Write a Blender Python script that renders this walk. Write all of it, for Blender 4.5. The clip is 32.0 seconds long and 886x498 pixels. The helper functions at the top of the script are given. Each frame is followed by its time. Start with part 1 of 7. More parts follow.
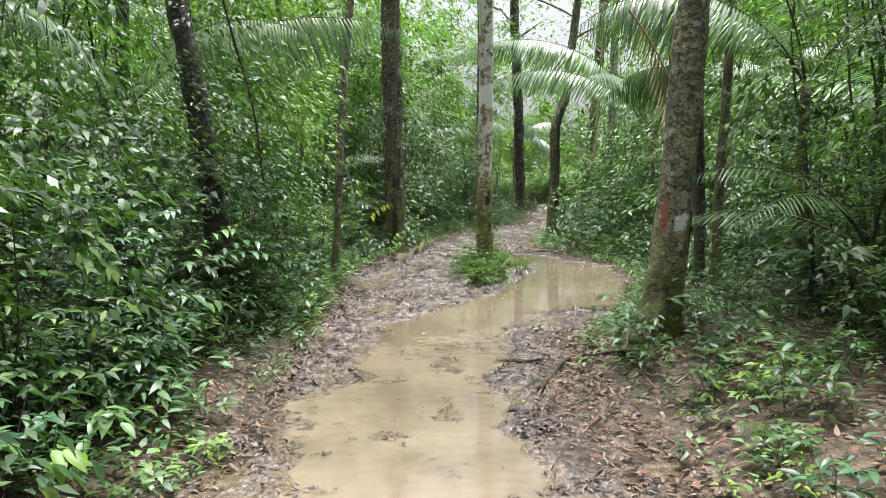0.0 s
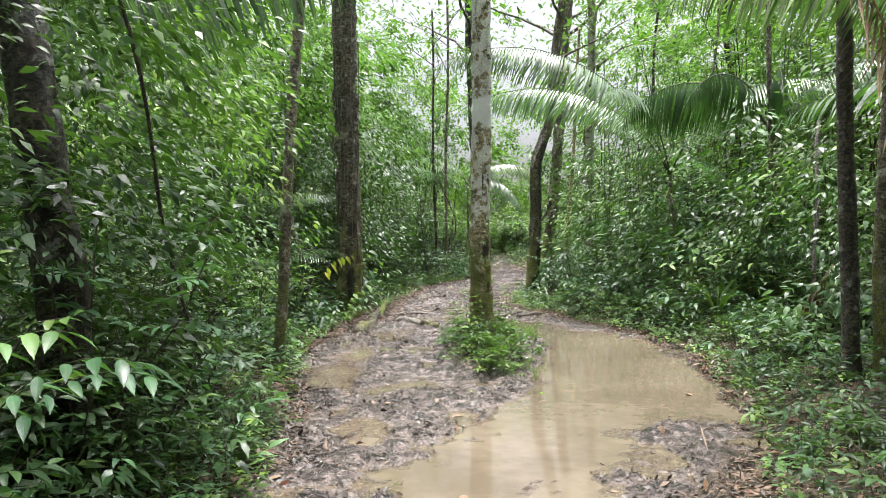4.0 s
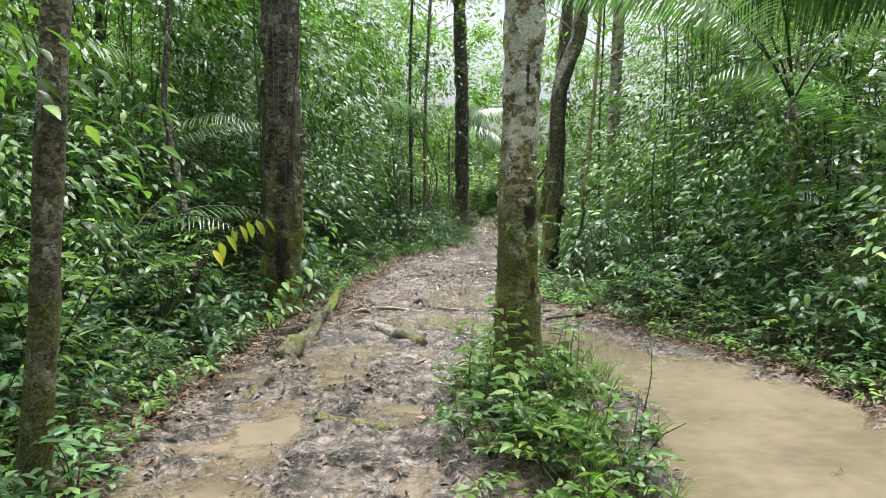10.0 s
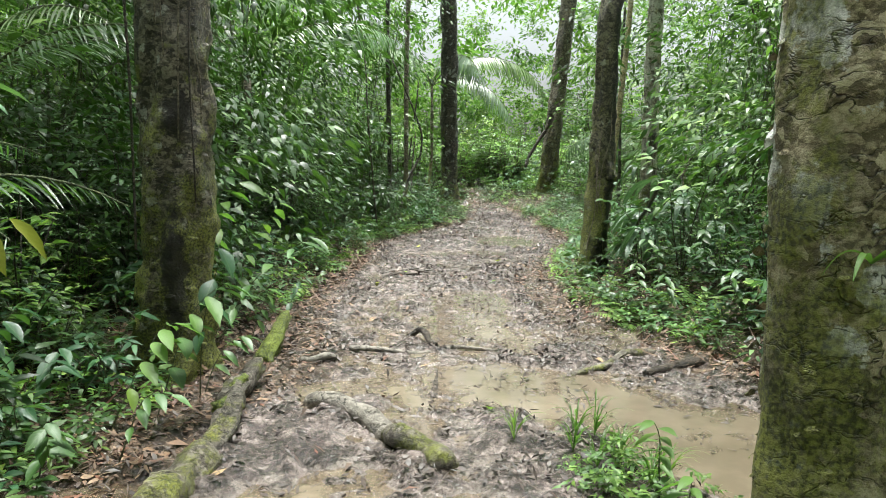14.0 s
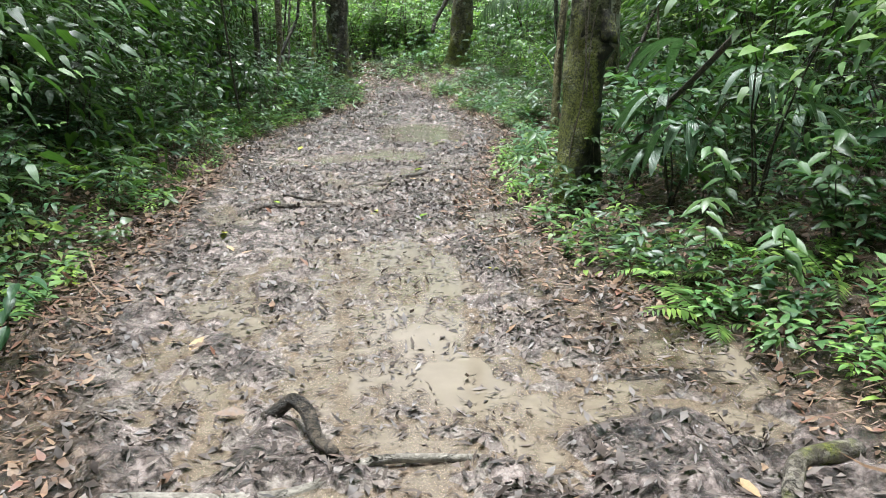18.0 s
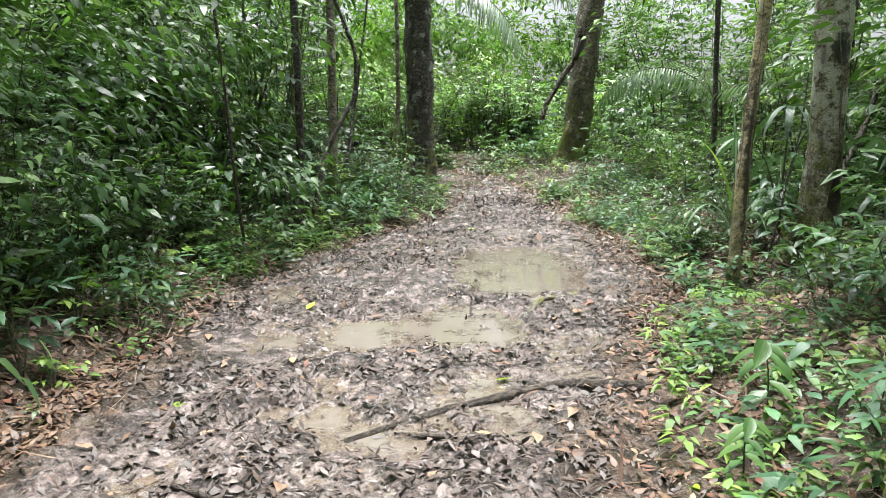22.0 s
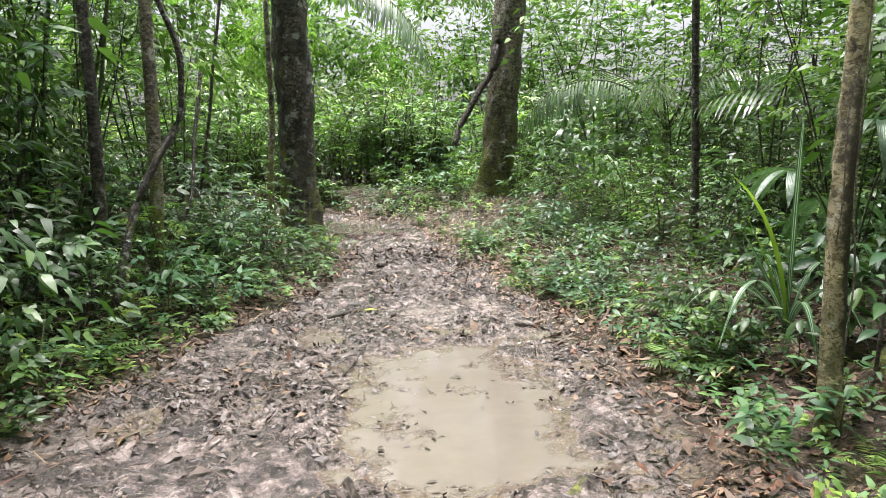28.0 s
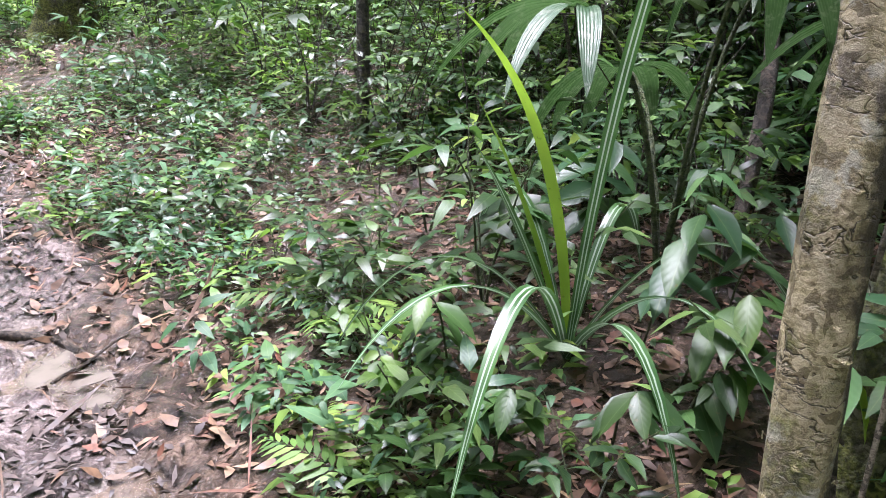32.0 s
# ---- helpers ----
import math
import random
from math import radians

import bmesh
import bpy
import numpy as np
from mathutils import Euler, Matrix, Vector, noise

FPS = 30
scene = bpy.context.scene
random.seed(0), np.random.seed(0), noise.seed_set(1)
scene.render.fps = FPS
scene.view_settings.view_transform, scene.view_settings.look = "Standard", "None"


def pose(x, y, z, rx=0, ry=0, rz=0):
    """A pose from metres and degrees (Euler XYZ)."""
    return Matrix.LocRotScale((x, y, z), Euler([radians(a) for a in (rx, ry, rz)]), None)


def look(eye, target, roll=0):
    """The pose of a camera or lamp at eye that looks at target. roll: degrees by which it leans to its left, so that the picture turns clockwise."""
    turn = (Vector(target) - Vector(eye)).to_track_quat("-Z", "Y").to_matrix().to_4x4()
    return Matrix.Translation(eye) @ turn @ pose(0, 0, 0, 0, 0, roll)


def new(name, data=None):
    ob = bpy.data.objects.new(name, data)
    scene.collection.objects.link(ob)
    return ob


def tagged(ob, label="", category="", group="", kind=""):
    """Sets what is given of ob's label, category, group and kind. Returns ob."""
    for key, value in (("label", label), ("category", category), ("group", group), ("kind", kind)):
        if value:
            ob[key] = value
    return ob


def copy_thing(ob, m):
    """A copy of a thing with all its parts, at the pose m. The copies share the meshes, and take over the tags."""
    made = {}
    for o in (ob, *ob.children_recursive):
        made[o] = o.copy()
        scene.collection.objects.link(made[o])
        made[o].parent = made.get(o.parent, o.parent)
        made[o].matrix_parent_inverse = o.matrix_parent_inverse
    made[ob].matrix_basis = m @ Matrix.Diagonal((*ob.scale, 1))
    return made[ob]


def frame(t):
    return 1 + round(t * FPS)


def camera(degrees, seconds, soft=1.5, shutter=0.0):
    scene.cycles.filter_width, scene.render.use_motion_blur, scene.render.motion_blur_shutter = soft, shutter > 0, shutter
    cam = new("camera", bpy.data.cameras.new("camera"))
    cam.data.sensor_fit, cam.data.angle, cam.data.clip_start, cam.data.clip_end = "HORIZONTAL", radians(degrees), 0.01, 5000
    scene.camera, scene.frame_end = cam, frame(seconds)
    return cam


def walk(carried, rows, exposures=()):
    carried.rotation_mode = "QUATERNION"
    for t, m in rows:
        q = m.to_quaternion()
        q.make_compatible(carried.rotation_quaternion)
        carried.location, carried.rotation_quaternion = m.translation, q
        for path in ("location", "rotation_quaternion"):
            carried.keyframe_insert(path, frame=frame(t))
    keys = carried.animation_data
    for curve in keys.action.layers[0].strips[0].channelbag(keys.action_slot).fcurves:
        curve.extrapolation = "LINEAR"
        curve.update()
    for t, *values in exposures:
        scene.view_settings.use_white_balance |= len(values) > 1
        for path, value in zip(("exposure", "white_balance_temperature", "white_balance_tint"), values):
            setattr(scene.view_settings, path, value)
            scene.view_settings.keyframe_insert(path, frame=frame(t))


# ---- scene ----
cam = camera(58.2, 32.0, 0.8)
METRES, EYE = 29.0, 1.71
ROWS = [
    (0.0, 0.0, 0.0, 0.0, -0.03, -4.67, 0.36),
    (0.5, -0.0043, 0.0151, -0.0031, -1.0, -7.09, 1.23),
    (1.0, -0.0072, 0.0334, -0.0043, -1.75, -8.0, 1.63),
    (1.5, -0.0103, 0.052, -0.0052, -1.62, -8.2, 0.76),
    (2.0, -0.0147, 0.0703, -0.0044, -1.58, -8.11, 0.27),
    (2.5, -0.0163, 0.0918, -0.004, -1.3, -6.85, 0.16),
    (3.0, -0.0214, 0.1094, -0.0038, -2.06, -6.8, -0.17),
    (3.5, -0.0255, 0.1257, -0.0022, -4.27, -6.07, 0.75),
    (4.0, -0.0271, 0.1433, -0.0024, -5.24, -1.11, 0.45),
    (4.5, -0.0316, 0.1594, -0.0027, -6.89, 1.86, -0.1),
    (6.5, -0.036, 0.2197, -0.0024, -9.7, 0.78, 0.78),
    (7.0, -0.031, 0.237, -0.004, -8.56, -0.17, 0.23),
    (7.5, -0.0255, 0.2538, -0.0065, -7.67, -1.35, -1.87),
    (8.0, -0.0225, 0.2715, -0.0068, -8.13, -4.32, -1.86),
    (8.5, -0.0186, 0.2894, -0.0069, -7.5, -6.56, -0.72),
    (9.0, -0.0178, 0.3052, -0.0072, -6.54, -5.71, -1.03),
    (9.5, -0.0202, 0.3226, -0.0052, -6.54, -3.43, -1.22),
    (10.0, -0.0178, 0.3414, -0.0058, -7.54, -3.98, -0.91),
    (10.5, -0.0186, 0.3594, -0.0061, -8.8, -4.98, -1.03),
    (11.0, -0.0215, 0.3755, -0.0043, -9.44, -5.39, -0.95),
    (11.5, -0.0207, 0.3942, -0.0049, -9.49, -5.34, -0.7),
    (12.0, -0.021, 0.4143, -0.0071, -9.84, -5.5, -0.58),
    (12.5, -0.0221, 0.433, -0.0051, -10.37, -5.66, -0.06),
    (13.0, -0.0168, 0.4541, -0.0055, -9.51, -4.99, -1.12),
    (13.5, -0.0138, 0.4724, -0.0066, -9.59, -5.23, -1.46),
    (15.5, -0.0013, 0.5333, -0.0098, -10.99, -11.29, 0.49),
    (16.0, 0.002, 0.5506, -0.0101, -11.38, -12.85, -0.24),
    (16.5, 0.0025, 0.5687, -0.0112, -13.45, -14.76, -0.15),
    (17.0, 0.0065, 0.5843, -0.0122, -14.56, -15.11, -0.25),
    (17.5, 0.0104, 0.6035, -0.0127, -16.16, -14.48, -0.61),
    (18.0, 0.0116, 0.6205, -0.0126, -17.6, -15.02, 0.04),
    (18.5, 0.0154, 0.6412, -0.0144, -16.01, -13.69, -0.93),
    (19.0, 0.0196, 0.6564, -0.0121, -17.87, -12.85, -1.23),
    (19.5, 0.0211, 0.6721, -0.0125, -20.06, -15.33, 0.3),
    (20.0, 0.0282, 0.6902, -0.015, -17.57, -14.59, -0.22),
    (20.5, 0.0351, 0.7066, -0.0124, -14.67, -10.72, -1.08),
    (21.0, 0.042, 0.724, -0.0101, -13.75, -8.79, -0.35),
    (21.5, 0.0507, 0.7391, -0.0114, -11.32, -8.67, 0.17),
    (22.0, 0.053, 0.7544, -0.0125, -9.79, -9.1, -0.42),
    (22.5, 0.0534, 0.7685, -0.0115, -11.23, -9.15, -0.3),
    (23.0, 0.059, 0.7842, -0.0125, -13.07, -9.5, 0.32),
    (23.5, 0.0598, 0.8007, -0.0133, -13.41, -11.04, 1.04),
    (24.0, 0.0601, 0.8143, -0.0107, -12.28, -10.05, 0.57),
    (24.5, 0.062, 0.8192, -0.0102, -11.96, -8.12, -1.57),
    (25.0, 0.0622, 0.8201, -0.0094, -11.99, -6.56, -2.19),
    (25.5, 0.0622, 0.8203, -0.0083, -11.98, -4.92, -1.75),
    (27.5, 0.0659, 0.8483, -0.0106, -15.62, -6.76, 1.35),
    (28.0, 0.0763, 0.8606, -0.0111, -17.1, -7.36, 0.67),
    (28.5, 0.0865, 0.8728, -0.0117, -24.43, -7.67, -0.23),
    (29.0, 0.0968, 0.8837, -0.0102, -35.6, -8.78, -0.47),
    (29.5, 0.1067, 0.8932, -0.0126, -38.96, -10.32, -1.08),
    (30.0, 0.1177, 0.9043, -0.012, -38.4, -11.52, -1.2),
    (30.5, 0.1243, 0.9163, -0.0131, -40.72, -14.2, -0.77),
    (31.0, 0.1282, 0.9281, -0.0134, -41.78, -16.39, -0.81),
    (31.5, 0.1315, 0.9383, -0.016, -41.39, -17.74, -1.33),
    (32.0, 0.1376, 0.9514, -0.016, -40.46, -18.22, -1.94),
]
walk(cam, [(t, pose(0, 0, EYE) @ pose(METRES * x, METRES * y, METRES * z, 90 + pitch, roll, yaw)) for t, x, y, z, yaw, pitch, roll in ROWS],
     exposures=[(0.0, 1.75, 6350, 13), (1.0, 1.75, 6250, 13), (4.0, 1.78, 6350, 14), (7.0, 1.66, 6300, 13), (13.0, 1.87, 6450, 5), (17.0, 1.76, 5950, 9), (18.5, 1.76, 6050, 9), (21.0, 1.95, 6200, 11), (25.0, 2.0, 6350, 13), (28.5, 1.93, 6400, 16), (31.0, 2.25, 5880, 27), (32.0, 2.25, 5850, 31)])

# ---- light: a bright overcast sky above the canopy ----
world = bpy.data.worlds.new("overcast_sky")
scene.world = world
world.use_nodes = True
wn = world.node_tree
wn.nodes.clear()
sky = wn.nodes.new("ShaderNodeTexSky")
sky.sky_type = "NISHITA"
sky.sun_disc = False
sky.sun_elevation, sky.sun_rotation = radians(80), radians(16)
sky.air_density, sky.dust_density, sky.ozone_density = 1.0, 6.0, 1.0
sky_bg = wn.nodes.new("ShaderNodeBackground")
sky_bg.inputs["Strength"].default_value = 0.078
sky_out = wn.nodes.new("ShaderNodeOutputWorld")
cloud = wn.nodes.new("ShaderNodeHueSaturation")
cloud.inputs["Saturation"].default_value = 0.3
wn.links.new(sky.outputs[0], cloud.inputs["Color"])
wn.links.new(cloud.outputs[0], sky_bg.inputs["Color"])
wn.links.new(sky_bg.outputs[0], sky_out.inputs["Surface"])
sun = new("sun", bpy.data.lights.new("sun", "SUN"))
sun.data.energy, sun.data.angle, sun.data.color = 4.7, radians(30), (1.0, 0.99, 0.95)
sun.matrix_world = look((0, 0, 40), (-2, -7, 0))

# ---- materials ----


def mat(name):
    m = bpy.data.materials.new(name)
    m.use_nodes = True
    m.node_tree.nodes.clear()
    return m, m.node_tree


def nd(nt, kind, props=None, **ins):
    """A node; ins are inputs by name (spaces as _), a value or another node's socket."""
    n = nt.nodes.new("ShaderNode" + kind)
    for k, v in (props or {}).items():
        if k == "operation":
            n.operation = v
        elif k == "feature":
            n.feature = v
        elif k == "attribute_name":
            n.attribute_name = v
        elif k == "bands_direction":
            n.bands_direction = v
    for k, v in ins.items():
        sock = n.inputs[int(k[1:])] if k[0] == "i" and k[1:].isdigit() else n.inputs[k.replace("_", " ")]
        if isinstance(v, bpy.types.NodeSocket):
            nt.links.new(v, sock)
        else:
            sock.default_value = v
    return n


def ramp(nt, fac, stops, mode="LINEAR"):
    r = nd(nt, "ValToRGB", Fac=fac)
    r.color_ramp.interpolation = mode
    els = r.color_ramp.elements
    while len(els) < len(stops):
        els.new(0.5)
    for e, (p, c) in zip(els, stops):
        e.position = p
        e.color = (*c, 1) if isinstance(c, tuple) else (c, c, c, 1)
    return r.outputs["Color"]


def mix(nt, fac, a, b, mode="MIX"):
    n = nt.nodes.new("ShaderNodeMixRGB")
    n.blend_type = mode
    for s, v in zip(n.inputs, (fac, a, b)):
        if isinstance(v, bpy.types.NodeSocket):
            nt.links.new(v, s)
        else:
            s.default_value = (*v, 1) if isinstance(v, tuple) else v
    return n.outputs[0]


def noise_tex(nt, vec, scale, detail=4.0, rough=0.55):
    n = nd(nt, "TexNoise", Scale=scale, Detail=detail, Roughness=rough)
    if vec is not None:
        nt.links.new(vec, n.inputs["Vector"])
    return n.outputs["Fac"]


def math2(nt, op, a, b=0.0):
    return nd(nt, "Math", {"operation": op}, i0=a, i1=b).outputs[0]


def finish(nt, base, rough, bump=None, strength=0.3, dist=0.01, metal=0.0, spec=0.5, extra=None):
    p = nd(nt, "BsdfPrincipled")
    for key, v in (("Base Color", base), ("Roughness", rough), ("Specular IOR Level", spec)):
        if isinstance(v, bpy.types.NodeSocket):
            nt.links.new(v, p.inputs[key])
        else:
            p.inputs[key].default_value = (*v, 1) if isinstance(v, tuple) else v
    if bump is not None:
        b = nd(nt, "Bump", Strength=strength, Distance=dist, Height=bump)
        nt.links.new(b.outputs[0], p.inputs["Normal"])
    out = nd(nt, "OutputMaterial")
    surf = p.outputs[0]
    if extra:
        tr = nd(nt, "BsdfTranslucent", Color=extra[0])
        mx = nd(nt, "MixShader", Fac=extra[1])
        nt.links.new(surf, mx.inputs[1])
        nt.links.new(tr.outputs[0], mx.inputs[2])
        surf = mx.outputs[0]
    nt.links.new(surf, out.inputs["Surface"])
    return p


def leaf_mat(name, dark, mid, light, rough=0.42, trans=0.18, rib=0.14, spec=0.32):
    m, nt = mat(name)
    isl = nd(nt, "NewGeometry").outputs["Random Per Island"]
    obj = nd(nt, "ObjectInfo").outputs["Random"]
    col = ramp(nt, isl, [(0.0, dark), (0.55, mid), (1.0, light)])
    tc = nd(nt, "TexCoord")
    var = noise_tex(nt, tc.outputs["Object"], 1.3, 2.0)
    col = mix(nt, 1.0, col, ramp(nt, var, [(0.38, 0.5), (0.62, 1.4)]), "MULTIPLY")
    col = mix(nt, 1.0, col, ramp(nt, obj, [(0.0, (0.7, 0.78, 0.75)), (0.6, (1.0, 1.0, 1.0)), (1.0, (1.4, 1.2, 0.8))]), "MULTIPLY")
    col = nd(nt, "HueSaturation", Hue=0.499, Saturation=0.94, Value=0.95, Color=col).outputs[0]
    uv = nd(nt, "SeparateXYZ", Vector=tc.outputs["UV"])
    off = math2(nt, "ABSOLUTE", math2(nt, "SUBTRACT", uv.outputs[1], 0.5))
    ribs = ramp(nt, off, [(0.0, 1.0), (0.035, 0.0)])
    col = mix(nt, math2(nt, "MULTIPLY", ribs, rib), col, (0.25, 0.34, 0.12))
    vein = nd(nt, "TexWave", {"bands_direction": "X"}, Scale=2.2, Distortion=0.6, Vector=nd(nt, "VectorMath", {"operation": "ADD"}, i0=tc.outputs["UV"], i1=nd(nt, "CombineXYZ", X=math2(nt, "MULTIPLY", off, -0.7)).outputs[0]).outputs[0])
    spots = noise_tex(nt, tc.outputs["Object"], 60.0, 2.0)
    col = mix(nt, ramp(nt, spots, [(0.66, 0.0), (0.74, 0.55)]), col, (0.1, 0.085, 0.03))
    p = finish(nt, col, ramp(nt, var, [(0.38, rough - 0.08), (0.62, rough + 0.12)]), vein.outputs["Fac"], 0.06, 0.004, 0.0, spec,
               (mix(nt, 0.5, col, (0.13, 0.32, 0.02)), trans))
    return m


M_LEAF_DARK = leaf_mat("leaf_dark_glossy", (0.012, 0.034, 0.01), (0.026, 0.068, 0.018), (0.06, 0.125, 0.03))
M_LEAF_MID = leaf_mat("leaf_green", (0.022, 0.062, 0.014), (0.052, 0.13, 0.027), (0.125, 0.225, 0.045))
M_LEAF_FRESH = leaf_mat("leaf_fresh_green", (0.05, 0.12, 0.0186), (0.115, 0.225, 0.0355), (0.22, 0.345, 0.0567), 0.42, 0.4)
M_LEAF_BLUE = leaf_mat("leaf_wet_bluish", (0.018, 0.062, 0.026), (0.036, 0.105, 0.043), (0.075, 0.17, 0.066), 0.4, 0.22, 0.2, 0.3)
M_LEAF_CANOPY = leaf_mat("leaf_canopy", (0.045, 0.11, 0.0209), (0.095, 0.205, 0.0396), (0.185, 0.31, 0.0675), 0.5, 0.42, 0.0, 0.12)
M_PALM = leaf_mat("palm_leaflet", (0.0236, 0.0676, 0.0236), (0.0457, 0.1161, 0.0386), (0.0815, 0.1651, 0.0595), 0.34, 0.35, 0.1, 0.45)
# paler copy of palm_leaflet: the sky's sheen is put into its colour
M_PALM_SHEEN = leaf_mat("palm_leaflet_sheen", (0.075, 0.13, 0.07), (0.12, 0.19, 0.105), (0.175, 0.25, 0.145), 0.34, 0.3, 0.1, 0.55)
M_LIME = leaf_mat("leaf_lime", (0.2, 0.36, 0.012), (0.25, 0.42, 0.015), (0.3, 0.46, 0.03), 0.4, 0.4, 0.1)
M_YELLOW = leaf_mat("leaf_yellow", (0.34, 0.43, 0.02), (0.44, 0.46, 0.03), (0.55, 0.5, 0.06), 0.4, 0.35, 0.1)


def dead_mat(name, cols, rough=0.45):
    m, nt = mat(name)
    isl = nd(nt, "NewGeometry").outputs["Random Per Island"]
    col = ramp(nt, isl, [(i / (len(cols) - 1), c) for i, c in enumerate(cols)])
    tc = nd(nt, "TexCoord")
    n1 = noise_tex(nt, tc.outputs["Object"], 45.0, 3.0)
    col = mix(nt, 1.0, col, ramp(nt, n1, [(0.3, 0.55), (0.7, 1.25)]), "MULTIPLY")
    finish(nt, col, ramp(nt, n1, [(0.38, rough), (0.62, rough + 0.2)]), n1, 0.3, 0.004, spec=0.3)
    return m


M_LITTER = dead_mat("dead_leaf_brown", [(0.035, 0.022, 0.015), (0.09, 0.052, 0.032), (0.18, 0.108, 0.062), (0.055, 0.035, 0.025), (0.22, 0.145, 0.088), (0.11, 0.068, 0.045), (0.15, 0.062, 0.037), (0.08, 0.05, 0.034)])
M_DEBRIS = dead_mat("mud_debris", [(0.022, 0.017, 0.015), (0.05, 0.038, 0.032), (0.08, 0.061, 0.051), (0.032, 0.025, 0.021), (0.1, 0.078, 0.066), (0.042, 0.032, 0.027), (0.07, 0.048, 0.037), (0.12, 0.096, 0.082)], 0.42)
M_DEADPALM = dead_mat("dead_palm_straw", [(0.16, 0.1, 0.05), (0.28, 0.19, 0.1), (0.2, 0.13, 0.075)], 0.6)


def bark(name, cols, lichen=None, moss=0.0, scale=1.0, cut=0.55, wet=0.5, band=None, spots=(), lichen_from=None, stain=0.5, moss_cols=((0.04, 0.05, 0.01), (0.23, 0.245, 0.05)), side=0.0):
    """Scaly bark: speckled plates, cross cracks, wet streaks, pale lichen, moss that thins upwards."""
    m, nt = mat(name)
    tc = nd(nt, "TexCoord")
    o = tc.outputs["Object"]
    z = nd(nt, "SeparateXYZ", Vector=o).outputs[2]
    flat = nd(nt, "Mapping", Vector=o)
    flat.inputs["Scale"].default_value = (1.0, 1.0, 1.35)
    tall = nd(nt, "Mapping", Vector=o)
    tall.inputs["Scale"].default_value = (1.0, 1.0, 0.22)
    warp = nd(nt, "VectorMath", {"operation": "ADD"}, i0=flat.outputs[0], i1=nd(nt, "VectorMath", {"operation": "SCALE"}, i0=nd(nt, "TexNoise", Vector=o, Scale=9.0 * scale, Detail=4.0).outputs["Color"], Scale=0.14 / scale).outputs[0]).outputs[0]
    grain = noise_tex(nt, flat.outputs[0], 42.0 * scale, 6.0, 0.7)
    broad = noise_tex(nt, o, 3.2 * scale, 5.0, 0.6)
    vo = nd(nt, "TexVoronoi", Vector=warp, Scale=26.0 * scale)
    plate = nd(nt, "SeparateColor", Color=vo.outputs["Color"]).outputs[0]
    col = ramp(nt, math2(nt, "ADD", math2(nt, "MULTIPLY", grain, 0.75), math2(nt, "MULTIPLY", plate, 0.25)), [(0.41, cols[0]), (0.5, cols[1]), (0.6, cols[2])])
    col = mix(nt, 1.0, col, ramp(nt, broad, [(0.36, (0.62, 0.6, 0.56)), (0.62, (1.18, 1.15, 1.12))]), "MULTIPLY")
    height = math2(nt, "ADD", math2(nt, "MULTIPLY", grain, 0.5), math2(nt, "MULTIPLY", plate, 0.35))
    if lichen:
        lv = nd(nt, "TexVoronoi", Vector=nd(nt, "VectorMath", {"operation": "ADD"}, i0=o, i1=nd(nt, "VectorMath", {"operation": "SCALE"}, i0=nd(nt, "TexNoise", Vector=o, Scale=24.0, Detail=4.0).outputs["Color"], Scale=0.08).outputs[0]).outputs[0], Scale=8.5)
        big = noise_tex(nt, o, 4.6, 6.0, 0.7)
        lf = math2(nt, "ADD", big, math2(nt, "MULTIPLY", math2(nt, "SUBTRACT", 0.4, lv.outputs["Distance"]), 0.35))
        if lichen_from is not None:
            lf = math2(nt, "ADD", lf, nd(nt, "MapRange", Value=z, From_Min=lichen_from, From_Max=lichen_from + 0.9, To_Min=-0.12, To_Max=0.03).outputs[0])
        col = mix(nt, ramp(nt, lf, [(cut, 0.0), (cut + 0.035, 0.9)]), col, mix(nt, ramp(nt, grain, [(0.4, 0.0), (0.6, 1.0)]), tuple(c * 0.62 for c in lichen), lichen))
    crackn = noise_tex(nt, nd(nt, "VectorMath", {"operation": "MULTIPLY"}, i0=warp, i1=(1.0, 1.0, 2.0)).outputs[0], 6.0 * scale, 4.0, 0.5)
    crack = ramp(nt, math2(nt, "ABSOLUTE", math2(nt, "SUBTRACT", crackn, 0.5)), [(0.0, 1.0), (0.018, 0.0)])
    crack = math2(nt, "MULTIPLY", crack, ramp(nt, noise_tex(nt, o, 5.0, 3.0), [(0.44, 0.0), (0.54, 0.92)]))
    col = mix(nt, crack, col, tuple(c * 0.18 for c in cols[0]))
    run = noise_tex(nt, tall.outputs[0], 7.0 * scale, 5.0, 0.6)
    col = mix(nt, math2(nt, "MULTIPLY", ramp(nt, run, [(0.54, 0.0), (0.62, 1.0)]), stain), col, tuple(c * 0.3 for c in cols[0]))
    height = math2(nt, "SUBTRACT", height, math2(nt, "MULTIPLY", crack, 0.8))
    if band:
        bn = math2(nt, "MULTIPLY", math2(nt, "SUBTRACT", noise_tex(nt, o, 9.0, 4.0), 0.5), 0.5)
        far = math2(nt, "ABSOLUTE", math2(nt, "SUBTRACT", math2(nt, "ADD", z, bn), band[0]))
        col = mix(nt, ramp(nt, far, [(band[1] * 0.8, 0.92), (band[1], 0.0)]), col, (0.8, 0.82, 0.84))
    if moss:
        mn = noise_tex(nt, o, 6.0, 7.0, 0.7)
        lvl = nd(nt, "MapRange", Value=z, From_Min=0.0, From_Max=3.0, To_Min=moss, To_Max=moss - 0.38).outputs[0]
        if side:
            nx = nd(nt, "SeparateXYZ", Vector=nd(nt, "NewGeometry").outputs["Normal"]).outputs[0]
            lvl = math2(nt, "ADD", lvl, math2(nt, "MULTIPLY", math2(nt, "ABSOLUTE", nx), side))
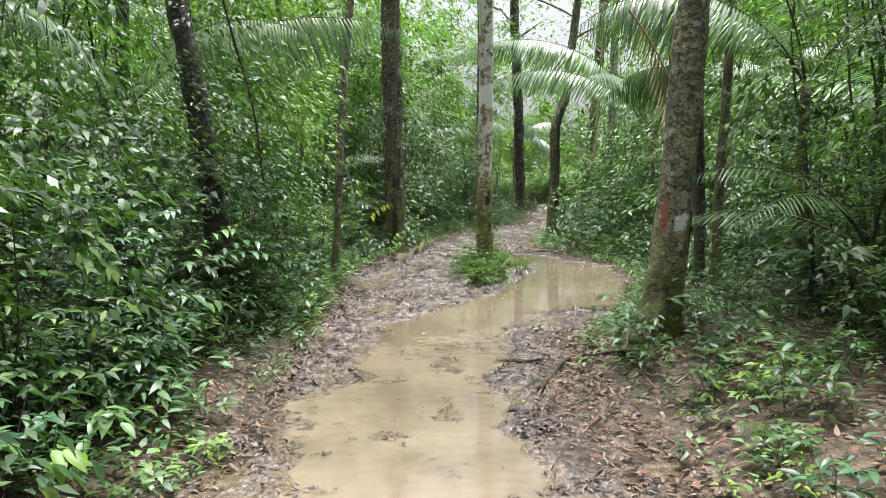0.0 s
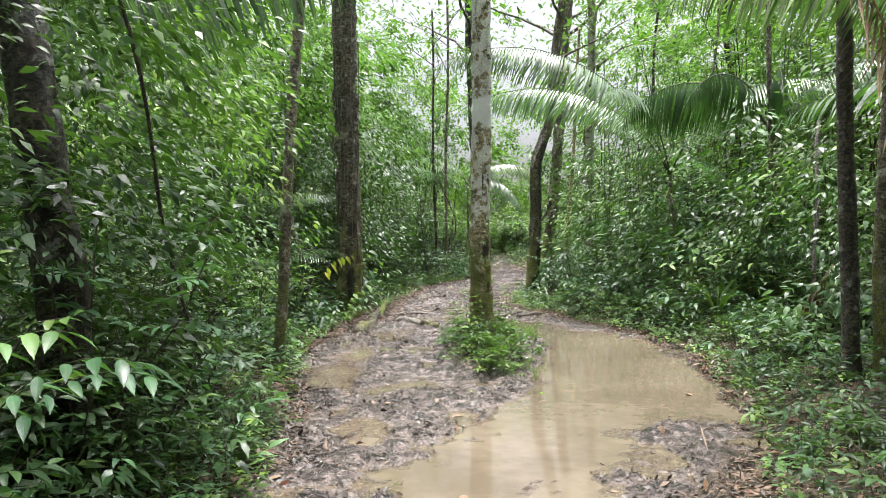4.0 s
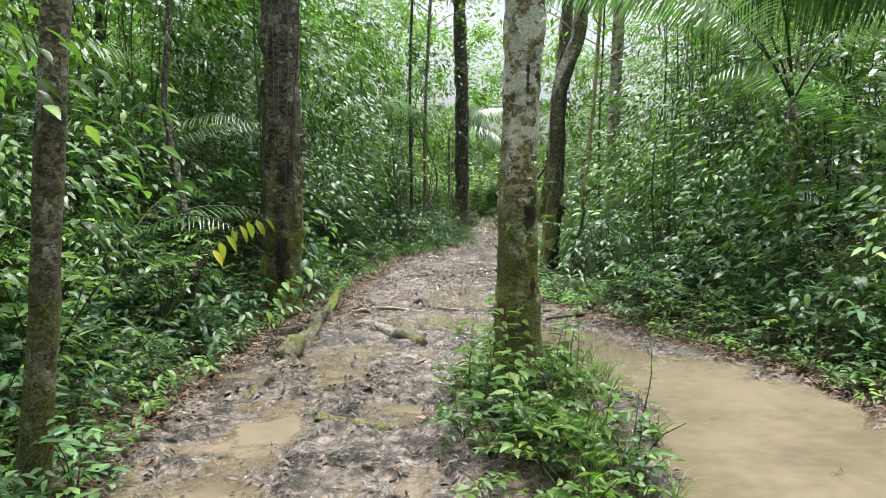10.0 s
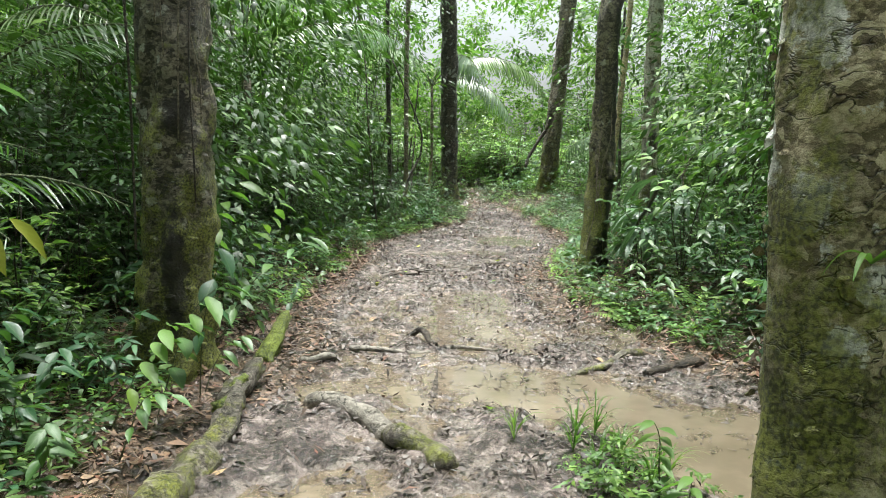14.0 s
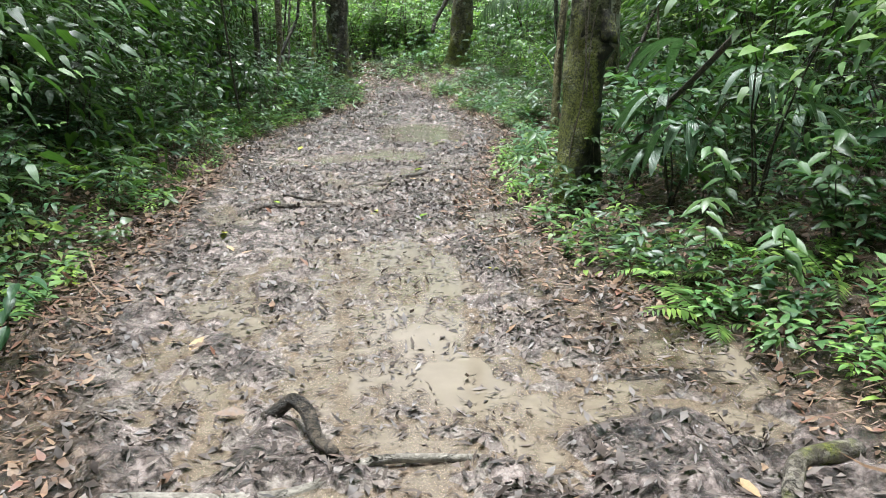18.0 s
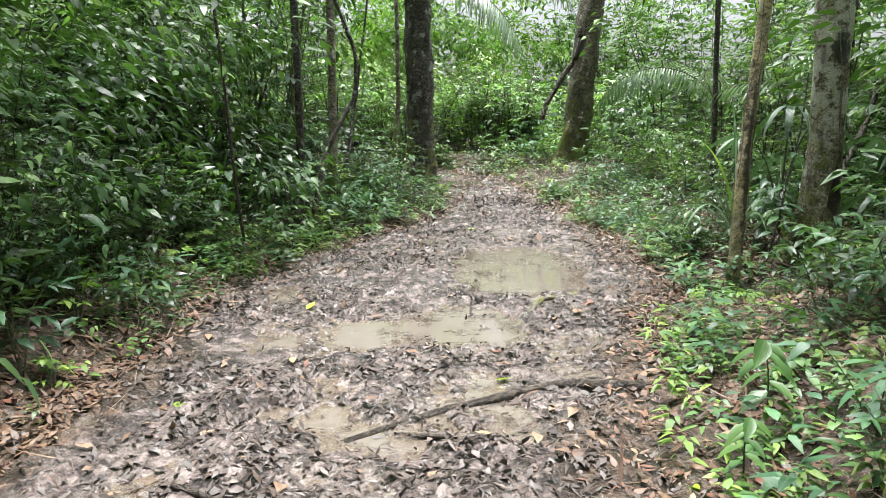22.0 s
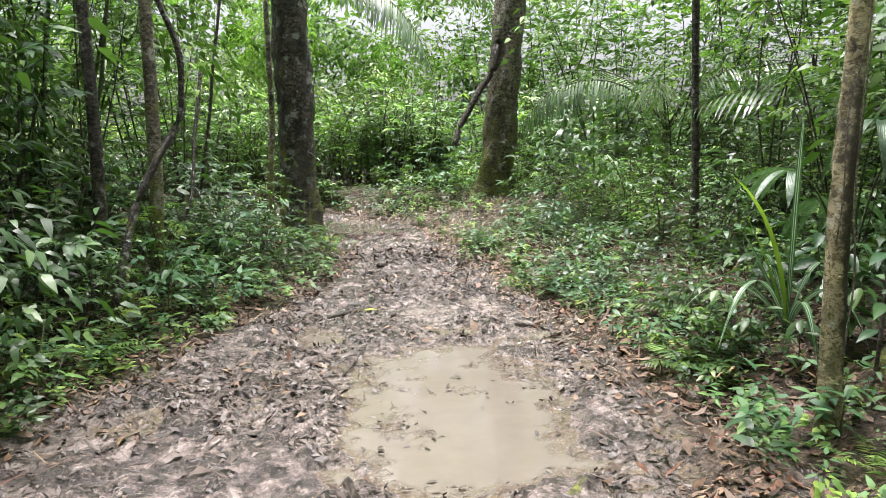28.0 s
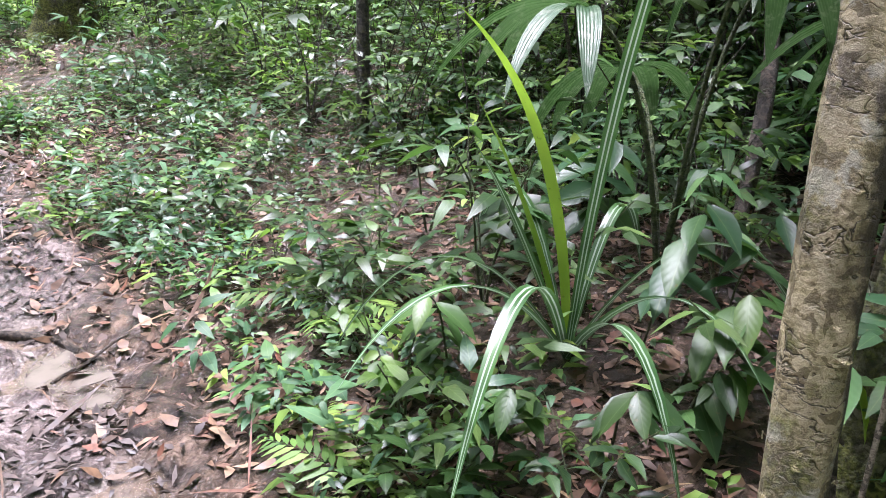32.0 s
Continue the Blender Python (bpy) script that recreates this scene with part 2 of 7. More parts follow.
        fac = ramp(nt, math2(nt, "ADD", mn, lvl), [(0.54, 0.0), (0.66, 0.8), (0.8, 0.95)])
        mg = ramp(nt, math2(nt, "ADD", math2(nt, "MULTIPLY", noise_tex(nt, o, 75.0, 3.0), 0.7), math2(nt, "MULTIPLY", broad, 0.3)), [(0.42, moss_cols[0]), (0.57, moss_cols[1])])
        col = mix(nt, fac, col, mg)
        height = math2(nt, "ADD", height, math2(nt, "MULTIPLY", fac, 0.25))
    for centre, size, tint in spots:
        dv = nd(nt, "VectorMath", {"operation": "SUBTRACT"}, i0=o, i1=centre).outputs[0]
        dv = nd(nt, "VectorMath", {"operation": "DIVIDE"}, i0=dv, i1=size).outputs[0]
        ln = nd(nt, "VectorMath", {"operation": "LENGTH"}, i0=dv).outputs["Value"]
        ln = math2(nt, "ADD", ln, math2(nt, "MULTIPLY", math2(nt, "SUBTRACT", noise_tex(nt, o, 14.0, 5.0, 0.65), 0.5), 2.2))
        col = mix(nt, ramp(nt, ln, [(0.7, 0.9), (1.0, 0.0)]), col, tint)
    finish(nt, col, ramp(nt, broad, [(0.38, wet - 0.1), (0.62, wet + 0.2)]), height, 1.0, 0.035, spec=0.35)
    return m


BLACK = (0.014, 0.012, 0.01)
M_BARK_OLIVE = bark("bark_olive_brown", [(0.035, 0.03, 0.02), (0.11, 0.098, 0.064), (0.2, 0.185, 0.125)], (0.34, 0.35, 0.28), 0.14, 1.0, 0.58, 0.5, side=0.08)
M_BARK_WET = bark("bark_wet_mossy_sides", [(0.014, 0.012, 0.01), (0.045, 0.038, 0.03), (0.1, 0.088, 0.07)], (0.3, 0.31, 0.28), 0.06, 1.0, 0.55, 0.42, side=0.14)
M_BARK_PALE = bark("bark_pale_lichen", [(0.115, 0.096, 0.055), (0.315, 0.272, 0.175), (0.48, 0.43, 0.3)], (0.84, 0.84, 0.81), 0.18, 1.0, 0.43, 0.6, (3.3, 0.24),
                   (((0.06, -0.16, 1.3), (0.06, 0.2, 0.2), BLACK), ((0.02, -0.16, 2.25), (0.018, 0.2, 0.2), BLACK), ((0.09, -0.14, 0.75), (0.03, 0.2, 0.12), BLACK), ((-0.13, -0.1, 0.55), (0.03, 0.2, 0.1), (0.12, 0.04, 0.02))), 1.3, 0.2, side=0.13)
M_BARK_BROWN = bark("bark_brown_moss", [(0.03, 0.026, 0.019), (0.105, 0.092, 0.067), (0.21, 0.19, 0.145)], (0.42, 0.42, 0.36), 0.19, 1.0, 0.57, side=0.12,
                    spots=(((0.05, -0.24, 1.7), (0.1, 0.3, 0.16), BLACK), ((0.02, -0.28, 0.7), (0.09, 0.3, 0.5), BLACK)))
M_BARK_DARK = bark("bark_dark_wet", [(0.012, 0.01, 0.008), (0.04, 0.034, 0.028), (0.1, 0.088, 0.07)], (0.27, 0.28, 0.25), 0.07, 1.2, 0.57, 0.42)
M_BARK_NEAR = bark("bark_leaning_tree", [(0.045, 0.042, 0.026), (0.15, 0.142, 0.088), (0.28, 0.265, 0.18)], (0.46, 0.47, 0.4), 0.14, 1.0, 0.58, 0.5, None,
                   (((0.16, -0.14, 1.05), (0.07, 0.3, 0.1), (0.62, 0.64, 0.62)), ((0.02, -0.14, 1.1), (0.035, 0.3, 0.2), (0.27, 0.09, 0.05))), side=0.06)
# black patches: wet bark, and a hollow's dark painted at the foot
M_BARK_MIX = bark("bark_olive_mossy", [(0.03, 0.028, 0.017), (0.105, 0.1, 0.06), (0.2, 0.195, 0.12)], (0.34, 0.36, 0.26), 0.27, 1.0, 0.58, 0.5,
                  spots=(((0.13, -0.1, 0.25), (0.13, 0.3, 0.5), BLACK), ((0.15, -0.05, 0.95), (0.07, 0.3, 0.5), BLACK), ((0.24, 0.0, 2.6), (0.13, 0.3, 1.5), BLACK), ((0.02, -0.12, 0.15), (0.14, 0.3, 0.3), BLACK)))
M_BARK_SLIM = bark("bark_slim_grey", [(0.06, 0.05, 0.035), (0.18, 0.155, 0.115), (0.32, 0.285, 0.225)], (0.56, 0.55, 0.49), 0.17, 1.3, 0.55, side=0.08)
M_BARK_YELLOW = bark("bark_slim_yellowish", [(0.2, 0.165, 0.085), (0.42, 0.36, 0.2), (0.56, 0.49, 0.31)], (0.6, 0.57, 0.43), 0.08, 1.4, 0.55, stain=0.12, side=0.06, spots=(((0.1, 0.0, 0.7), (0.06, 0.2, 1.2), (0.05, 0.04, 0.025)),))
M_BARK_SPOT = bark("bark_spotted", [(0.06, 0.056, 0.034), (0.19, 0.18, 0.115), (0.34, 0.325, 0.225)], (0.56, 0.56, 0.46), 0.14, 1.2, 0.44, 0.5, None,
                   (((0.05, -0.16, 0.55), (0.1, 0.3, 0.25), (0.03, 0.025, 0.018)), ((0.04, -0.14, 1.75), (0.1, 0.3, 0.16), BLACK)), 0.4, 0.6)
M_STEM = bark("green_stem", [(0.04, 0.058, 0.019), (0.07, 0.1, 0.034), (0.105, 0.13, 0.05)], None, 0.0, 2.5, stain=0.0)
M_TWIG = bark("dark_twig", [(0.02, 0.016, 0.012), (0.05, 0.04, 0.03), (0.1, 0.08, 0.06)], None, 0.0, 2.0, wet=0.45)
M_ROOTLET = bark("pale_rootlet", [(0.09, 0.075, 0.05), (0.2, 0.17, 0.12), (0.3, 0.26, 0.19)], None, 0.0, 3.0, stain=0.0)
M_LOG_MOSS = bark("log_mossy", [(0.06, 0.05, 0.04), (0.13, 0.115, 0.095), (0.22, 0.2, 0.17)], None, 0.1, 1.5, moss_cols=((0.045, 0.055, 0.008), (0.19, 0.205, 0.028)))
M_LOG_OLD = bark("log_old_dark", [(0.035, 0.03, 0.024), (0.1, 0.088, 0.072), (0.19, 0.175, 0.15)], None, 0.04, 1.5, moss_cols=((0.05, 0.06, 0.01), (0.2, 0.21, 0.03)))
M_MOSS = bark("bright_moss", [(0.05, 0.045, 0.03), (0.1, 0.09, 0.06), (0.17, 0.155, 0.11)], None, 0.3, 1.5, moss_cols=((0.028, 0.045, 0.005), (0.15, 0.19, 0.018)))
M_LOG_GREY = bark("log_grey", [(0.14, 0.128, 0.11), (0.19, 0.175, 0.152), (0.25, 0.232, 0.205)], None, 0.0, 1.2, stain=0.15)


def ground_mat():
    """Trodden wet mud with darker clods and silty films on the trail, brown humus beside it."""
    m, nt = mat("mud_and_forest_floor")
    tc = nd(nt, "TexCoord")
    o = tc.outputs["Object"]
    trail = nd(nt, "Attribute", {"attribute_name": "trail"}).outputs["Fac"]
    n1 = noise_tex(nt, o, 1.1, 6.0, 0.6)
    n2 = noise_tex(nt, o, 9.0, 8.0, 0.68)
    n3 = noise_tex(nt, o, 48.0, 5.0, 0.65)
    n4 = noise_tex(nt, o, 3.4, 6.0, 0.62)
    warp = nd(nt, "VectorMath", {"operation": "ADD"}, i0=o, i1=nd(nt, "VectorMath", {"operation": "SCALE"}, i0=nd(nt, "TexNoise", Vector=o, Scale=14.0, Detail=4.0).outputs["Color"], Scale=0.09).outputs[0]).outputs[0]
    clod = nd(nt, "TexVoronoi", Vector=warp, Scale=13.0).outputs["Distance"]
    crumb = nd(nt, "TexVoronoi", Vector=warp, Scale=37.0).outputs["Distance"]
    mud = ramp(nt, n2, [(0.38, (0.017, 0.0132, 0.0125)), (0.46, (0.06, 0.0465, 0.0435)), (0.53, (0.135, 0.107, 0.098)), (0.6, (0.24, 0.197, 0.179))])
    mud = mix(nt, 1.0, mud, ramp(nt, n1, [(0.36, 0.75), (0.62, 1.15)]), "MULTIPLY")
    mud = mix(nt, ramp(nt, n4, [(0.51, 0.0), (0.57, 0.85)]), mud, ramp(nt, n3, [(0.4, (0.011, 0.009, 0.008)), (0.52, (0.034, 0.026, 0.023)), (0.62, (0.11, 0.086, 0.075))]))
    zed = nd(nt, "SeparateXYZ", Vector=o).outputs[2]
    silt = math2(nt, "ADD", zed, math2(nt, "MULTIPLY", math2(nt, "SUBTRACT", n2, 0.5), 0.13))
    mud = mix(nt, ramp(nt, silt, [(0.004, 0.9), (0.02, 0.0)]), mud, ramp(nt, n3, [(0.4, (0.16, 0.134, 0.117)), (0.62, (0.255, 0.218, 0.192))]))
    soil = ramp(nt, n2, [(0.38, (0.018, 0.013, 0.01)), (0.5, (0.06, 0.042, 0.031)), (0.62, (0.15, 0.106, 0.077))])
    fac = ramp(nt, math2(nt, "ADD", trail, math2(nt, "MULTIPLY", math2(nt, "SUBTRACT", n1, 0.5), 0.8)), [(0.35, 0.0), (0.65, 1.0)])
    col = mix(nt, fac, soil, mud)
    wet = ramp(nt, math2(nt, "ADD", math2(nt, "MULTIPLY", n1, 0.5), math2(nt, "MULTIPLY", n2, 0.5)), [(0.42, 0.05), (0.6, 0.25)])
    h = math2(nt, "ADD", math2(nt, "ADD", math2(nt, "MULTIPLY", n2, 0.9), math2(nt, "MULTIPLY", n3, 0.3)), math2(nt, "ADD", math2(nt, "MULTIPLY", clod, -0.55), math2(nt, "MULTIPLY", crumb, -0.3)))
    finish(nt, col, wet, h, 1.0, 0.05, spec=0.8)
    return m


def water_mat():
    """Muddy water: clear at its shore, silty where it is deeper, glossy all over."""
    m, nt = mat("muddy_puddle_water")
    o = nd(nt, "TexCoord").outputs["Object"]
    n1 = noise_tex(nt, o, 0.9, 4.0)
    n2 = noise_tex(nt, o, 7.0, 5.0)
    n3 = noise_tex(nt, o, 38.0, 4.0)
    col = ramp(nt, math2(nt, "ADD", math2(nt, "MULTIPLY", n1, 0.7), math2(nt, "MULTIPLY", n2, 0.3)), [(0.4, (0.115, 0.092, 0.064)), (0.6, (0.172, 0.14, 0.101))])
    on = nd(nt, "MapRange", Value=nd(nt, "SeparateXYZ", Vector=o).outputs[1], From_Min=18.0, From_Max=24.0).outputs[0]
    col = mix(nt, on, col, mix(nt, n2, (0.112, 0.097, 0.079), (0.15, 0.131, 0.108)))   # greyer silt farther along
    rip = nd(nt, "Bump", Strength=0.05, Distance=0.02, Height=noise_tex(nt, o, 11.0, 3.0)).outputs[0]
    silt = nd(nt, "BsdfDiffuse", Color=col).outputs[0]
    clear = nd(nt, "BsdfTransparent", Color=(0.8, 0.72, 0.6, 1.0)).outputs[0]
    depth = nd(nt, "Attribute", {"attribute_name": "depth"}).outputs["Fac"]
    murk = math2(nt, "ADD", depth, math2(nt, "MULTIPLY", math2(nt, "SUBTRACT", math2(nt, "ADD", math2(nt, "MULTIPLY", n2, 0.6), math2(nt, "MULTIPLY", n3, 0.4)), 0.5), 0.05))
    body = nd(nt, "MixShader", Fac=ramp(nt, murk, [(0.0, 0.12), (0.034, 0.97)]))
    nt.links.new(clear, body.inputs[1])
    nt.links.new(silt, body.inputs[2])
    shine = nd(nt, "BsdfGlossy", Roughness=0.02, Normal=rip).outputs[0]
    top = nd(nt, "MixShader", Fac=nd(nt, "Fresnel", IOR=1.33, Normal=rip).outputs[0])
    nt.links.new(body.outputs[0], top.inputs[1])
    nt.links.new(shine, top.inputs[2])
    out = nd(nt, "OutputMaterial")
    nt.links.new(top.outputs[0], out.inputs["Surface"])
    return m


M_GROUND, M_WATER = ground_mat(), water_mat()

# ---- mesh helpers ----
RNG = np.random.default_rng(7)
LAT = RNG.random((64, 64, 8))


def vnoise(x, y, scale=1.0, k=0):
    """Smooth value noise in -1..1 on arrays."""
    x, y = np.asarray(x, float) * scale, np.asarray(y, float) * scale
    xi, yi = np.floor(x).astype(int), np.floor(y).astype(int)
    fx, fy = x - xi, y - yi
    fx, fy = fx * fx * (3 - 2 * fx), fy * fy * (3 - 2 * fy)
    g = LAT[:, :, k]
    a, b = g[xi % 64, yi % 64], g[(xi + 1) % 64, yi % 64]
    c, d = g[xi % 64, (yi + 1) % 64], g[(xi + 1) % 64, (yi + 1) % 64]
    return ((a * (1 - fx) + b * fx) * (1 - fy) + (c * (1 - fx) + d * fx) * fy) * 2 - 1


def unit(v):
    v = np.asarray(v, float)
    return v / np.maximum(np.linalg.norm(v, axis=-1, keepdims=True), 1e-9)


class Geo:
    """Vertices, triangles, quads and one uv for each vertex, gathered piece by piece."""

    def __init__(self):
        self.v, self.t, self.q, self.uv, self.n = [], [], [], [], 0

    def add(self, v, t=(), q=(), uv=None):
        v = np.asarray(v, float).reshape(-1, 3)
        if len(t):
            self.t.append(np.asarray(t, np.int64).reshape(-1, 3) + self.n)
        if len(q):
            self.q.append(np.asarray(q, np.int64).reshape(-1, 4) + self.n)
        self.v.append(v)
        self.uv.append(np.zeros((len(v), 2)) if uv is None else np.asarray(uv, float).reshape(-1, 2))
        self.n += len(v)
        return self

    def arrays(self):
        cat = lambda a, w: np.concatenate(a) if a else np.zeros((0, w), np.int64)
        return np.concatenate(self.v) if self.v else np.zeros((0, 3)), cat(self.t, 3), cat(self.q, 4), np.concatenate(self.uv) if self.uv else np.zeros((0, 2))

    def merged(self, placements):
        """The same pieces put down many times: placements are 4x4 matrices."""
        v, t, q, uv = self.arrays()
        out = Geo()
        hom = np.c_[v, np.ones(len(v))]
        mats = np.asarray(placements, float)
        vv = np.einsum("nij,kj->nki", mats, hom)[..., :3]
        offs = np.arange(len(mats))[:, None, None] * len(v)
        out.add(vv, (t[None] + offs) if len(t) else (), (q[None] + offs) if len(q) else (), np.tile(uv, (len(mats), 1)))
        return out

    def mesh(self, name, material, smooth=True):
        v, t, q, uv = self.arrays()
        me = bpy.data.meshes.new(name)
        me.vertices.add(len(v))
        me.vertices.foreach_set("co", v.astype(np.float32).ravel())
        loops = np.concatenate([t.ravel(), q.ravel()]).astype(np.int32)
        me.loops.add(len(loops))
        me.loops.foreach_set("vertex_index", loops)
        tot = np.concatenate([np.full(len(t), 3), np.full(len(q), 4)]).astype(np.int32)
        me.polygons.add(len(tot))
        me.polygons.foreach_set("loop_start", (np.cumsum(tot) - tot).astype(np.int32))
        me.polygons.foreach_set("loop_total", tot)
        me.polygons.foreach_set("use_smooth", np.full(len(tot), smooth))
        layer = me.uv_layers.new(name="uv")
        layer.data.foreach_set("uv", uv[loops].astype(np.float32).ravel())
        me.update()
        me.validate()
        me.materials.append(material)
        return me


def part(name, geo, material, parent, label=""):
    ob = new(name, geo.mesh(name, material) if isinstance(geo, Geo) else geo)
    ob.parent = parent
    return tagged(ob, label)


def thing(name, label, category, group="", kind="", at=(0, 0, 0), turn=0.0):
    ob = new(name)
    ob.matrix_basis = pose(*at, 0, 0, turn)
    ob.empty_display_size = 0.1
    return tagged(ob, label, category, group, kind)


def solid(name, geo, material, label, category, group="", kind="", at=(0, 0, 0), turn=0.0):
    ob = new(name, geo.mesh(name, material))
    ob.matrix_basis = pose(*at, 0, 0, turn)
    return tagged(ob, label, category, group, kind)


def tube(geo, pts, radii, sides=6, rough=0.0, flare=0.0, ribs=0, seed=0, cap=True):
    """A tapered, uneven stem along pts; flare and ribs widen the foot into root swellings."""
    pts = np.asarray(pts, float)
    n = len(pts)
    radii = np.broadcast_to(np.asarray(radii, float), (n,))
    tan = unit(np.gradient(pts, axis=0))
    ref = np.where(np.abs(tan[:, 2:3]) > 0.9, np.array([[1.0, 0, 0]]), np.array([[0, 0, 1.0]]))
    a = unit(np.cross(tan, ref))
    b = np.cross(tan, a)
    ang = np.linspace(0, 2 * np.pi, sides, endpoint=False)
    s = np.linspace(0, 1, n)
    r = np.repeat(radii[:, None], sides, 1)
    if rough:
        along = np.cumsum(np.r_[0, np.linalg.norm(np.diff(pts, axis=0), axis=1)])
        r = r * (1 + rough * vnoise(np.cos(ang)[None] * 1.7 + seed * 3.1 + 9, np.sin(ang)[None] * 1.7 + along[:, None] * 2.2, 1.3, seed % 8)
                 + 0.5 * rough * vnoise(ang[None] * 2.5 + seed, along[:, None] * 9.0, 1.0, (seed + 3) % 8)
                 + 0.35 * rough * vnoise(ang[None] * 6.0 + seed, along[:, None] * 24.0, 1.0, (seed + 5) % 8))
    if flare:
        along = np.cumsum(np.r_[0, np.linalg.norm(np.diff(pts, axis=0), axis=1)])
        low = np.exp(-along / 0.28)[:, None]
        r = r * (1 + flare * low * (0.55 + 0.45 * np.cos(ribs * ang + seed))[None])
    v = pts[:, None] + r[..., None] * (np.cos(ang)[None, :, None] * a[:, None] + np.sin(ang)[None, :, None] * b[:, None])
    i, j = np.meshgrid(np.arange(n - 1), np.arange(sides), indexing="ij")
    k = (j + 1) % sides
    q = np.stack([i * sides + j, i * sides + k, (i + 1) * sides + k, (i + 1) * sides + j], -1)
    vv = v.reshape(-1, 3)
    t = ()
    if cap:
        vv = np.concatenate([vv, pts[:1] - tan[:1] * radii[0] * 0.1, pts[-1:] + tan[-1:] * radii[-1] * 0.3])
        jj = np.arange(sides)
        kk = (jj + 1) % sides
        t = np.concatenate([np.stack([kk, jj, np.full(sides, n * sides)], -1), np.stack([(n - 1) * sides + jj, (n - 1) * sides + kk, np.full(sides, n * sides + 1)], -1)])
    return geo.add(vv, t, q)


def bent(p0, p1, n, wobble, rng, sag=0.0):
    """A line from p0 to p1 that wanders a little."""
    s = np.linspace(0, 1, n)[:, None]
    p = np.asarray(p0, float) * (1 - s) + np.asarray(p1, float) * s
    ph = rng.random(6) * 6.28
    w = np.c_[np.sin(s * 5 + ph[0]) + 0.5 * np.sin(s * 11 + ph[1]), np.sin(s * 4 + ph[2]) + 0.5 * np.sin(s * 9 + ph[3]), 0.4 * np.sin(s * 6 + ph[4])]
    env = np.sin(np.pi * s) if wobble >= 0 else s
    p = p + abs(wobble) * w * env
    p[:, 2] -= (sag * 4 * s * (1 - s))[:, 0]
    return p


def leaf_shape(rows, wave=0.0):
    """An oval, pointed leaf folded along its midrib: rows are places along it and half widths."""
    v, t, q = [(0, 0, 0)], [], []
    for i, (x, w) in enumerate(rows):
        lift = 0.09 * w / 0.5 + wave * (-1) ** i
        v += [(x, w, lift), (x + 0.01, 0, 0), (x, -w, lift - wave)]
        a = 1 + 3 * i
        if i:
            q += [(a - 3, a - 2, a + 1, a), (a - 2, a - 1, a + 2, a + 1)]
    e = len(v)
    v.append((1, 0, -0.02))
    return dict(v=v, t=[(0, 2, 1), (0, 3, 2), (e - 3, e - 2, e), (e - 2, e - 1, e)], q=q)


LEAF8 = leaf_shape(((0.1, 0.25), (0.32, 0.48), (0.58, 0.44), (0.82, 0.2)))
LEAF6 = leaf_shape(((0.16, 0.33), (0.42, 0.5), (0.74, 0.3)))
LEAF_FINE = leaf_shape(((0.07, 0.15), (0.19, 0.36), (0.35, 0.48), (0.53, 0.48), (0.7, 0.36), (0.84, 0.19), (0.93, 0.07)), 0.012)
LEAF4 = dict(v=[(0, 0, 0), (0.24, 0.43, 0.07), (0.26, -0.42, 0.07), (0.62, 0.33, 0.02), (0.6, -0.34, 0.02), (1, 0.03, -0.03)], t=[(0, 2, 1), (3, 4, 5)], q=[(1, 2, 4, 3)])
LEAF2 = dict(v=[(0, 0, 0), (0.45, 0.5, 0.05), (0.45, -0.5, 0.05), (1, 0, 0)], t=[], q=[(0, 2, 3, 1)])
SCALE = dict(v=[(0, 0.1, 0.0), (0.3, 0.5, 0.06), (0.34, -0.5, 0.2), (0.75, 0.42, 0.02), (0.7, -0.45, 0.22), (1, -0.1, -0.05)], t=[(0, 2, 1), (3, 4, 5)], q=[(1, 2, 4, 3)])
BLADE = dict(v=[(0, 0.3, 0.02), (0, -0.3, 0.02), (0.35, 0.5, 0.05), (0.35, -0.5, 0.05), (0.72, 0.36, 0.03), (0.72, -0.36, 0.03), (1, 0, 0)],
             t=[(4, 5, 6)], q=[(0, 1, 3, 2), (2, 3, 5, 4)])


def leaves(geo, pos, way, up, length, ratio=0.45, curl=0.25, kind=LEAF4):
    """Leaves at pos that point along way, their upper side towards up."""
    pos, way = np.atleast_2d(np.asarray(pos, float)), unit(np.atleast_2d(way))
    n = len(pos)
    up = np.broadcast_to(np.asarray(up, float), (n, 3))
    y = unit(np.cross(up, way))
    z = np.cross(way, y)
    tv = np.array(kind["v"], float)
    length = np.broadcast_to(np.asarray(length, float), (n,))[:, None, None]
    ratio = np.broadcast_to(np.asarray(ratio, float), (n,))[:, None, None]
    curl = np.broadcast_to(np.asarray(curl, float), (n,))[:, None]
    zz = (tv[None, :, 2] * ratio[..., 0] * 2 - curl * tv[None, :, 0] ** 2)[..., None]
    v = pos[:, None] + length * (tv[None, :, 0:1] * way[:, None] + ratio * tv[None, :, 1:2] * y[:, None] + zz * z[:, None])
    offs = (np.arange(n) * len(tv))[:, None, None]
    uv = np.c_[tv[:, 0], tv[:, 1] + 0.5]
    return geo.add(v, np.array(kind["t"])[None] + offs if kind["t"] else (), np.array(kind["q"])[None] + offs if kind["q"] else (), np.tile(uv, (n, 1)))

